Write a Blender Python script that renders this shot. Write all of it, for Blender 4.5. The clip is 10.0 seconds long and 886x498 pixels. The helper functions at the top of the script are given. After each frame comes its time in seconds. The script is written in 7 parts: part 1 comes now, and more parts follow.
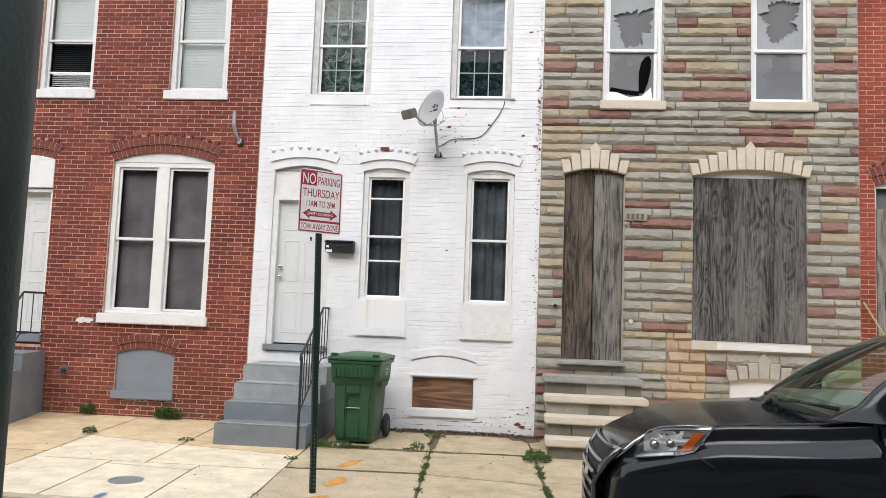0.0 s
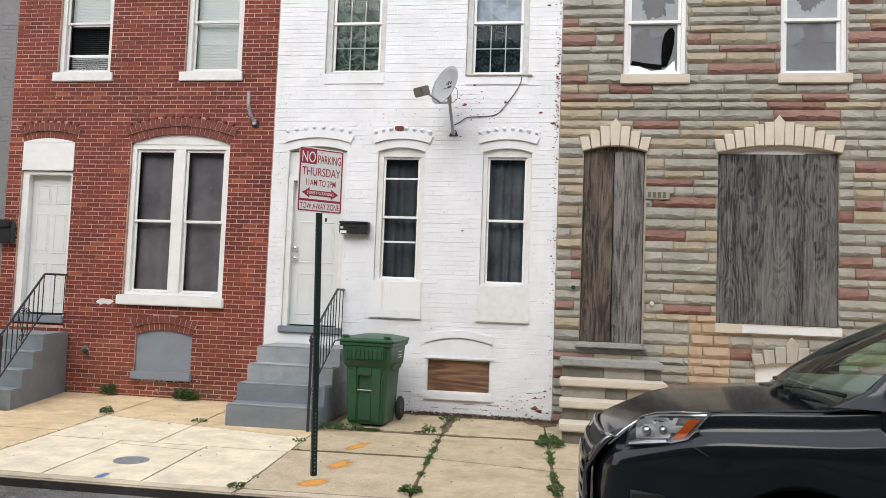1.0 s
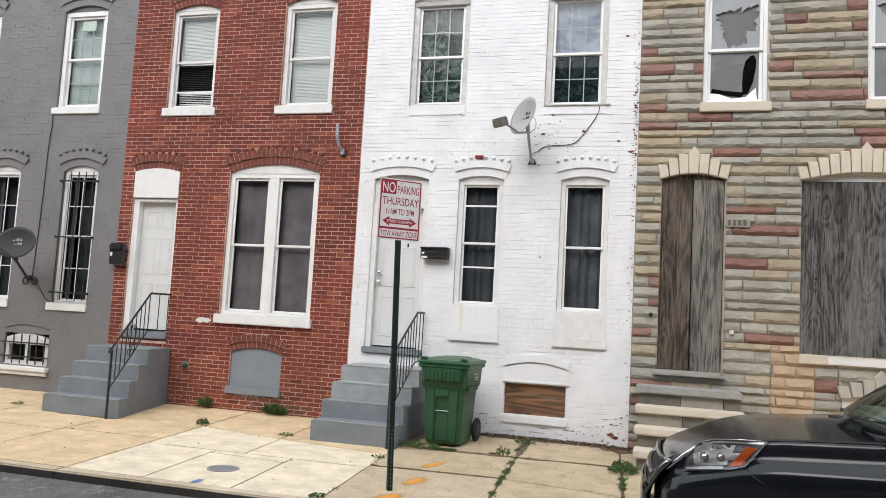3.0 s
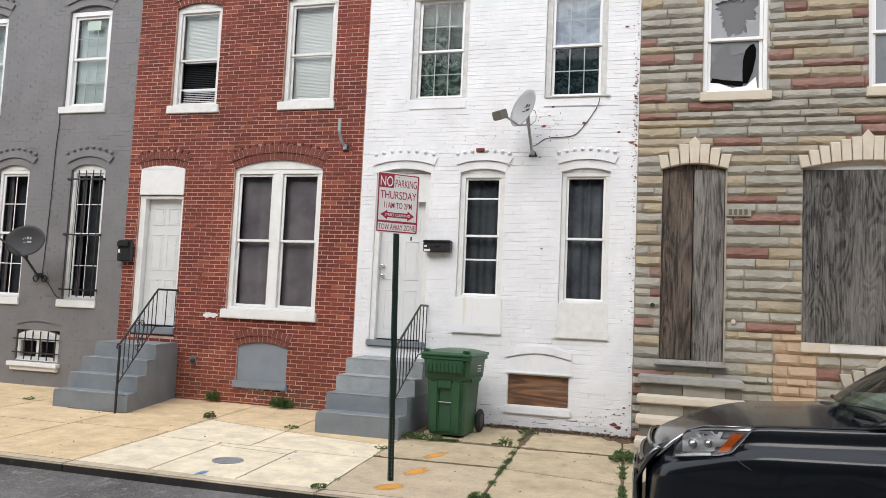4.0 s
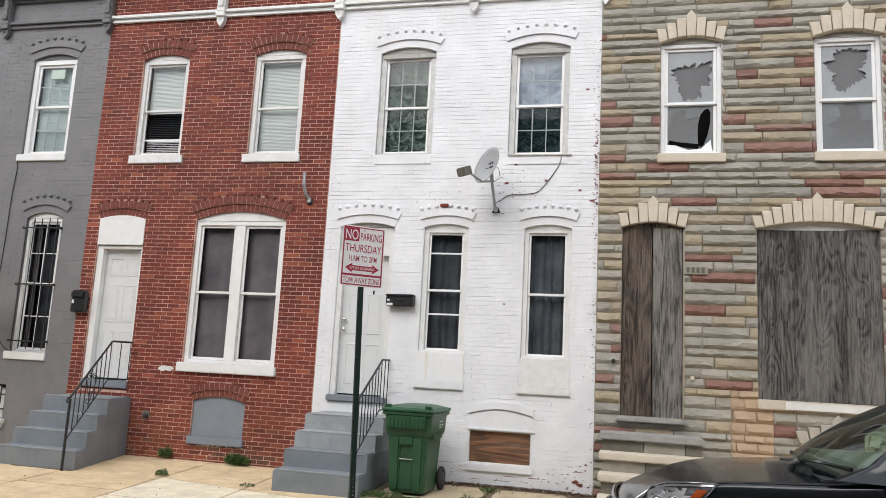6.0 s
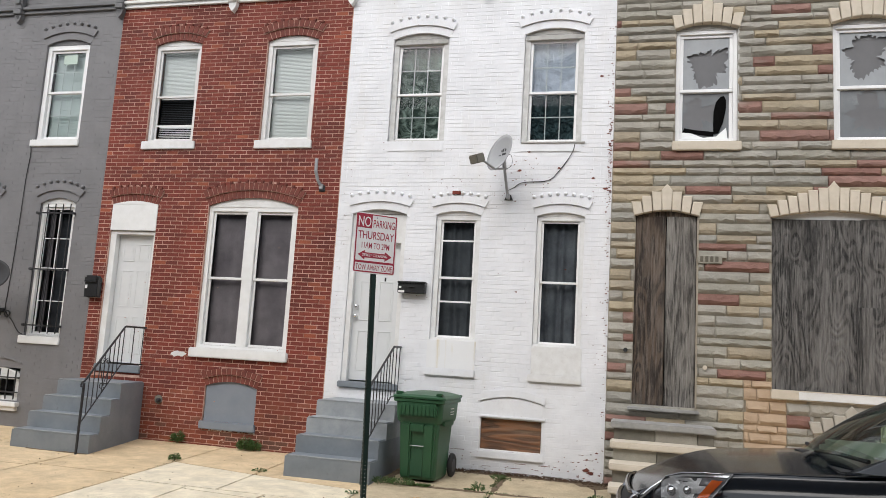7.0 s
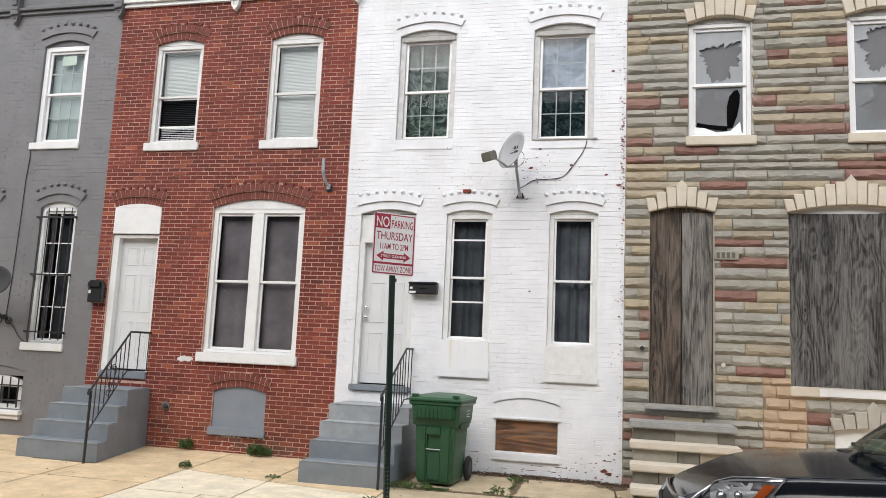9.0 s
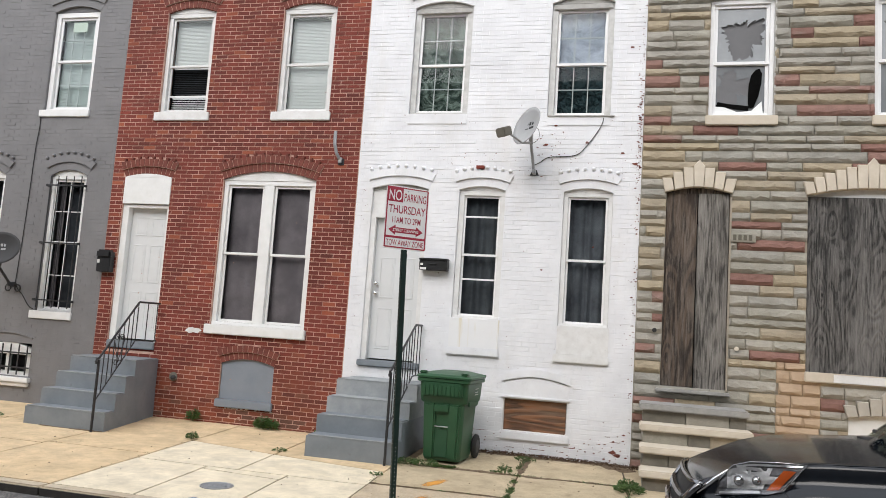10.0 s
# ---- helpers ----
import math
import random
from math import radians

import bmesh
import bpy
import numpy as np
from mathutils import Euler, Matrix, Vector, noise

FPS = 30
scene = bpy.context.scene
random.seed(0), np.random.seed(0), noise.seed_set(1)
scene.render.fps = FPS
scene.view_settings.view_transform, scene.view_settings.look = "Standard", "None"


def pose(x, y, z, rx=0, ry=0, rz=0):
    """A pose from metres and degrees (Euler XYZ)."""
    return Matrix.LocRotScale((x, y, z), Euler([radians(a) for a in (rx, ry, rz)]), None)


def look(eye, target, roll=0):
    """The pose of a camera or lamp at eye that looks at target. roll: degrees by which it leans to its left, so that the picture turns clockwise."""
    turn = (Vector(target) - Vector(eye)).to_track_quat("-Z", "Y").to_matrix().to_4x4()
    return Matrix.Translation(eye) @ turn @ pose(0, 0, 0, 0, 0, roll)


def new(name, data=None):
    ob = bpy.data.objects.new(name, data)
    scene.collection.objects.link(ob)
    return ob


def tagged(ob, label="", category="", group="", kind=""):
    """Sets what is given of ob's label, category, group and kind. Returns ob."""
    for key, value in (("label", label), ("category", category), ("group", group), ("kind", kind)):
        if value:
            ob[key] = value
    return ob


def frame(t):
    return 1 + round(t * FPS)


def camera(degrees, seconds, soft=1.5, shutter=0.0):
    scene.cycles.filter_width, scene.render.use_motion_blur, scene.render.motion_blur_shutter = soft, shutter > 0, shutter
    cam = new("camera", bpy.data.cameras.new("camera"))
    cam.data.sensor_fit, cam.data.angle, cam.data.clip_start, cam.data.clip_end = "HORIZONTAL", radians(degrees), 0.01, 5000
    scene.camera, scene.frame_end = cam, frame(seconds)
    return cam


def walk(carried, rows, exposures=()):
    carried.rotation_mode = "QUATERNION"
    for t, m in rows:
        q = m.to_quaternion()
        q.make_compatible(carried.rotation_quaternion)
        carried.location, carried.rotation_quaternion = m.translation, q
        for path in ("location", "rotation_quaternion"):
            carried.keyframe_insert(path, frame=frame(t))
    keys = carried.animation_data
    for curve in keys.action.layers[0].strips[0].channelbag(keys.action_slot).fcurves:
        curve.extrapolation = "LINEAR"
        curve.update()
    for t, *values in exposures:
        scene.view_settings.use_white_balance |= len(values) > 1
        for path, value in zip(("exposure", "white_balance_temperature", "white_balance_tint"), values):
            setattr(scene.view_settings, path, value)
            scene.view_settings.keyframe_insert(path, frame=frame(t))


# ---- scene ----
cam = camera(60.8, 10.0, 0.5)
PATH = [
    (0.0, 0.000, 0.000, 1.720, 94.96, -2.11, 5.12),
    (0.5, 0.152, 0.194, 1.707, 95.60, -1.82, 3.01),
    (1.0, 0.352, 0.246, 1.714, 93.57, -2.14, 8.30),
    (1.5, 0.366, 0.162, 1.705, 93.02, -2.80, 9.22),
    (2.0, 0.356, 0.085, 1.723, 93.26, -3.51, 11.25),
    (2.5, 0.443, 0.018, 1.742, 94.85, -3.16, 12.82),
    (2.7, 0.489, -0.005, 1.728, 95.20, -3.21, 13.69),
    (3.8, 0.701, -0.065, 1.732, 94.37, -2.88, 16.76),
    (4.0, 0.715, -0.063, 1.723, 94.49, -2.57, 15.94),
    (4.5, 0.709, -0.060, 1.735, 95.18, -2.42, 13.91),
    (5.0, 0.697, -0.046, 1.732, 96.00, -1.93, 14.78),
    (5.5, 0.712, -0.056, 1.735, 96.75, -2.38, 13.51),
    (5.7, 0.704, -0.086, 1.710, 97.65, -2.72, 13.05),
    (6.8, 0.622, -0.106, 1.709, 99.90, -3.16, 12.72),
    (7.0, 0.642, -0.080, 1.717, 97.78, -3.39, 13.55),
    (7.5, 0.489, -0.032, 1.726, 96.06, -3.32, 14.08),
    (8.0, 0.344, 0.005, 1.724, 95.97, -2.16, 12.48),
    (8.5, 0.322, 0.015, 1.742, 97.00, -2.12, 12.80),
    (9.0, 0.329, 0.021, 1.735, 97.73, -2.55, 13.08),
    (9.5, 0.318, 0.032, 1.730, 96.92, -2.96, 12.94),
    (10.0, 0.259, 0.143, 1.713, 96.10, -3.84, 13.58),
]
walk(cam, [(t, pose(x, y, z, rx, ry, rz)) for t, x, y, z, rx, ry, rz in PATH], [(0.0, 0.13), (0.5, 0.08), (1.0, 0.06), (2.0, 0.06), (4.0, 0.05), (5.5, 0.01), (6.8, -0.1), (7.0, -0.09), (7.5, 0.0), (8.0, 0.01), (9.0, 0.05), (10.0, 0.01)])

# ---- light: bright overcast day ----
world = bpy.data.worlds.new("overcast_sky")
scene.world = world
world.use_nodes = True
wn, wl = world.node_tree.nodes, world.node_tree.links
sky = wn.new("ShaderNodeTexSky")
sky.sky_type, sky.sun_disc = "NISHITA", False
sky.sun_elevation, sky.sun_rotation = radians(43), radians(195)
sky.air_density, sky.dust_density = 1.0, 4.0
veil = wn.new("ShaderNodeMixRGB")
veil.inputs[0].default_value = 0.8
veil.inputs[2].default_value = (8.3, 8.7, 9.35, 1)
wl.new(sky.outputs[0], veil.inputs[1])
wl.new(veil.outputs[0], wn["Background"].inputs[0])
wn["Background"].inputs[1].default_value = 0.2
sun = new("sun", bpy.data.lights.new("sun", "SUN"))
sun.data.energy, sun.data.angle, sun.data.color = 1.75, radians(45), (1.0, 0.97, 0.94)
sun.matrix_world = look((-6, -12, 21.5), (0, 10, 0))


# ---- materials ----
def rgb(c):
    return (c[0], c[1], c[2], 1.0)


class Mat:
    """A node material put together step by step."""

    def __init__(self, name, rough=0.8, metal=0.0, spec=0.5):
        self.m = bpy.data.materials.new(name)
        self.m.use_nodes = True
        self.n, self.l = self.m.node_tree.nodes, self.m.node_tree.links
        self.b = self.n["Principled BSDF"]
        self.b.inputs["Roughness"].default_value = rough
        self.b.inputs["Metallic"].default_value = metal
        self.b.inputs["Specular IOR Level"].default_value = spec
        tc = self.n.new("ShaderNodeTexCoord")
        geo = self.n.new("ShaderNodeNewGeometry")
        self.obj, self.pos, self.island = tc.outputs["Object"], geo.outputs["Position"], geo.outputs["Random Per Island"]
        self.orand = self.n.new("ShaderNodeObjectInfo").outputs["Random"]

    def scaled(self, v, s):
        k = self.n.new("ShaderNodeMapping")
        k.inputs["Scale"].default_value = s
        self.l.new(v, k.inputs["Vector"])
        return k.outputs[0]

    def noise(self, scale, detail=4, rough=0.6, vec=None, dist=0.0):
        k = self.n.new("ShaderNodeTexNoise")
        k.inputs["Scale"].default_value, k.inputs["Detail"].default_value = scale, detail
        k.inputs["Roughness"].default_value, k.inputs["Distortion"].default_value = rough, dist
        self.l.new(vec or self.pos, k.inputs["Vector"])
        return k.outputs[0]

    def voronoi(self, scale, vec=None, feature="F1"):
        k = self.n.new("ShaderNodeTexVoronoi")
        k.feature = feature
        k.inputs["Scale"].default_value = scale
        self.l.new(vec or self.pos, k.inputs["Vector"])
        return k.outputs[0]

    def low(self, z0, z1):
        """1 at the height z0, falling to 0 at z1: where splashed rain has taken the old finish."""
        sp, mr = self.n.new("ShaderNodeSeparateXYZ"), self.n.new("ShaderNodeMapRange")
        self.l.new(self.pos, sp.inputs[0])
        self.l.new(sp.outputs[2], mr.inputs[0])
        for i, v in enumerate((z0, z1, 1.0, 0.0)):
            mr.inputs[i + 1].default_value = v
        return mr.outputs[0]

    def ramp(self, v, stops, constant=False):
        k = self.n.new("ShaderNodeValToRGB")
        if constant:
            k.color_ramp.interpolation = "CONSTANT"
        e = k.color_ramp.elements
        while len(e) < len(stops):
            e.new(0.5)
        for el, (p, c) in zip(e, stops):
            el.position, el.color = p, (rgb(c) if isinstance(c, tuple) else (c, c, c, 1))
        self.l.new(v, k.inputs[0])
        return k.outputs[0]

    def mix(self, fac, a, b, mode="MIX"):
        k = self.n.new("ShaderNodeMixRGB")
        k.blend_type = mode
        for i, v in ((0, fac), (1, a), (2, b)):
            if isinstance(v, (int, float)):
                k.inputs[i].default_value = v if i == 0 else (v, v, v, 1)
            elif isinstance(v, tuple):
                k.inputs[i].default_value = rgb(v)
            else:
                self.l.new(v, k.inputs[i])
        return k.outputs[0]

    def color(self, v):
        if isinstance(v, tuple):
            self.b.inputs["Base Color"].default_value = rgb(v)
        else:
            self.l.new(v, self.b.inputs["Base Color"])
        return self

    def rough(self, v):
        self.l.new(v, self.b.inputs["Roughness"])
        return self

    def bump(self, v, strength=0.3, dist=0.01):
        k = self.n.new("ShaderNodeBump")
        k.inputs["Strength"].default_value, k.inputs["Distance"].default_value = strength, dist
        self.l.new(v, k.inputs["Height"])
        self.l.new(k.outputs[0], self.b.inputs["Normal"])
        return self


def brick_mat(name, single, fresh=0.0):
    k = Mat(name, 0.85)
    r = k.orand if single else k.island
    base = k.ramp(r, [(0.0, (0.118, 0.022, 0.014)), (0.3, (0.182, 0.031, 0.0185)), (0.6, (0.15, 0.027, 0.0165)), (0.9, (0.2, 0.038, 0.022)), (0.985, (0.29, 0.075, 0.036))])
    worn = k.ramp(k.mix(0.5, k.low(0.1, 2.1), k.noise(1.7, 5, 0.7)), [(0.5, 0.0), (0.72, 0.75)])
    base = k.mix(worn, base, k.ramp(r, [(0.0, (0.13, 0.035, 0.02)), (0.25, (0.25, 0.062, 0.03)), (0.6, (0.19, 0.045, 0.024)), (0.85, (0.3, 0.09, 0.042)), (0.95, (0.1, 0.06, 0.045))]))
    base = k.mix(fresh, base, (0.4, 0.075, 0.035))
    grain = k.ramp(k.noise(60, 6, 0.7), [(0.3, 0.72), (0.7, 1.2)])
    big = k.ramp(k.noise(0.9, 4), [(0.35, 0.8), (0.65, 1.2)])
    c = k.mix(1.0, k.mix(1.0, base, grain, "MULTIPLY"), big, "MULTIPLY")
    pale = k.ramp(k.noise(7, 5, 0.75), [(0.6, 0.0), (0.76, 0.6)])
    k.color(k.mix(pale, c, (0.36, 0.18, 0.14))).bump(k.noise(90, 5), 0.5, 0.004)
    return k.m


def mortar_mat():
    k = Mat("pink_mortar", 0.95)
    c = k.mix(k.ramp(k.noise(9, 6, 0.7), [(0.3, 0.0), (0.7, 1.0)]), (0.42, 0.245, 0.19), (0.64, 0.45, 0.37))
    wash = k.ramp(k.noise(2.3, 6, 0.75), [(0.46, 0.0), (0.68, 0.8)])
    k.color(k.mix(wash, c, (0.19, 0.07, 0.048))).bump(k.noise(90, 4), 0.5, 0.003)
    return k.m


def painted_brick_mat(name, lo, hi, chip, chip_at, streak=(0.6, 0.55, 0.47)):
    k = Mat(name, 0.55)
    base = k.mix(k.ramp(k.noise(2.2, 5), [(0.3, 0.0), (0.7, 1.0)]), lo, hi)
    stain = k.ramp(k.noise(1.1, 5, 0.65, k.scaled(k.pos, (1.6, 1.6, 0.5))), [(0.52, 0.0), (0.8, 0.3)])
    c = k.mix(stain, base, streak)
    spots = k.ramp(k.noise(26, 3, 0.5), [(chip_at, 0.0), (chip_at + 0.02, 1.0)], True)
    grime = k.ramp(k.noise(11, 7, 0.75), [(0.56, 0.0), (0.74, 0.3)])
    c = k.mix(grime, c, tuple(0.72 * q for q in lo))
    zone = k.ramp(k.noise(1.3, 3, 0.6), [(0.5, 0.0), (0.6, 1.0)])
    k.color(k.mix(k.mix(1.0, spots, zone, "MULTIPLY"), c, chip)).bump(k.noise(45, 5), 0.45, 0.004)
    return k.m


def plain_mat(name, lo, hi, rough=0.6, scale=6.0, bump=0.2, metal=0.0, dirt=None, dist=0.003):
    k = Mat(name, rough, metal)
    c = k.mix(k.ramp(k.noise(scale, 6, 0.65), [(0.3, 0.0), (0.7, 1.0)]), lo, hi)
    if dirt:
        c = k.mix(k.ramp(k.noise(scale * 2.7, 6, 0.75), [(0.6, 0.0), (0.8, 0.65)]), c, dirt)
    k.color(c).bump(k.noise(scale * 12, 4), bump, dist)
    return k.m


def wood_mat(name, dark, mid, pale, grow=(2.6, 2.6, 0.42), lines=9.0, knots=0.9, rough=0.88, streak=0.8):
    """Weathered board: growth lines as level lines of a slow field that knots push aside, with fibres, cracks and blotches along the grain."""
    k = Mat(name, rough)
    sh = k.n.new("ShaderNodeVectorMath")
    sh.operation = "MULTIPLY_ADD"
    k.l.new(k.orand, sh.inputs[0])
    sh.inputs[1].default_value = (3.0, 0.0, 17.0)
    k.l.new(k.pos, sh.inputs[2])
    p = sh.outputs[0]
    across = grow[0] < grow[2]

    def stretched(a, b):
        return k.scaled(p, (b, a, a) if across else (a, a, b))

    def calc(op, a, b):
        q = k.n.new("ShaderNodeMath")
        q.operation = op
        for n, v in ((0, a), (1, b)):
            if isinstance(v, (int, float)):
                q.inputs[n].default_value = v
            else:
                k.l.new(v, q.inputs[n])
        return q.outputs[0]

    field = k.noise(1.0, 2.2, 0.42, k.scaled(p, grow))
    knot = k.voronoi(knots, stretched(2.3, 0.95))
    push = k.ramp(knot, [(0.0, 1.0), (0.1, 0.55), (0.36, 0.0)])
    ring = calc("SINE", calc("MULTIPLY", calc("ADD", field, calc("MULTIPLY", push, 0.15)), lines * 6.283), 0.0)
    fibre = k.noise(6, 8, 0.75, stretched(9, 0.5))
    ring = calc("ADD", calc("MULTIPLY", ring, 0.7), calc("MULTIPLY", fibre, 0.8))
    c = k.mix(k.ramp(ring, [(0.0, 0.9), (0.4, 0.3), (0.75, 0.0)]), mid, dark)
    c = k.mix(k.ramp(fibre, [(0.45, 0.0), (0.66, streak)]), c, pale)
    wash = k.noise(1.6, 6, 0.65, stretched(2.6, 0.45))
    c = k.mix(k.ramp(wash, [(0.5, 0.0), (0.66, 0.55)]), c, pale)
    c = k.mix(k.ramp(wash, [(0.33, 0.75), (0.45, 0.0)]), c, dark)
    c = k.mix(k.ramp(knot, [(0.025, 0.95), (0.06, 0.0)]), c, dark)
    crack = k.ramp(k.noise(9, 2, 0.5, stretched(5, 0.14)), [(0.27, 0.12), (0.33, 1.0)])
    k.color(k.mix(1.0, c, crack, "MULTIPLY")).bump(ring, 0.7, 0.006)
    return k.m


def stone_mat(name, single):
    k = Mat(name, 0.82)
    r = k.orand if single else k.island
    base = k.ramp(r, [(0.0, (0.292, 0.273, 0.234)), (0.2, (0.269, 0.256, 0.221)), (0.38, (0.311, 0.290, 0.246)), (0.56, (0.282, 0.265, 0.219)),
                      (0.68, (0.322, 0.267, 0.183)), (0.78, (0.311, 0.262, 0.188)), (0.865, (0.204, 0.106, 0.084)), (0.93, (0.230, 0.129, 0.104))], True)
    m = k.ramp(k.noise(3.0, 5, 0.65), [(0.3, 0.8), (0.7, 1.2)])
    gr = k.ramp(k.noise(70, 4, 0.7), [(0.3, 0.88), (0.7, 1.12)])
    c = k.mix(1.0, k.mix(1.0, base, m, "MULTIPLY"), gr, "MULTIPLY")
    wash = k.ramp(k.noise(1.9, 4, 0.6, k.scaled(k.pos, (0.7, 1, 2.2))), [(0.55, 0.0), (0.72, 0.5)])
    c = k.mix(wash, c, (0.285, 0.262, 0.215))
    soot = k.ramp(k.noise(5.0, 6, 0.7, k.scaled(k.pos, (0.6, 1, 2.5))), [(0.6, 0.0), (0.77, 0.4)])
    k.color(k.mix(soot, c, (0.15, 0.135, 0.105))).bump(k.noise(16, 6, 0.6), 0.55, 0.012)
    return k.m


def concrete_mat(name, lo, hi, spot, agg=0.0):
    k = Mat(name, 0.9)
    c = k.mix(k.ramp(k.noise(1.3, 6, 0.6), [(0.3, 0.0), (0.7, 1.0)]), lo, hi)
    c = k.mix(k.ramp(k.noise(9, 6, 0.75), [(0.54, 0.0), (0.75, 0.8)]), c, spot)
    c = k.mix(1.0, c, k.ramp(k.noise(3.1, 8, 0.7), [(0.3, 0.74), (0.68, 1.14)]), "MULTIPLY")
    c = k.mix(1.0, c, k.ramp(k.noise(150, 3, 0.6), [(0.3, 0.78), (0.7, 1.16)]), "MULTIPLY")
    if agg:
        peb = k.ramp(k.voronoi(48), [(0.22, 1.0), (0.42, 0.0)])
        c = k.mix(k.mix(1.0, peb, agg, "MULTIPLY"), c, (0.62, 0.53, 0.43))
    dark = k.ramp(k.noise(38, 3, 0.5), [(0.72, 0.0), (0.78, 0.7)])
    k.color(k.mix(dark, c, (0.1, 0.085, 0.06))).bump(k.noise(110, 4), 0.4, 0.003)
    return k.m


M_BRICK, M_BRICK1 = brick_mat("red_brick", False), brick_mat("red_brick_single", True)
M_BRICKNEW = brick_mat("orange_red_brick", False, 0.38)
M_BRICKARCH = plain_mat("brown_arch_brick", (0.11, 0.028, 0.02), (0.2, 0.052, 0.035), 0.85, 9, 0.5)
M_DARKCHROME = plain_mat("dark_chrome", (0.2, 0.2, 0.205), (0.26, 0.26, 0.265), 0.18, 2, 0.0, 1.0)
M_MORTAR = mortar_mat()
M_WHITE = painted_brick_mat("white_painted_brick", (0.7, 0.705, 0.722), (0.81, 0.815, 0.83), (0.23, 0.11, 0.09), 0.70)
M_GRAY = painted_brick_mat("gray_painted_brick", (0.165, 0.162, 0.166), (0.2, 0.196, 0.199), (0.26, 0.24, 0.23), 0.76, (0.1, 0.095, 0.095))
M_STONE, M_STONE1 = stone_mat("formed_stone", False), stone_mat("formed_stone_single", True)
M_BEIGE = plain_mat("bare_beige_stone", (0.37, 0.265, 0.175), (0.44, 0.325, 0.22), 0.85, 5, 0.5, dirt=(0.29, 0.215, 0.15))
M_STONE_JOINT = plain_mat("dark_stone_joint", (0.27, 0.235, 0.185), (0.33, 0.29, 0.23), 0.95, 9)
M_CREAM = plain_mat("cream_cast_stone", (0.52, 0.455, 0.36), (0.61, 0.545, 0.45), 0.85, 5, 0.4, dirt=(0.36, 0.3, 0.22))
M_TRIM = plain_mat("white_trim_paint", (0.70, 0.70, 0.68), (0.78, 0.78, 0.77), 0.5, 5, 0.25, dirt=(0.6, 0.58, 0.54))
M_WORN = plain_mat("worn_white_paint", (0.64, 0.63, 0.61), (0.76, 0.76, 0.75), 0.65, 7, 0.5, dirt=(0.42, 0.4, 0.37))
M_VINYL = plain_mat("white_vinyl", (0.78, 0.78, 0.77), (0.83, 0.83, 0.83), 0.35, 3, 0.05)
M_DOOR = plain_mat("white_door_paint", (0.62, 0.63, 0.63), (0.68, 0.69, 0.69), 0.4, 2.5, 0.05)
M_STEP = plain_mat("gray_step_paint", (0.16, 0.182, 0.204), (0.22, 0.242, 0.262), 0.55, 3.0, 0.5, dirt=(0.085, 0.09, 0.095))
M_STEPPALE = plain_mat("worn_pale_gray_paint", (0.24, 0.26, 0.27), (0.36, 0.375, 0.38), 0.65, 4, 0.5, dirt=(0.2, 0.21, 0.21))
M_PANEL = plain_mat("gray_board_paint", (0.19, 0.215, 0.25), (0.23, 0.255, 0.29), 0.6, 3, 0.2)
M_IRON = plain_mat("black_iron", (0.018, 0.018, 0.019), (0.03, 0.03, 0.032), 0.45, 20, 0.3)
M_POST = plain_mat("dark_green_post_paint", (0.006, 0.018, 0.014), (0.011, 0.025, 0.02), 0.5, 20, 0.2)
M_POST.node_tree.nodes["Principled BSDF"].inputs["Specular IOR Level"].default_value = 0.25
M_WALK = concrete_mat("tan_sidewalk", (0.61, 0.455, 0.268), (0.72, 0.552, 0.347), (0.47, 0.35, 0.21))
M_WALKNEW = concrete_mat("pale_new_concrete", (0.72, 0.625, 0.46), (0.785, 0.69, 0.52), (0.62, 0.535, 0.39))
M_WALKAGG = concrete_mat("pebbled_concrete", (0.44, 0.35, 0.235), (0.54, 0.435, 0.3), (0.33, 0.26, 0.17), 0.6)
M_GRAYSTONE = plain_mat("rough_gray_slab", (0.24, 0.235, 0.22), (0.34, 0.33, 0.31), 0.9, 6, 0.6, dirt=(0.15, 0.145, 0.13))
M_WALKOLD = concrete_mat("old_sidewalk", (0.43, 0.345, 0.222), (0.535, 0.435, 0.29), (0.3, 0.235, 0.15))
M_DIRT = plain_mat("joint_soil", (0.06, 0.045, 0.028), (0.1, 0.075, 0.05), 1.0, 20, 0.8)
M_KERB = concrete_mat("kerb_concrete", (0.5, 0.415, 0.3), (0.6, 0.51, 0.385), (0.33, 0.28, 0.2))
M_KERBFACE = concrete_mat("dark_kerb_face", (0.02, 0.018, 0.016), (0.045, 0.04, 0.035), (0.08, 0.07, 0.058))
M_ROAD = concrete_mat("asphalt", (0.055, 0.053, 0.052), (0.15, 0.145, 0.14), (0.33, 0.32, 0.305), 0.2)
# gray held dark so the car's flank mirrors less light from below
M_WALKNEAR = concrete_mat("gray_sidewalk", (0.17, 0.16, 0.145), (0.24, 0.225, 0.205), (0.12, 0.11, 0.1))
M_WOOD = wood_mat("weathered_gray_wood", (0.026, 0.023, 0.02), (0.13, 0.119, 0.106), (0.29, 0.274, 0.25), (3.0, 3.0, 0.4), 12.0, 1.5)
M_WOODBROWN = wood_mat("weathered_brown_wood", (0.016, 0.011, 0.008), (0.078, 0.054, 0.038), (0.185, 0.155, 0.13), (3.0, 3.0, 0.4), 12.0, 1.5)
M_WOODDARK = wood_mat("dark_weathered_plywood", (0.009, 0.0085, 0.008), (0.07, 0.0655, 0.061), (0.205, 0.196, 0.186), (2.3, 2.3, 0.6), 19.0, 1.6)
M_PLY = wood_mat("brown_plywood", (0.085, 0.04, 0.02), (0.235, 0.1, 0.042), (0.2, 0.145, 0.1), (0.6, 3.0, 4.0), 7.0, 0.9, 0.7, 0.5)
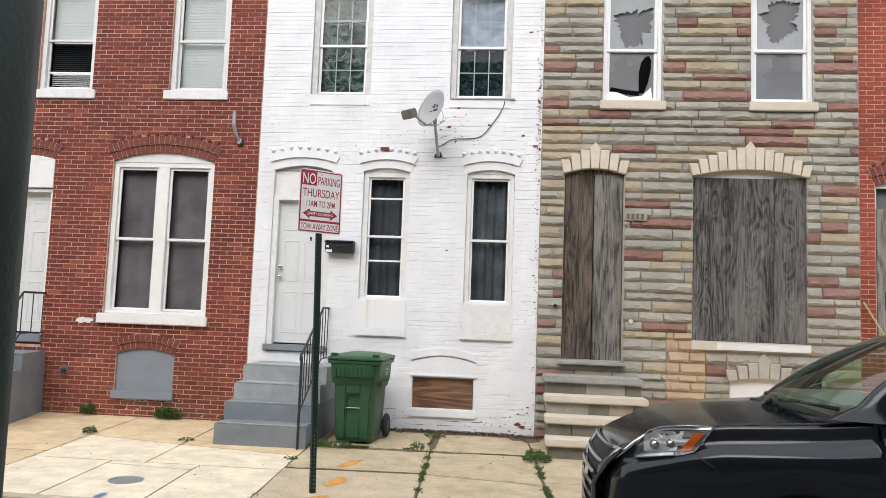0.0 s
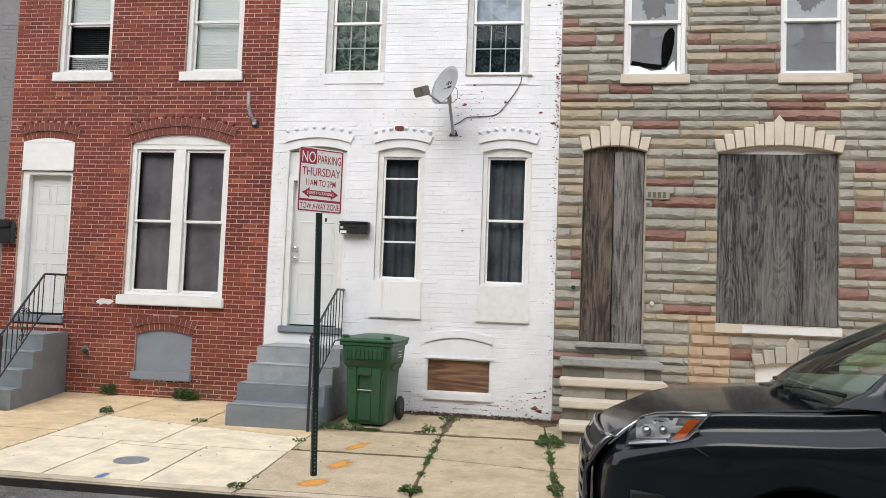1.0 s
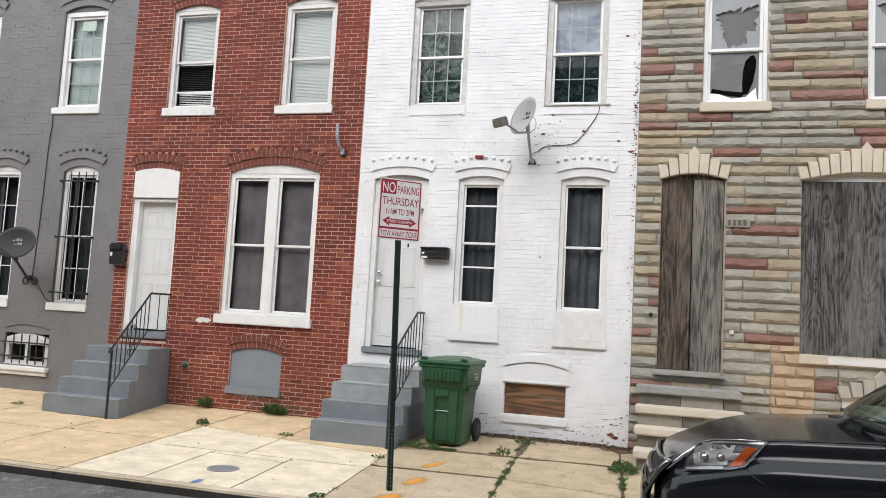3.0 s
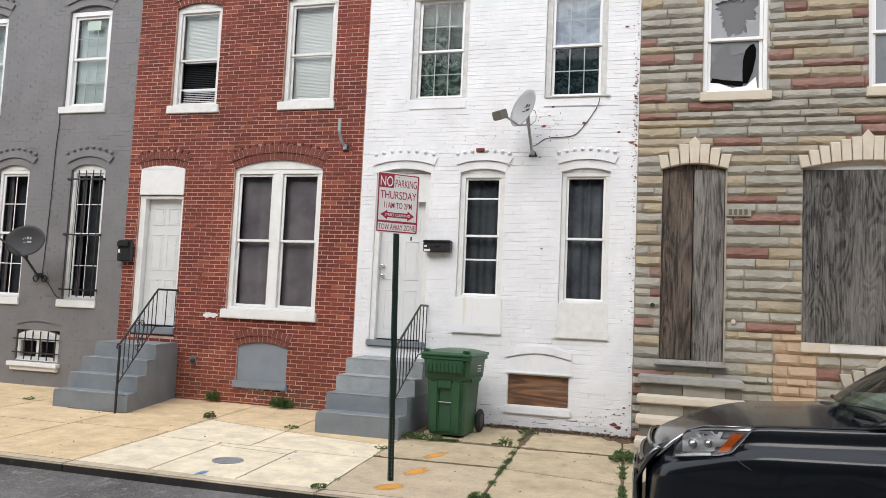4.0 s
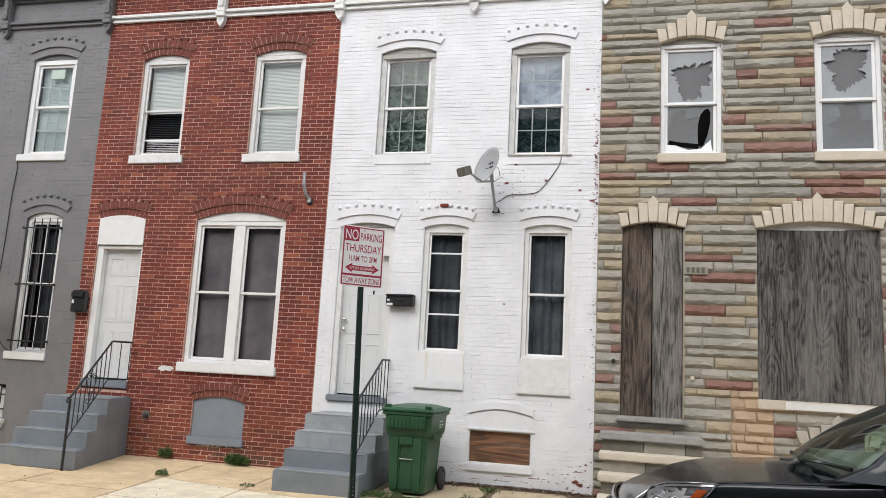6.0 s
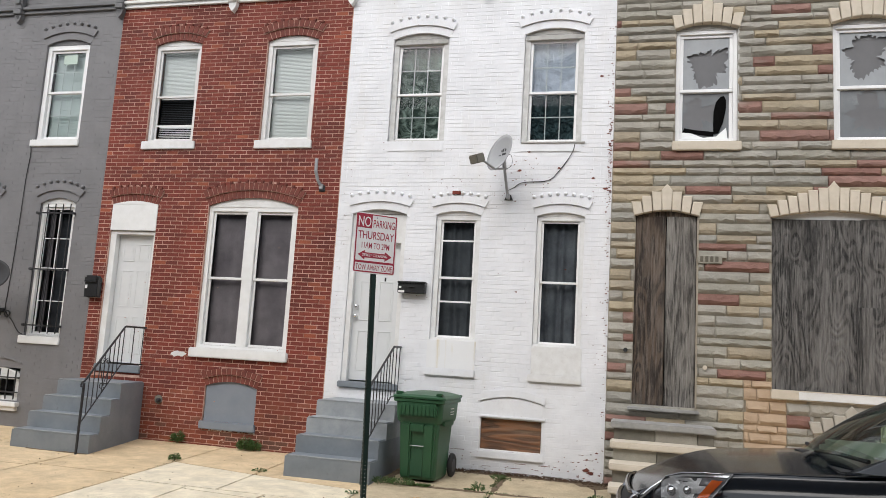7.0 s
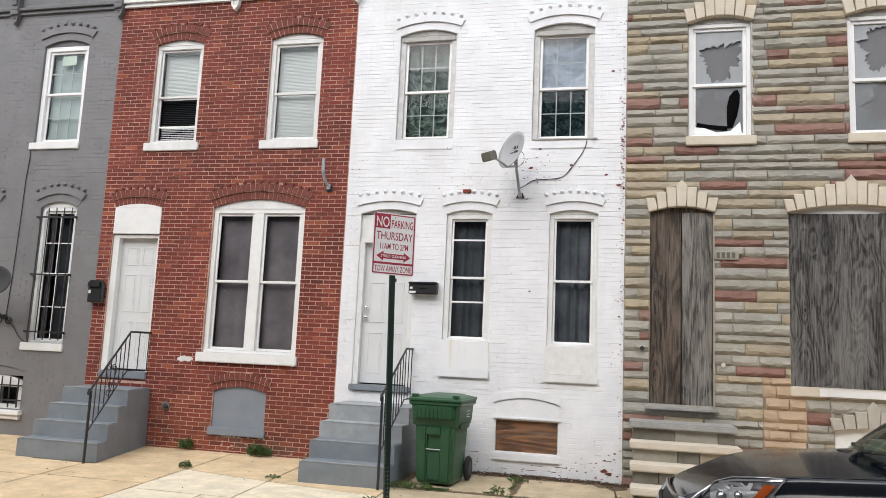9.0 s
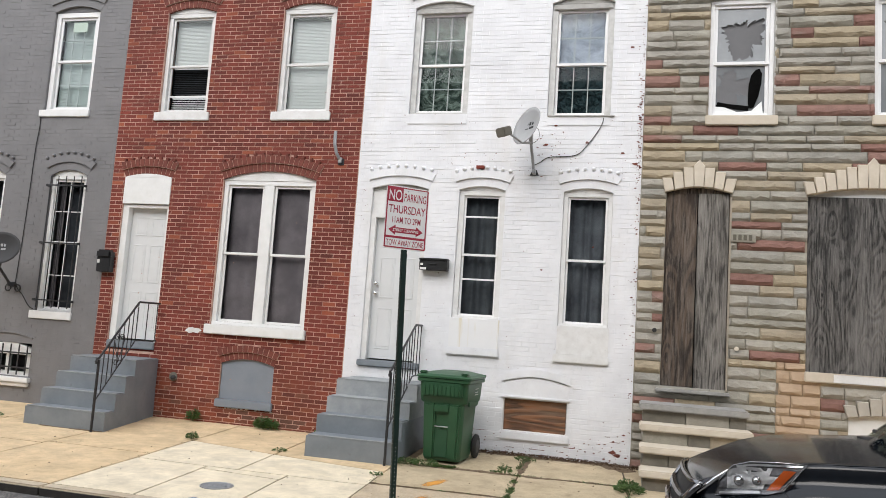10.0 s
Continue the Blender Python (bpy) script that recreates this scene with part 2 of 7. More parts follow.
M_PLYGRAY = wood_mat("faded_plywood", (0.08, 0.072, 0.064), (0.2, 0.186, 0.17), (0.3, 0.283, 0.26), (2.2, 2.2, 0.5), 9.0)
M_BIN = plain_mat("green_plastic", (0.018, 0.07, 0.03), (0.025, 0.088, 0.038), 0.42, 3, 0.08)
M_RUBBER = plain_mat("black_rubber", (0.012, 0.012, 0.012), (0.02, 0.02, 0.02), 0.7, 10, 0.2)
M_BLACKBOX = plain_mat("black_plastic", (0.01, 0.01, 0.011), (0.016, 0.016, 0.017), 0.4, 8, 0.05)
M_DISH = plain_mat("gray_dish_paint", (0.30, 0.305, 0.31), (0.36, 0.365, 0.37), 0.45, 4, 0.05)
M_DISHDARK = plain_mat("dark_gray_dish_paint", (0.03, 0.03, 0.032), (0.04, 0.04, 0.042), 0.75, 4, 0.05)
M_METAL = plain_mat("galvanised_steel", (0.3, 0.31, 0.32), (0.42, 0.43, 0.44), 0.45, 12, 0.2, 0.7)
M_CHROME = plain_mat("chrome", (0.7, 0.7, 0.7), (0.78, 0.78, 0.78), 0.12, 2, 0.0, 1.0)
M_LEAF = plain_mat("weed_leaf", (0.03, 0.07, 0.014), (0.085, 0.145, 0.032), 0.6, 14, 0.1)
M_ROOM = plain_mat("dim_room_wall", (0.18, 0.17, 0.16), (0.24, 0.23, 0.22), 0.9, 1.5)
M_SIGNRED = plain_mat("sign_red", (0.30, 0.016, 0.035), (0.34, 0.02, 0.045), 0.4, 4, 0.03)
M_SIGNWHITE = plain_mat("sign_white", (0.70, 0.69, 0.67), (0.75, 0.74, 0.72), 0.4, 4, 0.03)
M_CHIP = plain_mat("bare_brick_chip", (0.10, 0.035, 0.03), (0.22, 0.07, 0.05), 0.9, 20, 0.4)
# dark tone for the unseen wall, so glass and car paint mirror little light
M_DARKWALL = plain_mat("dark_unseen_wall", (0.06, 0.055, 0.05), (0.1, 0.092, 0.083), 0.9, 1.2, 0.3)
M_ROOF = plain_mat("roof_felt", (0.05, 0.05, 0.05), (0.09, 0.09, 0.09), 0.95, 4)


def glass_mat(name, tint, rough=0.02, mixin=0.0):
    k = Mat(name, rough)
    out = k.n["Material Output"]
    tr, gl, mx = k.n.new("ShaderNodeBsdfTransparent"), k.n.new("ShaderNodeBsdfGlossy"), k.n.new("ShaderNodeMixShader")
    tr.inputs[0].default_value = rgb(tint)
    gl.inputs["Roughness"].default_value = rough
    fr = k.n.new("ShaderNodeFresnel")
    fr.inputs[0].default_value = 1.5 + mixin
    k.l.new(fr.outputs[0], mx.inputs[0])
    k.l.new(tr.outputs[0], mx.inputs[1])
    k.l.new(gl.outputs[0], mx.inputs[2])
    k.l.new(mx.outputs[0], out.inputs[0])
    return k.m


M_GLASS = glass_mat("window_glass", (0.86, 0.9, 0.9))
M_CARGLASS = glass_mat("car_glass", (0.64, 0.86, 0.72), 0.02, 0.15)


# ---- mesh helpers ----
def finish(bm, name, mat, smooth=False):
    me = bpy.data.meshes.new(name)
    bm.normal_update()
    bm.to_mesh(me)
    bm.free()
    me.materials.append(mat)
    if smooth:
        me.polygons.foreach_set("use_smooth", [True] * len(me.polygons))
    return me


def part(name, bm, material, parent=None, label="", smooth=False):
    ob = new(name, finish(bm, name, material, smooth))
    if parent is not None:
        ob.parent = parent
    if label:
        ob["label"] = label
    return ob


def thing(name, label, category, at=(0, 0, 0), group="", kind="", rz=0.0):
    ob = new(name)
    ob.matrix_world = pose(*at, 0, 0, rz)
    ob.empty_display_size = 0.05
    return tagged(ob, label, category, group, kind)


def box(bm, x0, x1, y0, y1, z0, z1, bevel=0.0, m=None):
    vs = [bm.verts.new((x, y, z)) for z in (z0, z1) for x, y in ((x0, y0), (x1, y0), (x1, y1), (x0, y1))]
    fs = [bm.faces.new([vs[i] for i in f]) for f in ((3, 2, 1, 0), (4, 5, 6, 7), (0, 1, 5, 4), (1, 2, 6, 5), (2, 3, 7, 6), (3, 0, 4, 7))]
    if bevel:
        r = bmesh.ops.bevel(bm, geom=list({e for f in fs for e in f.edges}), offset=bevel, segments=2, affect="EDGES", clamp_overlap=True)
        vs = list({v for f in r["faces"] for v in f.verts} | {v for v in vs if v.is_valid})
    if m is not None:
        bmesh.ops.transform(bm, matrix=m, verts=[v for v in vs if v.is_valid])
    return bm


def boxed(x0, x1, y0, y1, z0, z1, bevel=0.0):
    return box(bmesh.new(), x0, x1, y0, y1, z0, z1, bevel)


def tube(bm, pts, r, seg=8, caps=True):
    """A round bar along points."""
    pts = [Vector(p) for p in pts]
    rings = []
    for i, p in enumerate(pts):
        d = (pts[min(i + 1, len(pts) - 1)] - pts[max(i - 1, 0)]).normalized()
        a = d.cross(Vector((0, 0, 1)) if abs(d.z) < 0.9 else Vector((1, 0, 0))).normalized()
        b = d.cross(a)
        rr = r[i] if isinstance(r, (list, tuple)) else r
        rings.append([bm.verts.new(p + rr * (math.cos(t) * a + math.sin(t) * b)) for t in (2 * math.pi * k / seg for k in range(seg))])
    for q, s in zip(rings, rings[1:]):
        for k in range(seg):
            bm.faces.new((q[k], q[(k + 1) % seg], s[(k + 1) % seg], s[k]))
    if caps:
        bm.faces.new(rings[0][::-1])
        bm.faces.new(rings[-1])
    return bm


def prism(bm, poly, y0, y1):
    """A flat outline in x and z, drawn out from y0 (front) to y1."""
    a = [bm.verts.new((x, y0, z)) for x, z in poly]
    b = [bm.verts.new((x, y1, z)) for x, z in poly]
    n = len(poly)
    bm.faces.new(a)
    bm.faces.new(b[::-1])
    for i in range(n):
        bm.faces.new((a[i], b[i], b[(i + 1) % n], a[(i + 1) % n]))
    return bm


def lathe(bm, prof, m, seg=24):
    """A profile of (radius, height) turned round the z axis, then placed by m."""
    rings = [[bm.verts.new(m @ Vector((r * math.cos(t), r * math.sin(t), h))) for t in (2 * math.pi * k / seg for k in range(seg))] for r, h in prof]
    for q, s in zip(rings, rings[1:]):
        for k in range(seg):
            bm.faces.new((q[k], q[(k + 1) % seg], s[(k + 1) % seg], s[k]))
    bm.faces.new(rings[0][::-1])
    bm.faces.new(rings[-1])
    return bm


# ---- plan of the street ----
Y = 10.85                       # the house fronts
KERB = 6.52                     # the edge of the pavement
ROADZ = -0.15


def kerb_z(x):
    return 0.015 * max(-2.7, min(0.0, x))


def walk_z(y, x=0.0):
    """Height of the pavement: level along the fronts, falling a little with the kerb."""
    t = (y - KERB) / (Y - KERB)
    return 0.06 * t + kerb_z(x) * (1 - t)


def arc_top(op, x):
    """Height of an opening's arched head above its springing, at x."""
    c, a, rise = (op["x0"] + op["x1"]) / 2, (op["x1"] - op["x0"]) / 2, op["rise"]
    if rise <= 0:
        return 0.0
    rad = (a * a + rise * rise) / (2 * rise)
    d = min(abs(x - c), a)
    return math.sqrt(rad * rad - d * d) - (rad - rise)


def opening(x0, x1, z0, z1, rise=0.0, ring=0.0, flare=0.07):
    """z1 is the springing of the head, rise the arch's height, ring the height of the brick arch over it."""
    return dict(x0=x0, x1=x1, z0=z0, z1=z1, rise=rise, ring=ring, flare=flare)


def blocked(op, z0, z1):
    """The stretch in x that an opening takes out of a course."""
    zc = (z0 + z1) / 2
    if zc < op["z0"] or zc > op["z1"] + op["rise"] + op["ring"]:
        return None
    if zc <= op["z1"] or not op["ring"]:
        return op["x0"], op["x1"]
    c, a = (op["x0"] + op["x1"]) / 2, (op["x1"] - op["x0"]) / 2
    if zc <= op["z1"] + op["ring"] * 0.93:
        w = a + op["flare"] * (zc - op["z1"]) / op["ring"]
    else:
        k = max(0.0, 1 - (zc - op["z1"] - op["ring"] * 0.93) / (op["rise"] + op["ring"] * 0.07))
        w = (a + op["flare"]) * math.sqrt(k)
    return c - w, c + w


def courses(x0, x1, z0, z1, high, long, ops, joint=0.01, first=0.0, vary=0.0):
    """All pieces (x, width, z, height) of a running bond, cut at the openings."""
    out, z, row = [], z0, 0
    rnd = random.Random(5)
    while z < z1 - 0.02:
        h = min(high * (1 + rnd.uniform(-vary, vary)), z1 - z)
        gaps = sorted(b for b in (blocked(op, z, z + h) for op in ops) if b)
        spans, s = [], x0
        for a, b in gaps:
            if a > s:
                spans.append((s, a))
            s = max(s, b)
        spans.append((s, x1))
        x = x0 - (long * 0.5 if row % 2 else 0) + first
        while x < x1:
            w = long * (1 + rnd.uniform(-1, 1) * (vary * 2.6 if vary else 0.0))
            for a, b in spans:
                p, q = max(x, a), min(x + w, b)
                if q - p > 0.03:
                    out.append((p, q - p - joint, z, h - joint, q - p > w - 1e-6))
            x += w
        z, row = z + h, row + 1
    return out


def wall_slab(name, x0, x1, z0, z1, ops, material, label, front=0.012, thick=0.3):
    """A wall with its openings cut through."""
    xs = sorted({x0, x1, *[v for o in ops for v in (o["x0"], o["x1"])]})
    zs = sorted({z0, z1, *[v for o in ops for v in (o["z0"], o["z1"] + o["rise"])]})
    bm = bmesh.new()

    def solid(i, j):
        if i < 0 or j < 0 or i >= len(xs) - 1 or j >= len(zs) - 1:
            return False
        x, z = (xs[i] + xs[i + 1]) / 2, (zs[j] + zs[j + 1]) / 2
        return not any(o["x0"] < x < o["x1"] and o["z0"] < z < o["z1"] + o["rise"] for o in ops)

    grid = {}

    def v(i, j, y):
        if (i, j, y) not in grid:
            grid[i, j, y] = bm.verts.new((xs[i], y, zs[j]))
        return grid[i, j, y]

    f, b = Y + front, Y + thick
    for i in range(len(xs) - 1):
        for j in range(len(zs) - 1):
            if not solid(i, j):
                continue
            bm.faces.new((v(i, j, f), v(i + 1, j, f), v(i + 1, j + 1, f), v(i, j + 1, f)))
            bm.faces.new((v(i, j + 1, b), v(i + 1, j + 1, b), v(i + 1, j, b), v(i, j, b)))
            for di, dj, p, q in ((-1, 0, (i, j), (i, j + 1)), (1, 0, (i + 1, j + 1), (i + 1, j)), (0, -1, (i + 1, j), (i, j)), (0, 1, (i, j + 1), (i + 1, j + 1))):
                if not solid(i + di, j + dj):
                    bm.faces.new((v(*q, f), v(*q, b), v(*p, b), v(*p, f)))
    ob = part(name, bm, material)
    return tagged(ob, label, "wall", kind="structure")


def add_block(bm, x, w, z, h, y0, y1, ch=0.002, rnd=None):
    """A brick: a front face drawn in a little at its edges, and four sides."""
    j = (lambda: rnd.uniform(-0.0022, 0.0022)) if rnd else (lambda: 0.0)
    back = [bm.verts.new(p) for p in ((x, y1, z), (x + w, y1, z), (x + w, y1, z + h), (x, y1, z + h))]
    t = j()
    fr = [bm.verts.new(p) for p in ((x + ch, y0 + t, z + ch + j()), (x + w - ch, y0 + t, z + ch + j()), (x + w - ch, y0 + t, z + h - ch + j()), (x + ch, y0 + t, z + h - ch + j()))]
    bm.faces.new(fr)
    for i in range(4):
        k = (i + 1) % 4
        bm.faces.new((fr[k], fr[i], back[i], back[k]))


def lay_bricks(wall, pieces, proud, stuff_mat, single_mat, near, label, seed=3, limit=300, ch=0.002):
    """Whole bricks in the stretch 'near' become pieces of their own; the others are one mesh."""
    rnd = random.Random(seed)
    bm, singles = bmesh.new(), []
    for x, w, z, h, whole in pieces:
        if whole and len(singles) < limit and near[0] < x < near[1] and near[2] < z < near[3]:
            singles.append((x, w, z, h))
        else:
            add_block(bm, x, w, z, h, Y - proud, Y + 0.013, ch, rnd)
    stuff = part("bricks", bm, stuff_mat, wall, label)
    stuff["kind"] = "stuff"
    return singles


LATER = []          # single pieces, built last


def ring_poly(op, lift0, lift1, t0, t1):
    """Corner points of one wedge of an arch; t runs from 0 to 1 across the head."""
    c, a, rise = (op["x0"] + op["x1"]) / 2, (op["x1"] - op["x0"]) / 2, max(op["rise"], 0.012)
    rad = (a * a + rise * rise) / (2 * rise)
    zc, half = op["z1"] + rise - rad, math.asin(a / rad)

    def at(t, lift):
        ang = -half + 2 * half * t
        flare = op["flare"] * (2 * t - 1) * lift / 0.27
        return c + (rad + lift) * math.sin(ang) + flare * 0.5, zc + (rad + lift) * math.cos(ang)

    return [at(t0, lift0), at(t1, lift0), at(t1, lift1), at(t0, lift1)]


def brick_arch(wall, op, material, single, dots=8, n=None, ring=0.13):
    """Two rings of upright bricks over an opening with a row of header ends above."""
    n = n or max(7, int((op["x1"] - op["x0"]) / 0.072))
    arch = new("brick_arch")
    arch.parent = wall
    gap = 0.17 / n if single is M_BRICKARCH else 0.012 / n
    if single is M_BRICKARCH:
        bm = bmesh.new()
        for i in range(16):
            prism(bm, ring_poly(op, 0.004, ring, i / 16, (i + 1) / 16), Y + 0.004, Y + 0.1)
            prism(bm, ring_poly(op, ring, 2 * ring - 0.003, i / 16, (i + 1) / 16), Y - 0.022, Y + 0.1)
        part("mortar_bed", bm, M_MORTAR, arch)
    for lift0, lift1, proud in ((0.0, ring, 0.004), (ring + 0.008, 2 * ring, 0.03)):
        for i in range(n):
            bm = prism(bmesh.new(), ring_poly(op, lift0, lift1, i / n + gap / 2, (i + 1) / n - gap / 2), Y - proud, Y + 0.11)
            part("brick", bm, single, arch)
    for i in range(dots):
        t = (i + 0.5) / dots
        (x, z) = ring_poly(op, 2 * ring + (0.024 if single is M_BRICKARCH else 0.045), 0.3, 0.02 + 0.96 * t, t)[0]
        if single is M_BRICKARCH:
            bm = boxed(x - 0.027, x + 0.027, Y - 0.03, Y + 0.02, z - 0.022, z + 0.022, 0.008)
        else:
            bm = lathe(bmesh.new(), [(0.029, -0.03), (0.03, 0.015), (0.026, 0.03), (0.017, 0.041), (0.006, 0.046)], pose(x, Y, z, 90, 0, 0), 12)
        part("brick", bm, single, arch, "", single is not M_BRICKARCH)
    return arch


def spandrel(op, depth, y0, y1, drop=0.0):
    """A board that fills the arched head from the springing up."""
    pts = [(op["x0"], op["z1"] - drop), (op["x1"], op["z1"] - drop)]
    n = 14
    for i in range(n + 1):
        x = op["x1"] + (op["x0"] - op["x1"]) * i / n
        pts.append((x, op["z1"] + max(arc_top(op, x), 0.001) + 0.004))
    return prism(bmesh.new(), pts, y0, y1)


# ---- ground ----
def lie(x, y):
    """A point of the pavement's plan, which is a little askew to the fronts."""
    return x - 0.05 * (y - KERB), y, walk_z(y, x)


def slab(name, x0, x1, y0, y1, material, parent, top=0.0, label=""):
    """One paving slab with softened edges, lying with the fall of the pavement. y0 and y1: at the left and right end."""
    bm, g = bmesh.new(), 0.0105
    ya, yb = (y0 if isinstance(y0, tuple) else (y0, y0)), (y1 if isinstance(y1, tuple) else (y1, y1))
    x0, x1 = x0 + g, x1 - g
    nx, ny = max(3, int((x1 - x0) / 0.3)), max(3, int((max(yb) - min(ya)) / 0.3))
    rows = []
    for j in range(ny + 1):
        line = []
        for i in range(nx + 1):
            u = i / nx
            lo, hi = ya[0] + (ya[1] - ya[0]) * u + g, yb[0] + (yb[1] - yb[0]) * u - g
            x, y = x0 + (x1 - x0) * u, lo + (hi - lo) * j / ny
            edge = i in (0, nx) or j in (0, ny)
            wob = 0.009 * noise.noise(Vector((x * 5, y * 5, 1))) if edge else 0
            px, py, pz = lie(x, y)
            line.append(bm.verts.new((px + wob, min(py + wob, Y + 0.2), pz + top + (-0.005 if edge else 0.002 * noise.noise(Vector((x * 1.7, y * 1.7, 0)))))))
        rows.append(line)
    for j in range(ny):
        for i in range(nx):
            bm.faces.new((rows[j][i], rows[j][i + 1], rows[j + 1][i + 1], rows[j + 1][i]))
    rim = [rows[0][i] for i in range(nx)] + [rows[j][nx] for j in range(ny)] + [rows[ny][i] for i in range(nx, 0, -1)] + [rows[j][0] for j in range(ny, 0, -1)]
    low = [bm.verts.new((v.co.x, v.co.y, v.co.z - 0.05)) for v in rim]
    for i in range(len(rim)):
        k = (i + 1) % len(rim)
        bm.faces.new((rim[k], rim[i], low[i], low[k]))
    return part(name, bm, material, parent, label)


def strip(bm, xs, y0, y1, z0, z1):
    """A long sheet that follows the kerb's fall: z0 and z1 are functions of x at its two edges."""
    prev = None
    for x in xs:
        cur = bm.verts.new((x, y0, z0(x))), bm.verts.new((x, y1, z1(x)))
        if prev:
            bm.faces.new((prev[0], cur[0], cur[1], prev[1]))
        prev = cur
    return bm


XS_RUN = [-45, -8, -6, -4, -2, 0, 3, 8, 45]
bm = bmesh.new()
vs = [bm.verts.new(p) for p in ((-120, -120, -0.5), (120, -120, -0.5), (120, 120, -0.5), (-120, 120, -0.5))]
bm.faces.new(vs)
tagged(part("ground", bm, M_DIRT), "bare dark soil under the street", "ground", kind="structure")
road = tagged(part("road", strip(bmesh.new(), XS_RUN, 0.9, KERB + 0.05, lambda x: ROADZ + kerb_z(x), lambda x: ROADZ + kerb_z(x)), M_ROAD), "worn gray asphalt road with pale scuffs", "road", kind="structure")
pavement = tagged(part("pavement", strip(bmesh.new(), XS_RUN, KERB + 0.12, Y + 0.3, lambda x: walk_z(KERB, x) - 0.02, lambda x: walk_z(Y, x) - 0.02), M_DIRT), "tan concrete sidewalk with weedy joints and a paler new section", "sidewalk", kind="structure")
tagged(part("gutter", strip(bmesh.new(), [-45, -14, -8, -6, -4, -2, 0.2], KERB - 0.55, KERB + 0.02, lambda x: ROADZ + kerb_z(x) + 0.002, lambda x: kerb_z(x) - 0.088 + 0.012 * noise.noise(Vector((x, 0, 3)))), M_ROAD), "worn asphalt gutter rising to the kerb", "gutter", kind="structure")
KX = [-45, -14, -9.65, -6.62, -5.17, -2.32, 0.47, 3.4, 45]
for a, b in zip(KX, KX[1:]):
    for nm, y0, y1, up, low, m, lab in (("kerb_stone", KERB, KERB + 0.15, 0.0, -0.3, M_KERB, "weathered concrete kerb stone"), ("kerb_face", KERB - 0.005, KERB + 0.02, -0.02, -0.29, M_KERBFACE, "near-black kerb face")):
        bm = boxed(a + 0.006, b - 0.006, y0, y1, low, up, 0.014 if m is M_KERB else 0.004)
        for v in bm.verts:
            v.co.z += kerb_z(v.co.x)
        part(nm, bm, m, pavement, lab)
# unseen ground on the near side, darkened for the car's reflections
far_walk = tagged(part("pavement_opposite", boxed(-45, 45, -6.0, 0.9, -0.4, 0.0, 0.0), M_WALKNEAR), "unseen near-side concrete sidewalk, dark gray to dim the car's reflections", "sidewalk", kind="structure")
K2 = KERB + 0.152
YW = Y + 0.05
# slabs: x from, x to, y from, y to, concrete
SLABS = [
    (-14.0, -11.7, K2, 8.3, M_WALK), (-14.0, -11.7, 8.3, 9.6, M_WALK), (-14.0, -11.7, 9.6, YW, M_WALK),
    (-11.7, -9.65, K2, 8.3, M_WALK), (-11.7, -9.65, 8.3, 9.6, M_WALK), (-11.7, -9.65, 9.6, YW, M_WALK),
    (-9.65, -8.3, K2, 8.3, M_WALK), (-9.65, -8.3, 8.3, 9.6, M_WALK), (-9.65, -8.3, 9.6, YW, M_WALK),
    (-8.3, -6.62, K2, 8.3, M_WALK), (-8.3, -6.62, 8.3, 9.6, M_WALK), (-8.3, -6.62, 9.6, YW, M_WALK),
    (-6.62, -5.17, K2, 8.4, M_WALK), (-6.62, -5.17, 8.4, YW, M_WALK),
    (-5.17, -3.85, (9.4, 9.12), YW, M_WALK), (-3.85, -2.32, (9.12, 8.85), YW, M_WALK),
    (-5.17, -3.85, 8.12, (9.4, 9.12), M_WALKNEW), (-3.85, -2.32, 8.12, (9.12, 8.85), M_WALKNEW),
    (-5.17, -4.24, K2, 8.12, M_WALKNEW), (-4.24, -3.25, (7.99, 7.9), 8.12, M_WALKNEW), (-3.25, -2.32, K2, 8.12, M_WALKNEW),
    (-4.24, -3.25, K2, (7.99, 7.9), M_WALKNEW),
    (-2.32, -0.8, K2, 8.2, M_WALKAGG), (-2.32, -0.8, 8.2, 9.42, M_WALKOLD), (-2.32, -0.8, 9.42, YW, M_WALKOLD),
    (-0.8, 0.47, K2, (8.2, 7.95), M_WALKOLD), (-0.8, 0.47, (8.2, 7.95), 9.42, M_WALKOLD), (-0.8, 0.47, 9.42, YW, M_WALKOLD),
    (0.47, 1.9, K2, 8.1, M_WALKOLD), (0.47, 1.9, 8.1, 9.5, M_WALKOLD), (0.47, 1.9, 9.5, YW, M_WALKOLD),
    (1.9, 3.4, K2, 8.1, M_WALK), (1.9, 3.4, 8.1, 9.5, M_WALK), (1.9, 3.4, 9.5, YW, M_WALK),
    (3.4, 9.0, K2, 8.1, M_WALK), (3.4, 9.0, 8.1, 9.5, M_WALK), (3.4, 9.0, 9.5, YW, M_WALK),
    (-44.5, -14.0, K2, YW, M_WALK), (9.0, 45, K2, YW, M_WALK),
]
for x0, x1, y0, y1, m in SLABS:
    slab("paving_slab", x0, x1, y0, y1, m, pavement)

# ---- openings of the five fronts ----
XG0, XG, XR, XW, XS, XE = -12.45, -8.15, -3.82, 0.37, 4.77, 9.1
TOP = 8.75
G_U1, G_U2 = opening(-11.95, -11.08, 5.02, 6.78, 0.1, 0.27), opening(-9.68, -8.77, 5.02, 6.78, 0.1, 0.27)
G_L1, G_L2 = opening(-10.98, -10.29, 1.58, 3.88, 0.1, 0.27), opening(-9.36, -8.65, 1.58, 3.88, 0.1, 0.27)
G_B = opening(-10.26, -9.33, 0.46, 0.92, 0.1, 0.12)
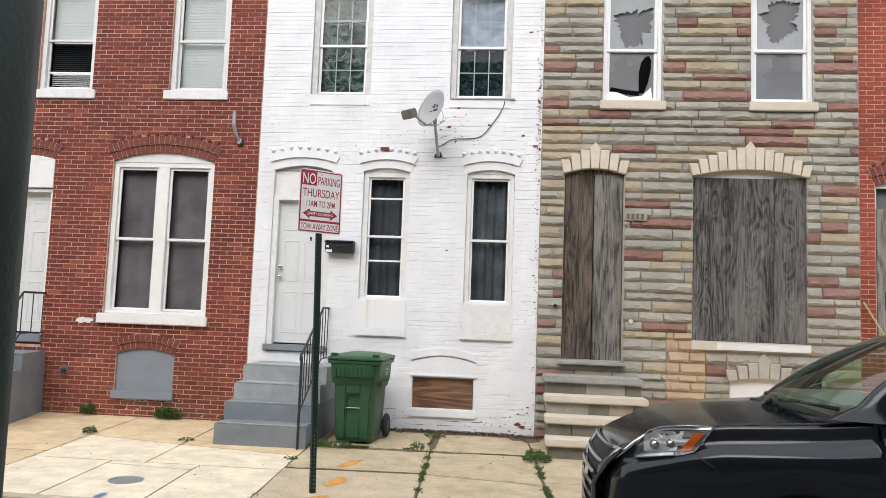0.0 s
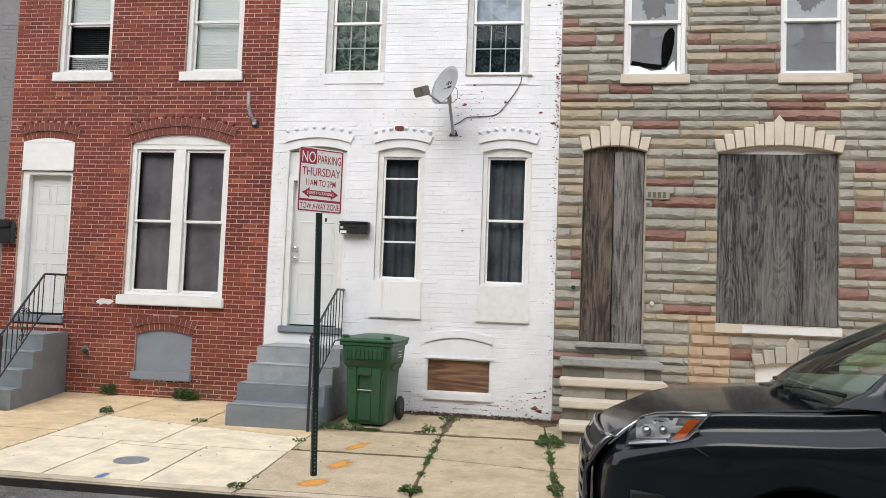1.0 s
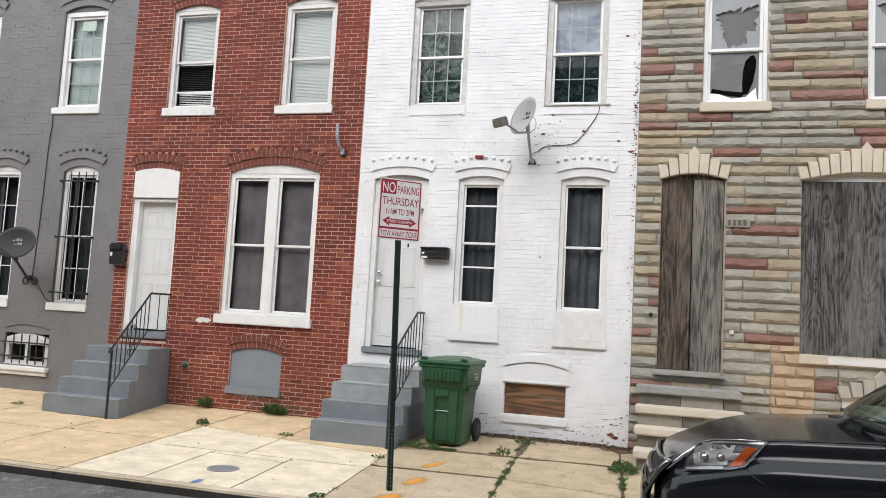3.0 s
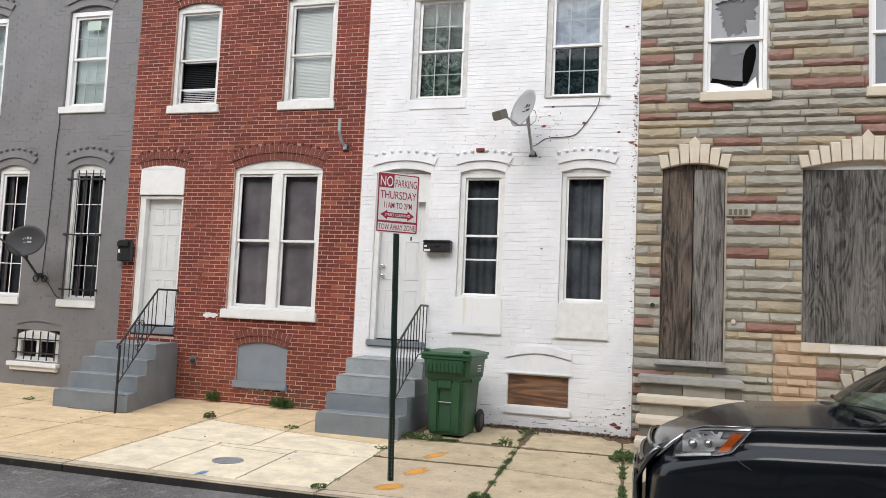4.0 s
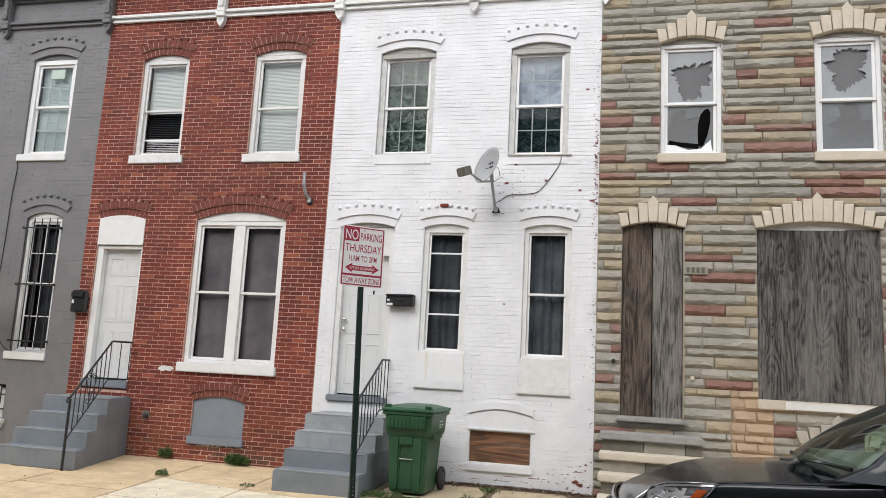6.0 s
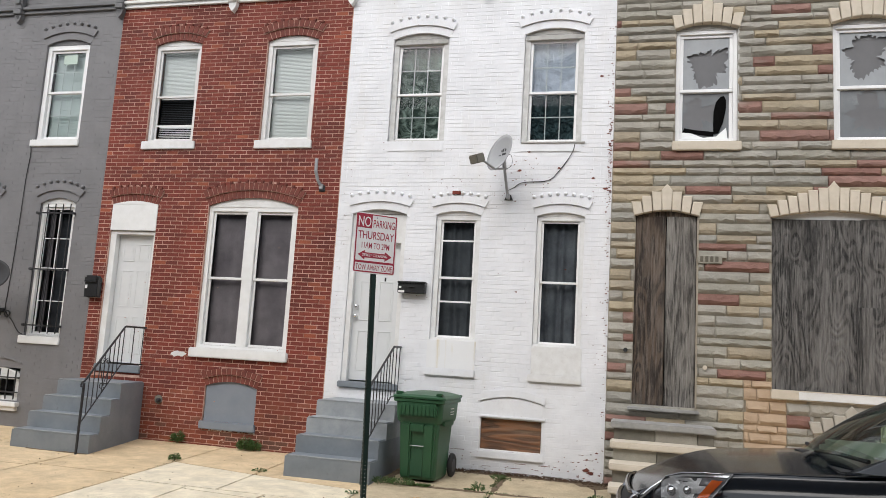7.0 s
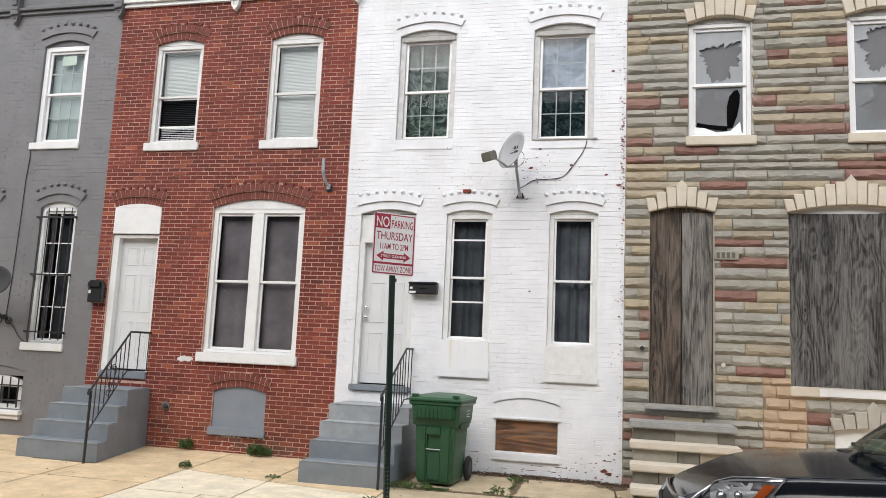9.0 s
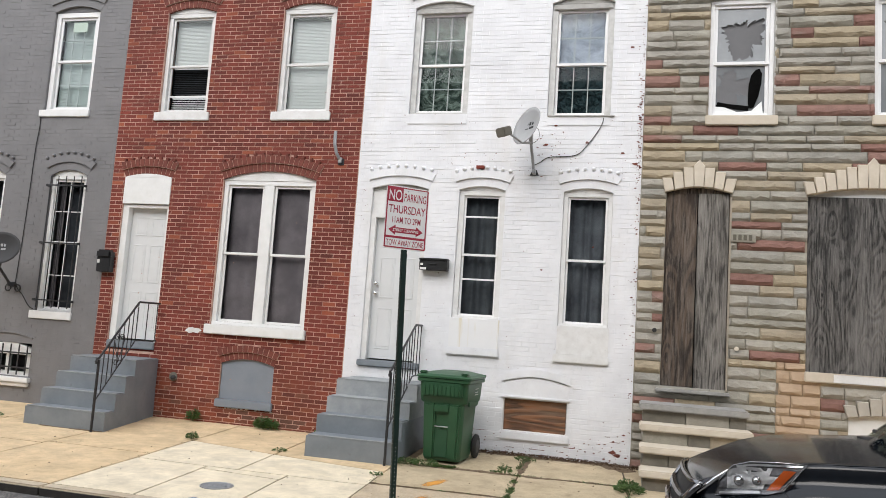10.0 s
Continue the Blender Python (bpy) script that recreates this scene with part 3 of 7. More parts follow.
R_U1, R_U2 = opening(-7.42, -6.53, 4.97, 6.68, 0.09, 0.27), opening(-5.30, -4.39, 4.97, 6.68, 0.09, 0.27)
R_D, R_BIG = opening(-7.90, -7.03, 1.05, 3.87, 0.06, 0.27), opening(-6.09, -4.50, 1.54, 3.87, 0.14, 0.27)
R_B = opening(-5.825, -4.93, 0.42, 0.975, 0.08, 0.21, 0.03)
W_D = opening(-3.57, -2.69, 1.1, 3.78, 0.07, 0.24)
W_U1, W_U2 = opening(-3.09, -2.18, 4.93, 6.61, 0.09, 0.24), opening(-0.99, -0.09, 4.89, 6.60, 0.09, 0.24)
W_L1, W_L2 = opening(-2.22, -1.53, 1.49, 3.78, 0.06, 0.24), opening(-0.69, 0.0, 1.48, 3.78, 0.06, 0.24)
W_B = opening(-1.39, -0.49, 0.37, 0.83, 0.0, 0.0)
S_D, S_BIG = opening(0.72, 1.55, 1.14, 3.80, 0.08, 0.0), opening(2.52, 4.06, 1.48, 3.80, 0.1, 0.0)
S_U1, S_U2 = opening(1.23, 2.07, 4.88, 6.56, 0.09, 0.0), opening(3.31, 4.16, 4.88, 6.56, 0.09, 0.0)
S_B = opening(3.03, 3.92, 0.45, 0.95, 0.05, 0.0)
E_U, E_BIG = opening(5.42, 6.32, 4.93, 6.68, 0.09, 0.27), opening(4.98, 6.56, 1.54, 3.72, 0.12, 0.27)

CH, CL = 0.0665, 0.212
wall_g = wall_slab("wall_gray_house", XG0, XG, -0.1, TOP, [G_U1, G_U2, G_L1, G_L2, G_B], M_GRAY, "gray painted brick row house front", 0.0024)
wall_r = wall_slab("wall_red_house", XG, XR, -0.1, TOP, [R_U1, R_U2, R_D, R_BIG, R_B], M_MORTAR, "red brick row house front with pale pointed joints", 0.0035)
wall_w = wall_slab("wall_white_house", XR, XW, -0.1, TOP, [W_D, W_U1, W_U2, W_L1, W_L2, W_B], M_WHITE, "white painted brick row house front with peeling spots", 0.0036)
wall_s = wall_slab("wall_stone_house", XW, XS, -0.1, TOP, [S_D, S_BIG, S_U1, S_U2, S_B], M_STONE_JOINT, "formed stone veneer on an abandoned row house front", 0.012)
wall_e = wall_slab("wall_end_house", XS, XE, -0.1, TOP, [E_U, E_BIG], M_MORTAR, "red brick front of the neighbouring row house", 0.0035)
g_ops, r_ops, w_ops, e_ops = [G_U1, G_U2, G_L1, G_L2, G_B], [R_U1, R_U2, R_D, R_BIG, R_B], [W_D, W_U1, W_U2, W_L1, W_L2, W_B], [E_U, E_BIG]
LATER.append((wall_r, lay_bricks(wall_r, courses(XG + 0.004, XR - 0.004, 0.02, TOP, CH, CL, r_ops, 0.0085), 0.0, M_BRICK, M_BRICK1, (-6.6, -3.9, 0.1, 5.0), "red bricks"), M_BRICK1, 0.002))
LATER.append((wall_w, lay_bricks(wall_w, courses(XR + 0.003, XW - 0.003, 0.02, TOP, CH, CL, w_ops, 0.0055), 0.0, M_WHITE, M_WHITE, (-2.7, 0.3, 0.1, 4.0), "white painted bricks", 4, 250, 0.0035), M_WHITE, 0.0035))
LATER.append((wall_g, lay_bricks(wall_g, courses(XG0, XG - 0.003, 0.02, TOP, CH, CL, g_ops, 0.0055), 0.0, M_GRAY, M_GRAY, (-9.3, -8.2, 1.0, 4.5), "gray painted bricks", 6, 120, 0.0035), M_GRAY, 0.0035))
lay_bricks(wall_e, courses(XS + 0.004, XE, 0.02, TOP, CH, CL, e_ops, 0.0085), 0.0, M_BRICKNEW, M_BRICKNEW, (0, 0, 0, 0), "red bricks", 8)

for w, ops, m1 in ((wall_g, [G_U1, G_U2, G_L1, G_L2], M_GRAY), (wall_r, [R_U1, R_U2, R_D, R_BIG, R_B], M_BRICK1), (wall_w, [W_D, W_U1, W_U2, W_L1, W_L2], M_WHITE), (wall_e, [E_U, E_BIG], M_BRICK1)):
    for op in ops:
        wide = op["x1"] - op["x0"]
        brick_arch(w, op, m1, M_BRICKARCH if m1 is M_BRICK1 else m1, dots=0 if op is R_B else max(8, int(wide / 0.115)), ring=0.105 if op is R_B else 0.125 if w is not wall_w else 0.115)


# ---- formed stone ----
def add_stone(bm, x, w, z, h, rnd):
    """One rock-faced stone: a wavy ridge with a slope above and below, hollowed by the chisel here and there."""
    proud = rnd.uniform(0.03, 0.048)
    n = max(3, int(w / 0.06) + 1)
    hollow, deep = rnd.uniform(0.1, 0.9), rnd.uniform(0.1, 0.5)
    rows = []
    for v, out in ((0.0, -0.5), (0.0, 0.06), (0.17, 0.62), (0.36, 1.0), (0.64, 0.72), (0.86, 0.36), (1.0, 0.06), (1.0, -0.5)):
        line = []
        for i in range(n):
            t = 0.0 if i == 0 else 1.0 if i == n - 1 else min(max(i / (n - 1), 0.022 / w), 1 - 0.022 / w) if n > 3 else 0.5
            if i == 1 and n > 3:
                t = min(0.024 / w, 0.2)
            if i == n - 2 and n > 3:
                t = 1 - min(0.024 / w, 0.2)
            end = 0.5 if i in (0, n - 1) else 1.0
            dent = 1 - deep * math.exp(-((t - hollow) * w / 0.07) ** 2)
            inner = 0 < v < 1
            jz = rnd.uniform(-0.1, 0.1) if inner else 0.0
            if v == 0.36:
                jz += rnd.uniform(-0.08, 0.1)
            k = out * (rnd.uniform(0.78, 1.18) * end * dent if inner else 1.0)
            tt = 0.003 + 0.994 * t if inner else t
            line.append(bm.verts.new((x + w * tt, Y - proud * k, z + h * (v + jz * (1 - abs(2 * v - 1))))))
        rows.append(line)
    for a, b in zip(rows, rows[1:]):
        for i in range(n - 1):
            if (i + len(rows)) % 2:
                bm.faces.new((a[i], a[i + 1], b[i + 1]))
                bm.faces.new((a[i], b[i + 1], b[i]))
            else:
                bm.faces.new((a[i], a[i + 1], b[i]))
                bm.faces.new((a[i + 1], b[i + 1], b[i]))
    bm.faces.new([r[0] for r in reversed(rows)])
    bm.faces.new([r[-1] for r in rows])


s_ops = [dict(o) for o in (S_D, S_BIG, S_U1, S_U2, S_B)]
for o, w, up in zip(s_ops, (0.05, 0.04, 0.04, 0.04, 0.0), (0.2, 0.2, 0.2, 0.2, 0.2)):
    o["ring"], o["flare"] = up, w
stones = []
for x, w, z, h, whole in courses(XW + 0.004, XS - 0.004, 0.02, TOP, 0.134, 0.62, s_ops, 0.002, 0.0, 0.25):
    cuts = [q for q in ((2.17, 2.7) if 0.55 < z < 1.36 else (2.17, 2.85) if 1.36 <= z < 1.5 else ()) if x < q < x + w]
    ends = [x, *cuts, x + w]
    stones += [(p + 0.001, q - p - 0.002, z, h) for p, q in zip(ends, ends[1:])]
STONE_SINGLE, bm, beige = [], bmesh.new(), []
rnd = random.Random(11)
for x, w, z, h in stones:
    if w < 0.03:
        continue
    xc = x + w / 2
    if 2.168 < xc < 2.7 and 0.55 < z < 1.36 or 2.168 < xc < 2.85 and 1.36 <= z < 1.5:
        beige.append((x, w, z, h))
    elif len(STONE_SINGLE) < 290 and 0.3 < z < 6.2:
        STONE_SINGLE.append((x, w, z, h))
    else:
        add_stone(bm, x, w, z, h, rnd)
part("stones", bm, M_STONE, wall_s, "gray, tan and red-brown formed stones")["kind"] = "stuff"


M_CREAMOLD = plain_mat("grimy_cast_stone", (0.36, 0.33, 0.28), (0.44, 0.41, 0.35), 0.85, 5, 0.4, dirt=(0.24, 0.22, 0.18))


def vee_arch(op, n, key, low, tall, parent):
    """Cream wedge stones over an opening with a pointed, taller keystone."""
    arch = new("stone_arch")
    arch.parent = parent
    c, a = (op["x0"] + op["x1"]) / 2, (op["x1"] - op["x0"]) / 2 + 0.03
    cream = M_CREAMOLD if op is S_B else M_CREAM
    for i in range(n):
        t0, t1 = i / n, (i + 1) / n
        u = abs((i + 0.5) / n * 2 - 1)
        mid = i == n // 2
        up = key if mid else low + (tall - low) * max(0.0, 1 - u) ** 0.75
        x0b, x1b = c - a + 2 * a * t0 + 0.005, c - a + 2 * a * t1 - 0.005
        f = 0.045
        x0t, x1t = x0b + f * (2 * t0 - 1), x1b + f * (2 * t1 - 1)
        zb0, zb1 = op["z1"] + arc_top(op, x0b), op["z1"] + arc_top(op, x1b)
        zt = op["z1"] + arc_top(op, (x0b + x1b) / 2) + up
        pts = [(x0b, zb0), (x1b, zb1), (x1t, zt), (x0t, zt)]
        if mid:
            pts = [(x0b, zb0), (x1b, zb1), (x1t + 0.01, zt - 0.07), ((x0t + x1t) / 2, zt + 0.02), (x0t - 0.01, zt - 0.07)]
        b = prism(bmesh.new(), pts, Y - 0.062, Y + 0.08)
        bmesh.ops.bevel(b, geom=[e for e in b.edges if all(v.co.y < Y - 0.04 for v in e.verts)], offset=0.008, segments=1, affect="EDGES")
        part("wedge_stone", b, cream, arch)


vee_arch(S_D, 7, 0.36, 0.15, 0.31, wall_s)
vee_arch(S_BIG, 13, 0.39, 0.14, 0.34, wall_s)
vee_arch(S_U1, 7, 0.38, 0.16, 0.32, wall_s)
vee_arch(S_U2, 7, 0.38, 0.16, 0.32, wall_s)
vee_arch(S_B, 7, 0.32, 0.12, 0.24, wall_s)

# ---- bodies of the houses, behind the fronts ----
for name, x0, x1 in (("gray", XG0, XG), ("red", XG, XR), ("white", XR, XW), ("stone", XW, XS), ("end", XS, XE)):
    bm = bmesh.new()
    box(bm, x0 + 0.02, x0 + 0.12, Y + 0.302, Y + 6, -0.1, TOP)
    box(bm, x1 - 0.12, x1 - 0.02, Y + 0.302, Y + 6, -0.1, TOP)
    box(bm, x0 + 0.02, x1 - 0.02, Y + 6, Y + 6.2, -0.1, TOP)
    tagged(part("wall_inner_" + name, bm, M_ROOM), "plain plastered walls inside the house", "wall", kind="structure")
    tagged(part("floor_upper_" + name, boxed(x0 + 0.13, x1 - 0.13, Y + 0.302, Y + 5.99, 4.3, 4.5), M_WOODBROWN), "dark wooden floor between the storeys", "floor", kind="structure")
    tagged(part("ceiling_" + name, boxed(x0, x1, Y + 0.05, Y + 6.2, TOP, TOP + 0.12), M_ROOF), "flat felt roof of the row house", "roof", kind="structure")
for name, x0, x1 in (("west", -45, XG0 - 0.004), ("east", XE + 0.004, 45)):
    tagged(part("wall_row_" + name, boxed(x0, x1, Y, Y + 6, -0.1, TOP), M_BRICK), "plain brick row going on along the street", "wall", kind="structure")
# unseen closing wall; height and dark colour shape window and car reflections
tagged(part("wall_opposite", boxed(-45, 45, -6.4, -6.0, -0.1, 11.3), M_DARKWALL), "plain unseen closing wall across the street, dark to dim reflections", "wall", kind="structure")

# ---- more materials ----
M_BLIND = plain_mat("white_blind", (0.80, 0.82, 0.81), (0.86, 0.88, 0.87), 0.6, 3, 0.05)
M_BLINDGREEN = plain_mat("pale_green_blind", (0.6, 0.68, 0.67), (0.68, 0.76, 0.75), 0.6, 3, 0.05)
# near-black for a room's darkness behind an open sash
M_ROOMDARK = plain_mat("unlit_room_black", (0.006, 0.006, 0.006), (0.01, 0.01, 0.01), 1.0, 3, 0.05)
M_CURTAIN = plain_mat("gray_curtain", (0.075, 0.084, 0.1), (0.2, 0.215, 0.24), 0.9, 3, 0.2)
M_CURTAINSCREEN = plain_mat("charcoal_curtain", (0.06, 0.068, 0.08), (0.125, 0.138, 0.155), 0.9, 3, 0.2)
M_CURTAINDARK = plain_mat("dark_curtain", (0.03, 0.034, 0.042), (0.062, 0.068, 0.08), 0.9, 4, 0.2)
M_SHEER = plain_mat("mauve_sheer_curtain", (0.13, 0.113, 0.126), (0.33, 0.29, 0.31), 0.9, 1.3, 0.1)
# milky glass whose gray also carries the mirrored sky
M_MILK = plain_mat("milky_broken_pane", (0.27, 0.285, 0.295), (0.35, 0.365, 0.375), 0.18, 1.6, 0.05, dirt=(0.5, 0.52, 0.52))
# darker copy of the milky glass: shade on the lower pane, put into colour
M_MILKDIM = plain_mat("shaded_broken_pane", (0.15, 0.16, 0.168), (0.2, 0.212, 0.22), 0.25, 1.6, 0.05, dirt=(0.3, 0.31, 0.31))
# flat black for the darkness seen through the broken panes
M_HOLEBLACK = plain_mat("black_cloth", (0.004, 0.004, 0.004), (0.007, 0.007, 0.007), 1.0, 9)
M_HOLEBLACK.node_tree.nodes["Principled BSDF"].inputs["Specular IOR Level"].default_value = 0.0
# grimy stone, darkened further to paint the shade under the tread overhangs
M_RISER = plain_mat("grimy_shade_toned_stone", (0.12, 0.112, 0.09), (0.2, 0.182, 0.15), 0.85, 4, 0.6, dirt=(0.09, 0.075, 0.055))
M_GRAYBOARD = plain_mat("gray_inner_board", (0.14, 0.14, 0.145), (0.17, 0.17, 0.175), 0.8, 2, 0.1)
M_GRAYTRIM = plain_mat("gray_trim_paint", (0.125, 0.125, 0.128), (0.155, 0.155, 0.158), 0.6, 5, 0.3)
M_PINK = painted_brick_mat("pale_pink_brick", (0.66, 0.58, 0.6), (0.74, 0.68, 0.69), (0.5, 0.35, 0.33), 0.74)
# bare gray wood; on head boards its gray also paints shade under the arch
M_SHADEDTRIM = plain_mat("gray_wood_and_shade_trim", (0.34, 0.33, 0.31), (0.5, 0.49, 0.46), 0.8, 9, 0.6, dirt=(0.2, 0.18, 0.16))
M_BAREWHITE = plain_mat("weathered_white_wood", (0.48, 0.475, 0.455), (0.68, 0.675, 0.66), 0.75, 8, 0.6, dirt=(0.27, 0.255, 0.23))
M_GRID = plain_mat("pale_gray_grid_bars", (0.6, 0.64, 0.64), (0.68, 0.72, 0.72), 0.5, 4, 0.05)
M_LABEL = plain_mat("pale_green_label", (0.45, 0.55, 0.48), (0.5, 0.6, 0.52), 0.7, 9)
M_AC = plain_mat("pale_gray_metal", (0.42, 0.42, 0.41), (0.5, 0.5, 0.49), 0.5, 9)


def foil_mat(name, lo, hi, size=8.5, dist=3.0):
    k = Mat(name, 0.5, spec=0.15)
    w = k.noise(size, 8, 0.6, dist=dist)
    k.color(k.mix(k.ramp(w, [(0.42, 0.0), (0.66, 1.0)]), lo, hi)).bump(w, 1.0, 0.06)
    return k.m


M_FOIL = foil_mat("crumpled_green_plastic", (0.045, 0.075, 0.062), (0.36, 0.46, 0.41), 4.5, 2.2)
M_FOILDARK = foil_mat("crumpled_dark_plastic", (0.004, 0.016, 0.02), (0.075, 0.13, 0.145), 5.5, 2.6)
# sky reflection painted as a pale blue sheet
M_SKYSHEET = foil_mat("mirrored_sky_blue", (0.44, 0.5, 0.6), (0.76, 0.82, 0.95), 2.6, 0.8)


def apron_mat():
    k = Mat("rust_streaked_white_board", 0.55)
    streak = k.ramp(k.noise(2.6, 5, 0.6, k.scaled(k.pos, (3.2, 1, 0.25))), [(0.58, 0.0), (0.72, 0.75)])
    k.color(k.mix(streak, k.mix(k.noise(4, 4), (0.74, 0.74, 0.74), (0.81, 0.81, 0.81)), (0.64, 0.54, 0.32))).bump(k.noise(40, 4), 0.3, 0.004)
    return k.m


M_APRON = apron_mat()


def frame_bm(x0, x1, z0, z1, w, y0, y1, bottom=None, top=None, bev=0.004):
    """A rectangular frame of four mitred bars."""
    b, t = bottom or w, top or w
    bm = bmesh.new()
    box(bm, x0, x0 + w, y0, y1, z0 + b, z1 - t)
    box(bm, x1 - w, x1, y0, y1, z0 + b, z1 - t)
    box(bm, x0, x1, y0 - 0.001, y1, z0, z0 + b)
    box(bm, x0, x1, y0 - 0.001, y1, z1 - t, z1)
    if bev:
        bmesh.ops.bevel(bm, geom=bm.edges[:], offset=bev, segments=1, affect="EDGES", clamp_overlap=True)
    return bm


def pane_bm(x0, x1, z0, z1, y):
    bm = bmesh.new()
    bm.faces.new([bm.verts.new(p) for p in ((x0, y, z0), (x1, y, z0), (x1, y, z1), (x0, y, z1))])
    return bm


def muntins(x0, x1, z0, z1, cols, rows, y, w, mat, sash):
    for i in range(1, cols):
        x = x0 + (x1 - x0) * i / cols
        part("muntin", boxed(x - w / 2, x + w / 2, y - 0.004, y + 0.008, z0, z1), mat, sash)
    for j in range(1, rows):
        z = z0 + (z1 - z0) * j / rows
        part("muntin", boxed(x0, x1, y - 0.005, y + 0.007, z - w / 2, z + w / 2), mat, sash)


WINDOWS = [0]


def window(op, casing, rail, sash=0.05, grid=(0, 0), back=0.10, case_mat=M_TRIM, sash_mat=M_VINYL, sill=None, label="", head=None, glass=True, zlow=None):
    """A double-hung window in an opening: casing, arched head board, two sashes with panes and bars, and a sill."""
    WINDOWS[0] += 1
    win = thing("window_%d" % WINDOWS[0], label, "window", kind="structure")
    x0, x1, z0, z1 = op["x0"] + 0.002, op["x1"] - 0.002, zlow or op["z0"], op["z1"]
    y = Y + 0.045
    part("window_frame", frame_bm(x0, x1, z0, z1, casing, y, y + 0.1, bottom=0.035), case_mat, win)
    if op["rise"] > 0:
        part("head_board", spandrel(op, 0, y - 0.005, y + 0.1, -0.001), head or case_mat, win)
    sx0, sx1, sz0, sz1 = x0 + casing + 0.001, x1 - casing - 0.001, z0 + 0.036, z1 - casing - 0.001
    for nm, a, b, yy in (("upper_sash", rail - 0.02, sz1, y + 0.03), ("lower_sash", sz0, rail + 0.02, y + 0.056)):
        s = part(nm, frame_bm(sx0, sx1, a, b, sash, yy, yy + 0.024), sash_mat, win)
        if grid[0]:
            muntins(sx0 + sash, sx1 - sash, a + sash, b - sash, grid[0], grid[1], yy + (0.02 if grid[0] == 3 else 0.008), 0.015, M_GRID if grid[0] == 3 else sash_mat, s)
        if glass is True or glass == nm:
            p = part("pane", pane_bm(sx0 + sash, sx1 - sash, a + sash, b - sash, yy + 0.014), M_GLASS, s, "clear window glass")
            p.visible_shadow = False
    if sill:
        a, b, c, d, m = sill
        part("window_sill", boxed(a, b, Y - (0.012 if m in (M_WHITE, M_SHADEDTRIM) else 0.065 if m is M_CREAM else 0.035), Y + 0.05, c, d, 0.008), m, win)
    return win, (sx0, sx1, sz0, sz1, y + 0.09)


def drape(name, x0, x1, z0, z1, y, mat, label, waves=6, depth=0.025, seed=1, slant=0.0):
    """Cloth hanging in folds behind a window."""
    bm, n = bmesh.new(), waves * 6
    r = random.Random(seed)
    ph = [r.uniform(0, 6) for _ in range(4)]
    rows = []
    for j in range(7):
        v = j / 6
        rows.append([bm.verts.new((x0 + (x1 - x0) * i / n, y + depth * (0.6 + 0.4 * v) * (math.sin(i / n * waves * 6.28 + ph[0] + slant * v) + 0.5 * math.sin(i / n * waves * 9.7 + ph[1])) + 0.03, z1 + (z0 - z1) * v)) for i in range(n + 1)])
    for j in range(6):
        for i in range(n):
            bm.faces.new((rows[j][i], rows[j + 1][i], rows[j + 1][i + 1], rows[j][i + 1]))
    ob = part(name, bm, mat, None, label, True)
    return tagged(ob, label, "curtain", "window curtains")


def blind(x0, x1, z0, z1, y, mat, label, pitch=0.027, tilt=76):
    """Slatted blind; every slat is a strip of its own."""
    ob = thing("window_blind", label, "blind", group="window blinds")
    n = int((z1 - z0) / pitch)
    bm = bmesh.new()
    box(bm, x0, x1, y, y + 0.03, z1 - 0.03, z1)
    part("head_rail", bm, mat, ob)
    sl = bmesh.new()
    box(sl, x0, x1, -0.53 * pitch, 0.53 * pitch, -0.001, 0.001, m=pose(0, 0, 0, tilt, 0, 0))
    me = finish(sl, "slat", mat)
    for i in range(n):
        s = new("slat", me)
        s.parent, s.location = ob, (0, y + 0.015, z1 - 0.045 - i * pitch)
        if s.location.z < z0:
            break
    return ob


def foil(x0, x1, z0, z1, y, mat, label):
    bm, nx, nz = bmesh.new(), 16, 26
    rows = [[bm.verts.new((x0 + (x1 - x0) * i / nx, y + 0.05 + 0.035 * noise.noise(Vector((i * 0.6, j * 0.35, x0 * 3))), z0 + (z1 - z0) * j / nz)) for i in range(nx + 1)] for j in range(nz + 1)]
    for j in range(nz):
        for i in range(nx):
            bm.faces.new((rows[j][i], rows[j][i + 1], rows[j + 1][i + 1], rows[j + 1][i]))
    return tagged(part("plastic_sheet", bm, mat, None, "", True), label, "plastic sheet")


# gray house
for op in (G_U1, G_U2):
    win, (a, b, c, d, yb) = window(op, 0.085, 5.91, 0.045, (3, 2), case_mat=M_VINYL, head=M_GRAYTRIM, sill=(op["x0"] - 0.07, op["x1"] + 0.02, 4.9, 5.02, M_TRIM), label="white vinyl double-hung window in the gray house")
    blind(a + 0.02, b - 0.02, c + 0.02, d - 0.02, yb + 0.03, M_BLINDGREEN, "pale slatted blind behind the gray house window")
    part("label_sticker", boxed(a + 0.33 * (b - a), a + 0.72 * (b - a), yb - 0.052, yb - 0.049, d - 0.25, d - 0.08), M_LABEL, win, "pale green paper label")
for op in (G_L1, G_L2):
    win, (a, b, c, d, yb) = window(op, 0.06, 2.74, 0.04, (2, 2), case_mat=M_TRIM, head=M_TRIM, sill=(op["x0"] - 0.09, op["x1"] + 0.02, 1.45, 1.58, M_TRIM), label="narrow white window with dark glass in the gray house")
    drape("curtain", a, a + 0.2 * (b - a), c, d, yb + 0.03, M_SHEER, "pale curtain drawn aside in a dark room", 2, 0.015)
    # dark sheet added behind the glass to paint the unlit room
    tagged(part("room_shade", boxed(a - 0.05, b + 0.05, yb + 0.2, yb + 0.22, c - 0.05, d + 0.05), M_CURTAINDARK), "dark backing sheet standing in for the gray house's dark room", "shade")
op = G_L2
bars = thing("window_bars", "black iron security bars over the narrow window", "window bars")
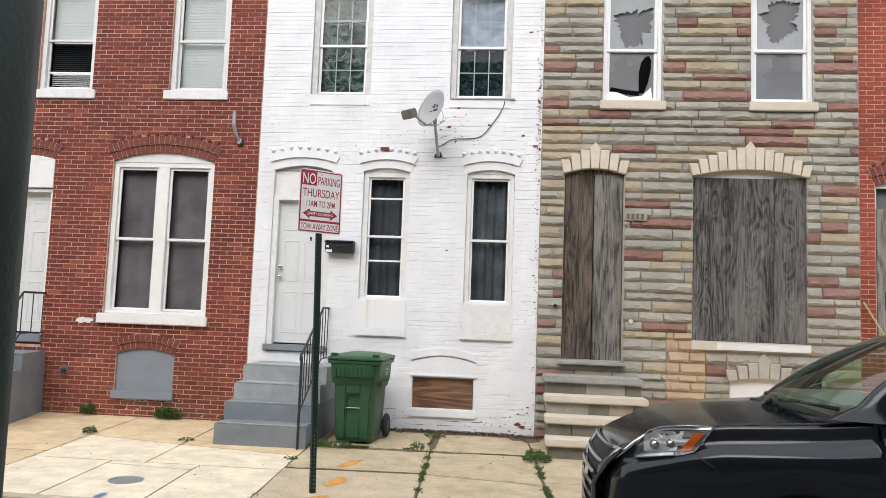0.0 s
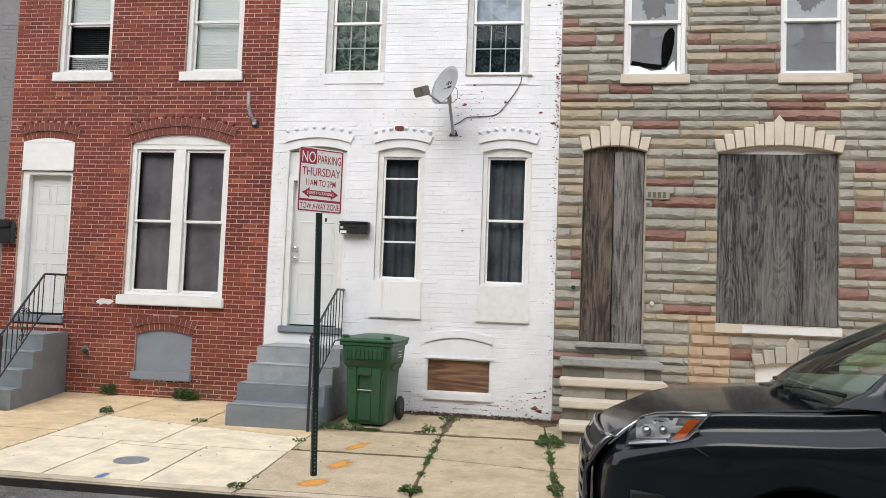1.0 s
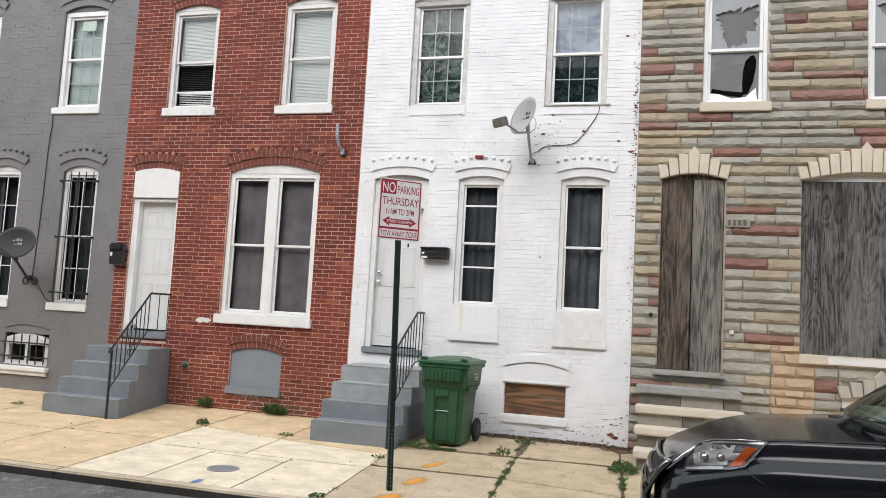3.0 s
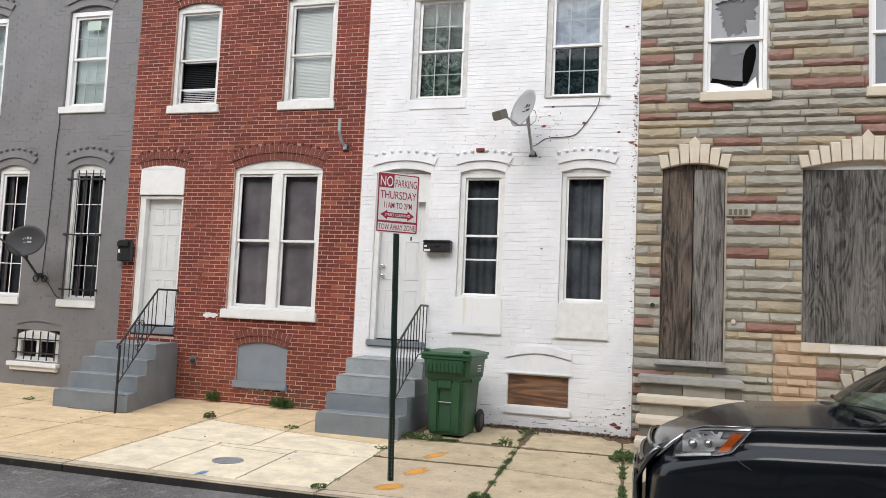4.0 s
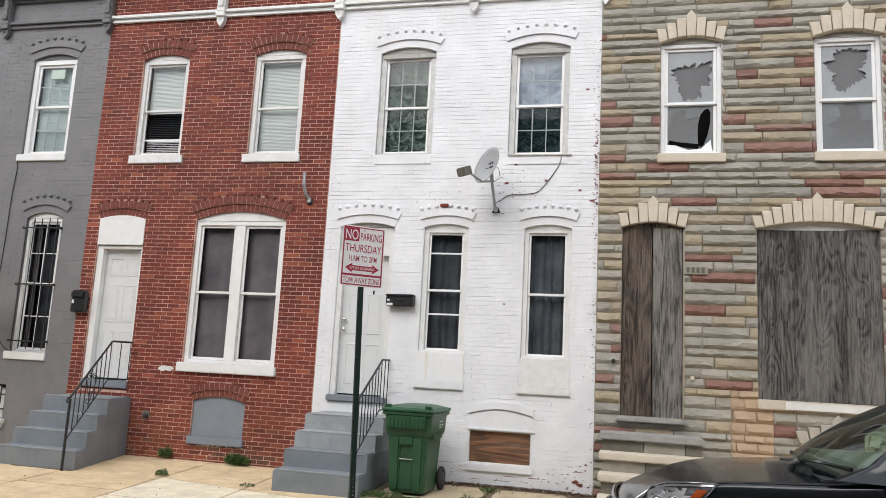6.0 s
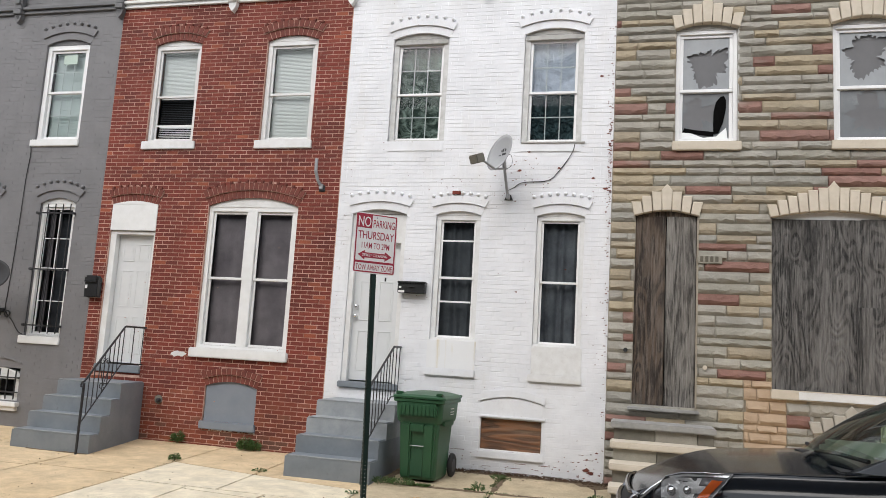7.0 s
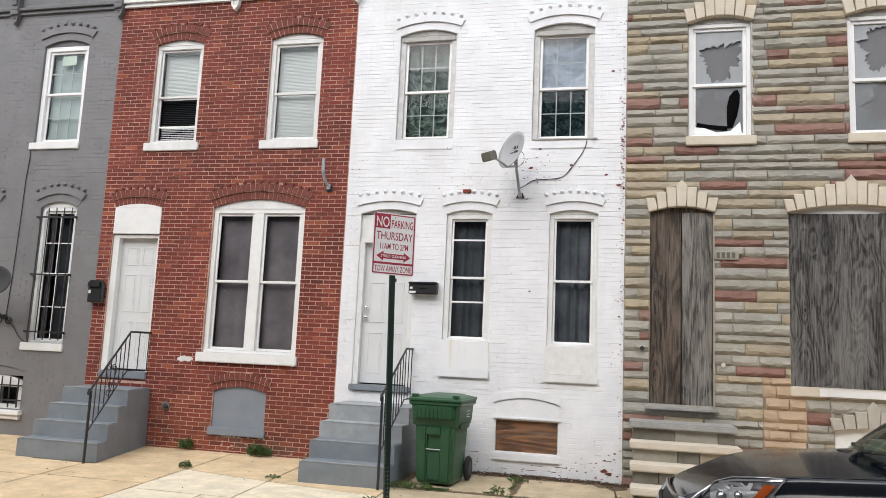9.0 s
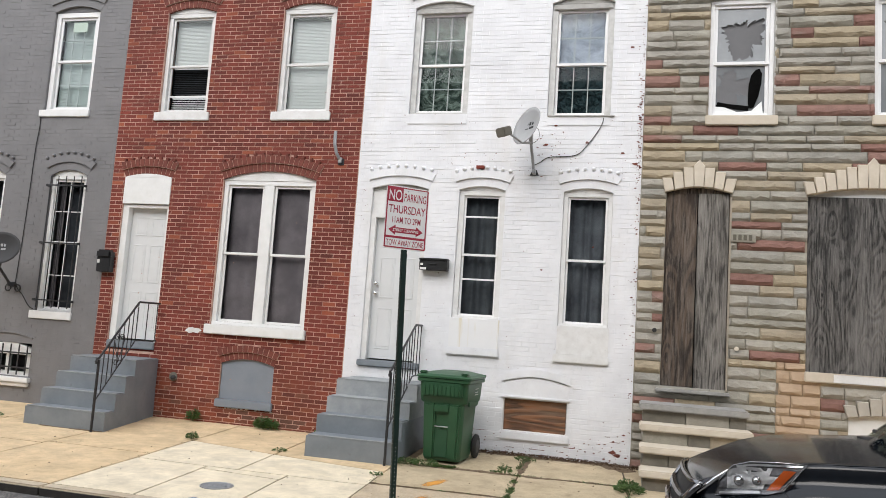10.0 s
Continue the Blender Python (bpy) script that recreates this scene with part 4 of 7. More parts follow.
for i in range(5):
    x = op["x0"] + 0.05 + (op["x1"] - op["x0"] - 0.1) * i / 4
    part("bar", tube(bmesh.new(), [(x, Y - 0.05, 1.63), (x, Y - 0.05, 3.86)], 0.009, 6), M_IRON, bars)
for z in (1.76, 2.72, 3.7):
    part("crossbar", boxed(op["x0"] - 0.03, op["x1"] + 0.02, Y - 0.062, Y - 0.04, z - 0.012, z + 0.012), M_IRON, bars)
    for x in (op["x0"] - 0.02, op["x1"] + 0.01):
        part("bracket", boxed(x - 0.012, x + 0.012, Y - 0.05, Y + 0.01, z - 0.02, z + 0.02), M_IRON, bars)
bw = thing("window_basement", "small white arched basement window in the gray house", "window", kind="structure")
part("window_frame", frame_bm(G_B["x0"], G_B["x1"], 0.46, 0.92, 0.09, Y + 0.02, Y + 0.1), M_TRIM, bw)
part("head_board", spandrel(G_B, 0, Y + 0.015, Y + 0.1, -0.001), M_TRIM, bw)
part("mullion", boxed(-9.83, -9.77, Y + 0.025, Y + 0.09, 0.55, 0.83), M_TRIM, bw)
part("pane", pane_bm(-10.17, -9.42, 0.55, 0.83, Y + 0.07), M_GLASS, bw).visible_shadow = False
part("window_sill", boxed(-10.36, -9.27, Y - 0.09, Y + 0.02, 0.38, 0.46, 0.01), M_TRIM, bw)
part("window_sill", boxed(-10.32, -9.3, Y - 0.05, Y + 0.02, 0.31, 0.379, 0.01), M_TRIM, bw)
gb = thing("window_bars", "black iron bars over the basement window", "window bars")
for i in range(6):
    x = -10.2 + 0.82 * i / 5
    part("bar", tube(bmesh.new(), [(x, Y - 0.03, 0.5), (x, Y - 0.03, 1.0)], 0.012, 6), M_IRON, gb)
for z in (0.62, 0.86):
    part("crossbar", boxed(-10.3, -9.31, Y - 0.04, Y - 0.02, z - 0.012, z + 0.012), M_IRON, gb)
op2 = opening(-10.27, -9.33, 0.5, 1.1, 0.08)
bm = bmesh.new()
for i in range(12):
    prism(bm, ring_poly(op2, 0.0, 0.022, i / 12, (i + 1) / 12), Y - 0.02, Y + 0.01)
part("brick_arch", bm, M_GRAY, wall_g)

# red house
win, (a, b, c, d, yb) = window(R_U1, 0.07, 5.78, 0.035, case_mat=M_WORN, sash_mat=M_WORN, sill=(-7.48, -6.47, 4.83, 4.97, M_WORN), glass="upper_sash", label="worn white wooden window with a half-open sash in the red house")
blind(a + 0.02, b - 0.02, 5.78, d, yb + 0.03, M_BLIND, "white slatted blind in the upper half of the window", 0.024)
blind(a + 0.02, b - 0.02, c, 5.3, yb + 0.06, M_BLIND, "open slatted blind low in the dark half of the window", 0.032, 38)
blind(a + 0.02, b - 0.02, 5.31, 5.77, yb + 0.06, M_CURTAINDARK, "dark slatted blind in the open half of the window", 0.032, 30)
# black sheet added behind the slats in place of the room's darkness
tagged(part("room_shade", boxed(a - 0.03, b + 0.03, yb + 0.14, yb + 0.16, c - 0.05, 5.8), M_ROOMDARK), "black backing sheet standing in for the dark room", "shade")
part("sash_bar", boxed(a, b, yb - 0.03, yb - 0.01, 5.26, 5.285), M_VINYL, win)
win, (a, b, c, d, yb) = window(R_U2, 0.075, 5.77, 0.04, case_mat=M_WORN, sash_mat=M_WORN, sill=(-5.37, -4.36, 4.83, 4.97, M_WORN), label="worn white wooden window in the red house")
blind(a + 0.02, b - 0.02, c, d, yb + 0.03, M_BLIND, "white slatted blind filling the red house window", 0.024)

big = thing("window_big", "large white double window with mauve sheer curtains in the red house", "window", kind="structure")
x0, x1, z0, z1 = -6.088, -4.502, 1.56, 3.86
part("window_frame", frame_bm(x0, x1, z0, z1, 0.075, Y + 0.04, Y + 0.15, bottom=0.05), M_TRIM, big)
part("head_board", spandrel(R_BIG, 0, Y + 0.03, Y + 0.14, 0.012), M_WORN, big)
part("mullion", boxed(-5.385, -5.215, Y + 0.035, Y + 0.14, 1.61, 3.785, 0.005), M_TRIM, big)
for sx0, sx1 in ((-6.012, -5.387), (-5.213, -4.578)):
    for nm, za, zb, yy in (("upper_sash", 2.67, 3.784, Y + 0.07), ("lower_sash", 1.612, 2.71, Y + 0.096)):
        s = part(nm, frame_bm(sx0, sx1, za, zb, 0.04, yy, yy + 0.024), M_TRIM, big)
        part("pane", pane_bm(sx0 + 0.04, sx1 - 0.04, za + 0.04, zb - 0.04, yy + 0.012), M_GLASS, s, "clear window glass").visible_shadow = False
    drape("sheer_curtain", sx0, sx1, 1.6, 3.8, Y + 0.16, M_SHEER, "mauve sheer curtain behind the large window", 2, 0.014, int(sx0 * 10))
part("window_sill", boxed(-6.16, -4.46, Y - 0.06, Y + 0.04, 1.41, 1.56, 0.012), M_TRIM, big)

bp = thing("boarded_window", "gray painted board closing an arched basement window", "boarded window", kind="structure")
part("board", boxed(-5.82, -4.935, Y + 0.03, Y + 0.07, 0.43, 0.985), M_PANEL, bp)
part("head_board", spandrel(R_B, 0, Y + 0.031, Y + 0.07, -0.001), M_PANEL, bp)
part("window_sill", boxed(-5.86, -4.9, Y - 0.05, Y + 0.03, 0.31, 0.43, 0.012), M_PANEL, bp)

# white house
for op, zs, m, lab, railz in ((W_U1, (4.77, 4.93), M_FOIL, "crumpled pale green plastic sheet behind the window", 5.71), (W_U2, (4.75, 4.89), M_FOILDARK, "crumpled dark plastic sheet behind the window", 5.69)):
    win, (a, b, c, d, yb) = window(op, 0.085, railz, 0.04, (3, 2), case_mat=M_BAREWHITE, head=M_SHADEDTRIM, sill=(op["x0"] - 0.0, op["x1"] + 0.0, zs[0], zs[1], M_WHITE), label="white double-hung window with a grid of bars in the white house")
    part("head_casing", boxed(op["x0"] + 0.03, op["x1"] - 0.03, Y + 0.02, Y + 0.044, op["z1"] - 0.09, op["z1"] - 0.015, 0.006), M_SHADEDTRIM, win, "bare gray weathered wood toned for head shade")
    foil(a, b, c, railz if op is W_U2 else d, yb + 0.01, m, lab)
    if op is W_U2:
        part("sill_edge", boxed(op["x0"] + 0.01, op["x1"] + 0.06, Y - 0.03, Y + 0.045, 4.878, 4.9, 0.005), M_SHADEDTRIM, win, "bare gray wood edge of the sill")
        # added sheet: its colour stands in for the sky mirrored in this sash
        foil(a, b, railz + 0.002, d, yb + 0.01, M_SKYSHEET, "pale blue sheet standing in for sky mirrored in the upper sash")
win, (a, b, c, d, yb) = window(W_L1, 0.075, 2.83, 0.03, case_mat=M_WORN, zlow=1.9, label="narrow white window with a dark insect screen in the white house")
for z in (3.39, 2.47):
    part("screen_bar", boxed(a + 0.03, b - 0.03, yb - 0.07, yb - 0.05, z - 0.012, z + 0.012), M_VINYL, win)
drape("curtain", a, b, c, d, yb + 0.06, M_CURTAINSCREEN, "dark gray curtain behind the screened narrow window", 4, 0.032, 5, 0.4)
win, (a, b, c, d, yb) = window(W_L2, 0.065, 2.81, 0.03, case_mat=M_WORN, zlow=1.88, label="narrow white window with gray curtains in the white house")
drape("curtain", a, b, c, d, yb + 0.05, M_CURTAIN, "gray curtain hanging in folds behind the narrow window", 4, 0.045, 9, 0.6)
for op, zt in ((W_L1, 1.9), (W_L2, 1.88)):
    pn = thing("apron_panel", "white painted board panel and sill under the narrow window", "panel", kind="structure")
    part("board", boxed(op["x0"] - (0.02 if op is W_L1 else 0.0), op["x1"] + 0.02, Y - 0.012, Y + 0.16, 1.485, zt, 0.006), M_APRON if op is W_L1 else M_WORN, pn)
    part("window_sill", boxed(op["x0"] - 0.04, op["x1"] + 0.03, Y - 0.04, Y + 0.06, 1.37, 1.484, 0.012), M_WORN if op is W_L2 else M_WHITE, pn)
bp = thing("boarded_window", "brown plywood board closing a white basement window", "boarded window", kind="structure")
part("board", boxed(-1.375, -0.515, Y + 0.05, Y + 0.07, 0.38, 0.815), M_PLY, bp, "bare brown plywood")
part("frame", frame_bm(-1.389, -0.491, 0.371, 0.829, 0.012, Y + 0.0, Y + 0.1, bev=0), M_WORN, bp)
part("window_sill", boxed(-1.42, -0.46, Y - 0.035, Y + 0.03, 0.26, 0.375, 0.012), M_WHITE, bp)
pts = [(-1.39, 0.85), (-0.48, 0.85), (-0.49, 1.04)] + [(-0.49 - 0.9 * i / 12, 1.04 + 0.075 * math.sin(math.pi * i / 12)) for i in range(1, 12)] + [(-1.37, 1.04)]
part("lintel_fill", prism(bmesh.new(), pts, Y - 0.014, Y + 0.01), M_WHITE, bp)
pts = [(-0.47 - 0.94 * i / 14, 1.062 + 0.078 * math.sin(math.pi * i / 14)) for i in range(15)]
part("arch_course", prism(bmesh.new(), pts + [(x, z + 0.1) for x, z in reversed(pts)], Y - 0.026, Y + 0.01), M_WHITE, bp, "proud painted brick arch")
# thin gray tube draws the shade that the shallow arch edge lacks
part("arch_crack", tube(bmesh.new(), [(-0.49 - 0.9 * i / 24, Y - 0.0125 + 0.003 * (i % 3 == 0), 1.05 + 0.077 * math.sin(math.pi * i / 24) + 0.004 * (i % 2)) for i in range(25)], 0.0045, 5), M_SHADEDTRIM, bp, "gray line painting the shade of the incised arch")
part("lintel", boxed(-1.42, -0.46, Y - 0.03, Y + 0.01, 0.832, 0.87, 0.008), M_WHITE, bp)

# stone house: broken windows
def broken(x0, x1, z0, z1, y, c, r, seed, n=96):
    """A milky pane with a jagged hole."""
    rd = random.Random(seed)
    bm, inner, outer = bmesh.new(), [], []
    for k in range(n):
        t = 2 * math.pi * k / n
        dx, dz = math.cos(t), math.sin(t)
        reach = min(((x1 if dx > 0 else x0) - c[0]) / dx if abs(dx) > 1e-6 else 9, ((z1 if dz > 0 else z0) - c[1]) / dz if abs(dz) > 1e-6 else 9)
        wave = 0.75 * noise.noise(Vector((1.5 * dx, 1.5 * dz, seed * 1.7))) + 0.26 * noise.noise(Vector((3.6 * dx, 3.6 * dz, seed * 2.3))) + 0.24 * noise.noise(Vector((9 * dx, 9 * dz, seed))) + 0.07 * rd.uniform(-1, 1)
        rr = min(reach * 0.93, math.hypot(r[0] * dx, r[1] * dz) * (1 + wave))
        inner.append(bm.verts.new((c[0] + dx * rr, y, c[1] + dz * rr)))
        outer.append(bm.verts.new((c[0] + dx * reach, y, c[1] + dz * reach)))
    for k in range(n):
        q = (k + 1) % n
        bm.faces.new((inner[k], outer[k], outer[q], inner[q]))
    return bm


for op, holes in ((S_U1, (((1.68, 6.07), (0.27, 0.28)), ((1.54, 5.32), (0.27, 0.21)))), (S_U2, (((3.74, 6.12), (0.30, 0.26)), ((3.76, 5.3), (0.25, 0.22))))):
    win, (a, b, c, d, yb) = window(op, 0.055, 5.66, 0.045, case_mat=M_VINYL, sash_mat=M_VINYL, head=M_SHADEDTRIM, glass=False, sill=(op["x0"] - 0.04, op["x1"] + 0.05, 4.75, 4.88, M_CREAM), label="white vinyl window with broken panes in the stone house")
    for (cc, rr), za, zb, yy, sd in ((holes[0], 5.66, d - 0.045, yb - 0.037, 3), (holes[1], c + 0.045, 5.66, yb - 0.014, 8)):
        part("pane", broken(a + 0.04, b - 0.04, za, zb, yy, cc, rr, sd + int(op["x0"])), M_MILK if sd == 3 else M_MILKDIM, win, "broken milky window pane")
    tagged(part("gray_board", boxed(a - 0.02, b + 0.02, yb - 0.009, yb + 0.009, c - 0.02, d + 0.02), M_GRAYBOARD), "plain gray board set behind the broken panes", "board")
    part("side_trim", boxed(op["x1"] - 0.004, op["x1"] + 0.02, Y - 0.01, Y + 0.07, 4.9, 6.55), M_SHADEDTRIM, win, "bare splintered wood trim")
    if op is S_U1:
        # black patches laid in where the hole is only dark inside
        pts = [(1.76, 5.03), (1.83, 5.04), (1.89, 5.2), (1.925, 5.38), (1.93, 5.52), (1.9, 5.59), (1.85, 5.575), (1.79, 5.5), (1.76, 5.36), (1.755, 5.2)]
        tagged(part("black_cloth", prism(bmesh.new(), pts, yb - 0.03, yb - 0.022), M_HOLEBLACK), "black patch painting the unlit hole in a broken pane", "cloth")
        pts = [(1.34, 5.06), (1.5, 5.03), (1.76, 4.99), (1.76, 5.06), (1.5, 5.09), (1.36, 5.12)]
        tagged(part("black_cloth", prism(bmesh.new(), pts, yb - 0.029, yb - 0.022), M_HOLEBLACK), "black strip painting the unlit gap low in a broken pane", "cloth")
        pts = [(1.33, 5.05), (1.45, 5.04), (1.62, 4.97), (1.8, 4.99), (1.93, 5.12), (1.95, 4.95), (1.33, 4.95)]
        tagged(part("plastic_scrap", prism(bmesh.new(), pts, yb - 0.038, yb - 0.032), M_BLIND), "torn white plastic scrap in the broken window", "plastic sheet")

# stone house: boarded door and window
sd = thing("boarded_door", "door opening closed with two weathered wooden boards", "boarded door", kind="structure")
part("board", boxed(0.725, 1.13, Y + 0.03, Y + 0.055, 1.17, 3.8, 0.003), M_WOODBROWN, sd, "brown weathered board")
part("board", boxed(1.144, 1.54, Y + 0.018, Y + 0.047, 1.13, 3.8, 0.003), M_WOOD, sd, "gray weathered board")
part("head_board", spandrel(S_D, 0, Y + 0.03, Y + 0.06, -0.001), M_WOODBROWN, sd)
part("jamb", boxed(1.546, 1.57, Y - 0.03, Y + 0.02, 1.15, 3.75), M_STONE_JOINT, sd)
part("door_sill", boxed(0.66, 1.6, Y - 0.12, Y + 0.1, 1.09, 1.135, 0.01), M_GRAYSTONE, sd, "gray stone door sill")
sb = thing("boarded_window", "large window opening closed with dark weathered plywood", "boarded window", kind="structure")
part("board", boxed(2.525, 3.64, Y + 0.03, Y + 0.05, 1.49, 3.79), M_WOODDARK, sb)
part("board", boxed(3.644, 4.055, Y + 0.024, Y + 0.044, 1.49, 3.8), M_WOODDARK, sb)
part("board", boxed(3.56, 4.05, Y + 0.008, Y + 0.022, 1.5, 2.62), M_WOODDARK, sb, "smaller dark patch board")
part("head_board", spandrel(S_BIG, 0, Y + 0.05, Y + 0.08, 0.02), M_WORN, sb, "white painted head board")
part("window_sill", boxed(2.5, 4.1, Y - 0.06, Y + 0.03, 1.36, 1.49, 0.012), M_CREAM, sb, "cream stone sill with flaking paint")
part("paint_patch", boxed(2.84, 4.09, Y - 0.064, Y - 0.05, 1.372, 1.478, 0.004), M_WORN, sb, "flaking white paint")
bwin = thing("boarded_window", "white board closing the basement window of the stone house", "boarded window", kind="structure")
part("board", boxed(3.035, 3.915, Y + 0.02, Y + 0.04, 0.46, 0.96), M_TRIM, bwin)
part("head_board", spandrel(S_B, 0, Y + 0.021, Y + 0.04, -0.001), M_TRIM, bwin)
# neighbouring red house at the end
win, (a, b, c, d, yb) = window(E_U, 0.06, 5.45, 0.04, (0, 0), case_mat=M_TRIM, sill=(5.36, 6.38, 4.79, 4.93, M_TRIM), label="white window with tattered blinds in the end house")
blind(a, b, c, d, yb + 0.04, M_BLIND, "tattered pale blind in the end house window", 0.03)
eb = thing("boarded_window", "faded plywood closing a window, with painted black strokes", "boarded window", kind="structure")
part("board", boxed(5.0, 6.55, Y + 0.02, Y + 0.04, 1.55, 3.4), M_PLYGRAY, eb)
part("pane", pane_bm(5.0, 6.54, 3.4, 3.72, Y + 0.06), M_GLASS, eb).visible_shadow = False
part("window_frame", frame_bm(4.982, 6.558, 1.545, 3.72, 0.03, Y + 0.045, Y + 0.1), M_TRIM, eb)
part("head_board", spandrel(E_BIG, 0, Y + 0.04, Y + 0.1, -0.001), M_TRIM, eb)
tagged(part("room_shade", boxed(4.99, 6.55, Y + 0.15, Y + 0.17, 3.3, 3.8), M_DISH), "pale gray shade behind the pane over the plywood", "shade")
for x in (5.1, 5.24, 5.36, 5.5):
    part("painted_stroke", boxed(x, x + 0.07, Y + 0.014, Y + 0.019, 2.0, 2.25), M_RUBBER, eb, "black painted bar")

# ---- doors ----
def panel_door(name, x0, x1, z0, z1, y, label, knob_x, knob_z):
    """Six-panel leaf."""
    d = thing(name, label, "door", kind="structure")
    leaf = part("leaf", boxed(x0, x1, y, y + 0.045, z0, z1, 0.003), M_DOOR, d)
    w, h = x1 - x0, z1 - z0
    for za, zb in ((0.07, 0.36), (0.43, 0.72), (0.79, 0.93)):
        for xa, xb in ((0.13, 0.45), (0.55, 0.87)):
            a, b, c, e = x0 + w * xa, x0 + w * xb, z0 + h * za, z0 + h * zb
            part("panel_moulding", frame_bm(a, b, c, e, 0.02, y - 0.006, y + 0.004, bev=0.003), M_DOOR, leaf)
            part("panel", boxed(a + 0.035, b - 0.035, y - 0.005, y + 0.004, c + 0.035, e - 0.035, 0.004), M_DOOR, leaf)
    for z in knob_z:
        bm = lathe(bmesh.new(), [(0.028, 0.0), (0.028, 0.008), (0.012, 0.012), (0.012, 0.03), (0.027, 0.04), (0.03, 0.055), (0.02, 0.068)], pose(knob_x, y, z, 90, 0, 0), 14)
        part("door_knob", bm, M_CHROME, leaf, "chrome knob", True)
    return d


d1 = panel_door("door_1", -7.79, -7.075, 1.23, 3.37, Y + 0.14, "white six-panel front door of the red house", -7.15, ())
part("door_frame", boxed(-7.898, -7.79, Y + 0.03, Y + 0.2, 1.2, 3.42), M_TRIM, d1)
part("door_frame", boxed(-7.075, -7.032, Y + 0.03, Y + 0.2, 1.2, 3.42), M_TRIM, d1)
part("door_frame", boxed(-7.898, -7.032, Y + 0.029, Y + 0.2, 3.37, 3.42), M_WORN, d1)
part("transom_panel", boxed(-7.9, -7.03, Y - 0.012, Y + 0.12, 3.43, 3.87, 0.006), M_TRIM, d1, "plain white transom board")
part("transom_panel", spandrel(R_D, 0, Y - 0.01, Y + 0.1, -0.001), M_TRIM, d1)
part("threshold", boxed(-7.9, -7.03, Y - 0.03, Y + 0.2, 1.08, 1.2, 0.01), M_STEP, d1, "gray painted threshold")
part("riser_brick", boxed(-7.95, -7.0, Y + 0.01, Y + 0.2, 0.95, 1.079), M_BRICK, d1, "red brick under the threshold")
d2 = panel_door("door_2", -3.49, -2.76, 1.22, 3.33, Y + 0.12, "white six-panel front door of the white house", -3.43, (2.19, 2.34))
part("door_frame", boxed(-3.568, -3.491, Y + 0.03, Y + 0.2, 1.2, 3.36), M_WORN, d2)
part("door_frame", boxed(-2.759, -2.692, Y + 0.03, Y + 0.2, 1.2, 3.36), M_WORN, d2)
part("door_frame", boxed(-3.568, -2.692, Y + 0.029, Y + 0.2, 3.335, 3.4), M_WORN, d2)
part("transom_panel", boxed(-3.567, -2.693, Y + 0.06, Y + 0.1, 3.401, 3.77), M_WORN, d2, "plain white transom board")
part("transom_panel", spandrel(W_D, 0, Y + 0.05, Y + 0.1, -0.001), M_SHADEDTRIM, d2)
part("threshold", boxed(-3.6, -2.66, Y - 0.05, Y + 0.2, 1.11, 1.2, 0.01), M_STEP, d2, "gray painted threshold")
part("peephole", boxed(-3.01, -2.985, Y + 0.114, Y + 0.121, 2.74, 2.8), M_RUBBER, d2, "small dark peephole plate")

# ---- cornices ----
def cornice(name, x0, x1, mat, brackets, label, drop=0.0):
    c = thing(name, label, "cornice", kind="structure")
    bm = bmesh.new()
    for z0, z1, pr in ((7.385, 7.42, 0.045), (7.421, 7.46, 0.03), (7.461, 7.515, 0.075), (7.89, 7.93, 0.06), (7.931, 8.0, 0.11), (8.02, 8.1, 0.2), (8.101, 8.2, 0.3), (8.201, 8.3, 0.38)):
        box(bm, x0, x1, Y - pr, Y + 0.01, z0 - drop, z1 - drop, 0.006)
    part("moulding", bm, mat, c)
    for bx in brackets:
        b = part("bracket", boxed(bx - 0.075, bx + 0.075, Y - 0.11, Y + 0.005, 7.46 - drop, 8.2 - drop, 0.012), mat, c)
        part("bracket_face", boxed(bx - 0.05, bx + 0.05, Y - 0.14, Y - 0.109, 7.55 - drop, 8.1 - drop, 0.01), mat, b)
        for k in range(4):
            part("stud", boxed(bx - 0.014, bx + 0.014, Y - 0.152, Y - 0.139, 7.62 + 0.11 * k - drop, 7.645 + 0.11 * k - drop, 0.006), mat, b)
        part("bracket_foot", boxed(bx - 0.085, bx + 0.085, Y - 0.125, Y + 0.004, 7.37 - drop, 7.459 - drop, 0.01), mat, b)
        drp = [(bx - 0.075, 7.369), (bx - 0.06, 7.28), (bx, 7.2), (bx + 0.06, 7.28), (bx + 0.075, 7.369)]
        part("bracket_drop", prism(bmesh.new(), [(p, q - drop) for p, q in drp[::-1]], Y - 0.09, Y + 0.004), mat, b)
        for k in (-1, 0, 1):
            part("carved_leaf", boxed(bx + k * 0.028 - 0.007, bx + k * 0.028 + 0.007, Y - 0.102, Y - 0.088, 7.28 + abs(k) * 0.02 - drop, 7.35 - drop, 0.005), mat, b)
    return c


cg = cornice("cornice_gray", XG0, XG - 0.09, M_GRAYTRIM, (-10.33, -8.19), "gray painted wooden cornice with brackets and teeth", 0.0)
for k in range(26):
    part("tooth", boxed(-12.3 + k * 0.16, -12.3 + k * 0.16 + 0.08, Y - 0.16, Y - 0.06, 7.935, 8.02), M_GRAYTRIM, cg)
cornice("cornice_red", XG - 0.06, XR - 0.09, M_TRIM, (-5.98,), "white painted wooden cornice on the red house")
cornice("cornice_white", XR - 0.085, XW + 0.03, M_TRIM, (-3.84, -1.6, 0.42), "white painted wooden cornice on the white house")
tagged(part("frieze", boxed(XR + 0.1, XW - 0.02, Y - 0.012, Y + 0.005, 7.52, 7.885), M_PINK), "pale pink painted frieze under the cornice", "frieze", kind="structure")
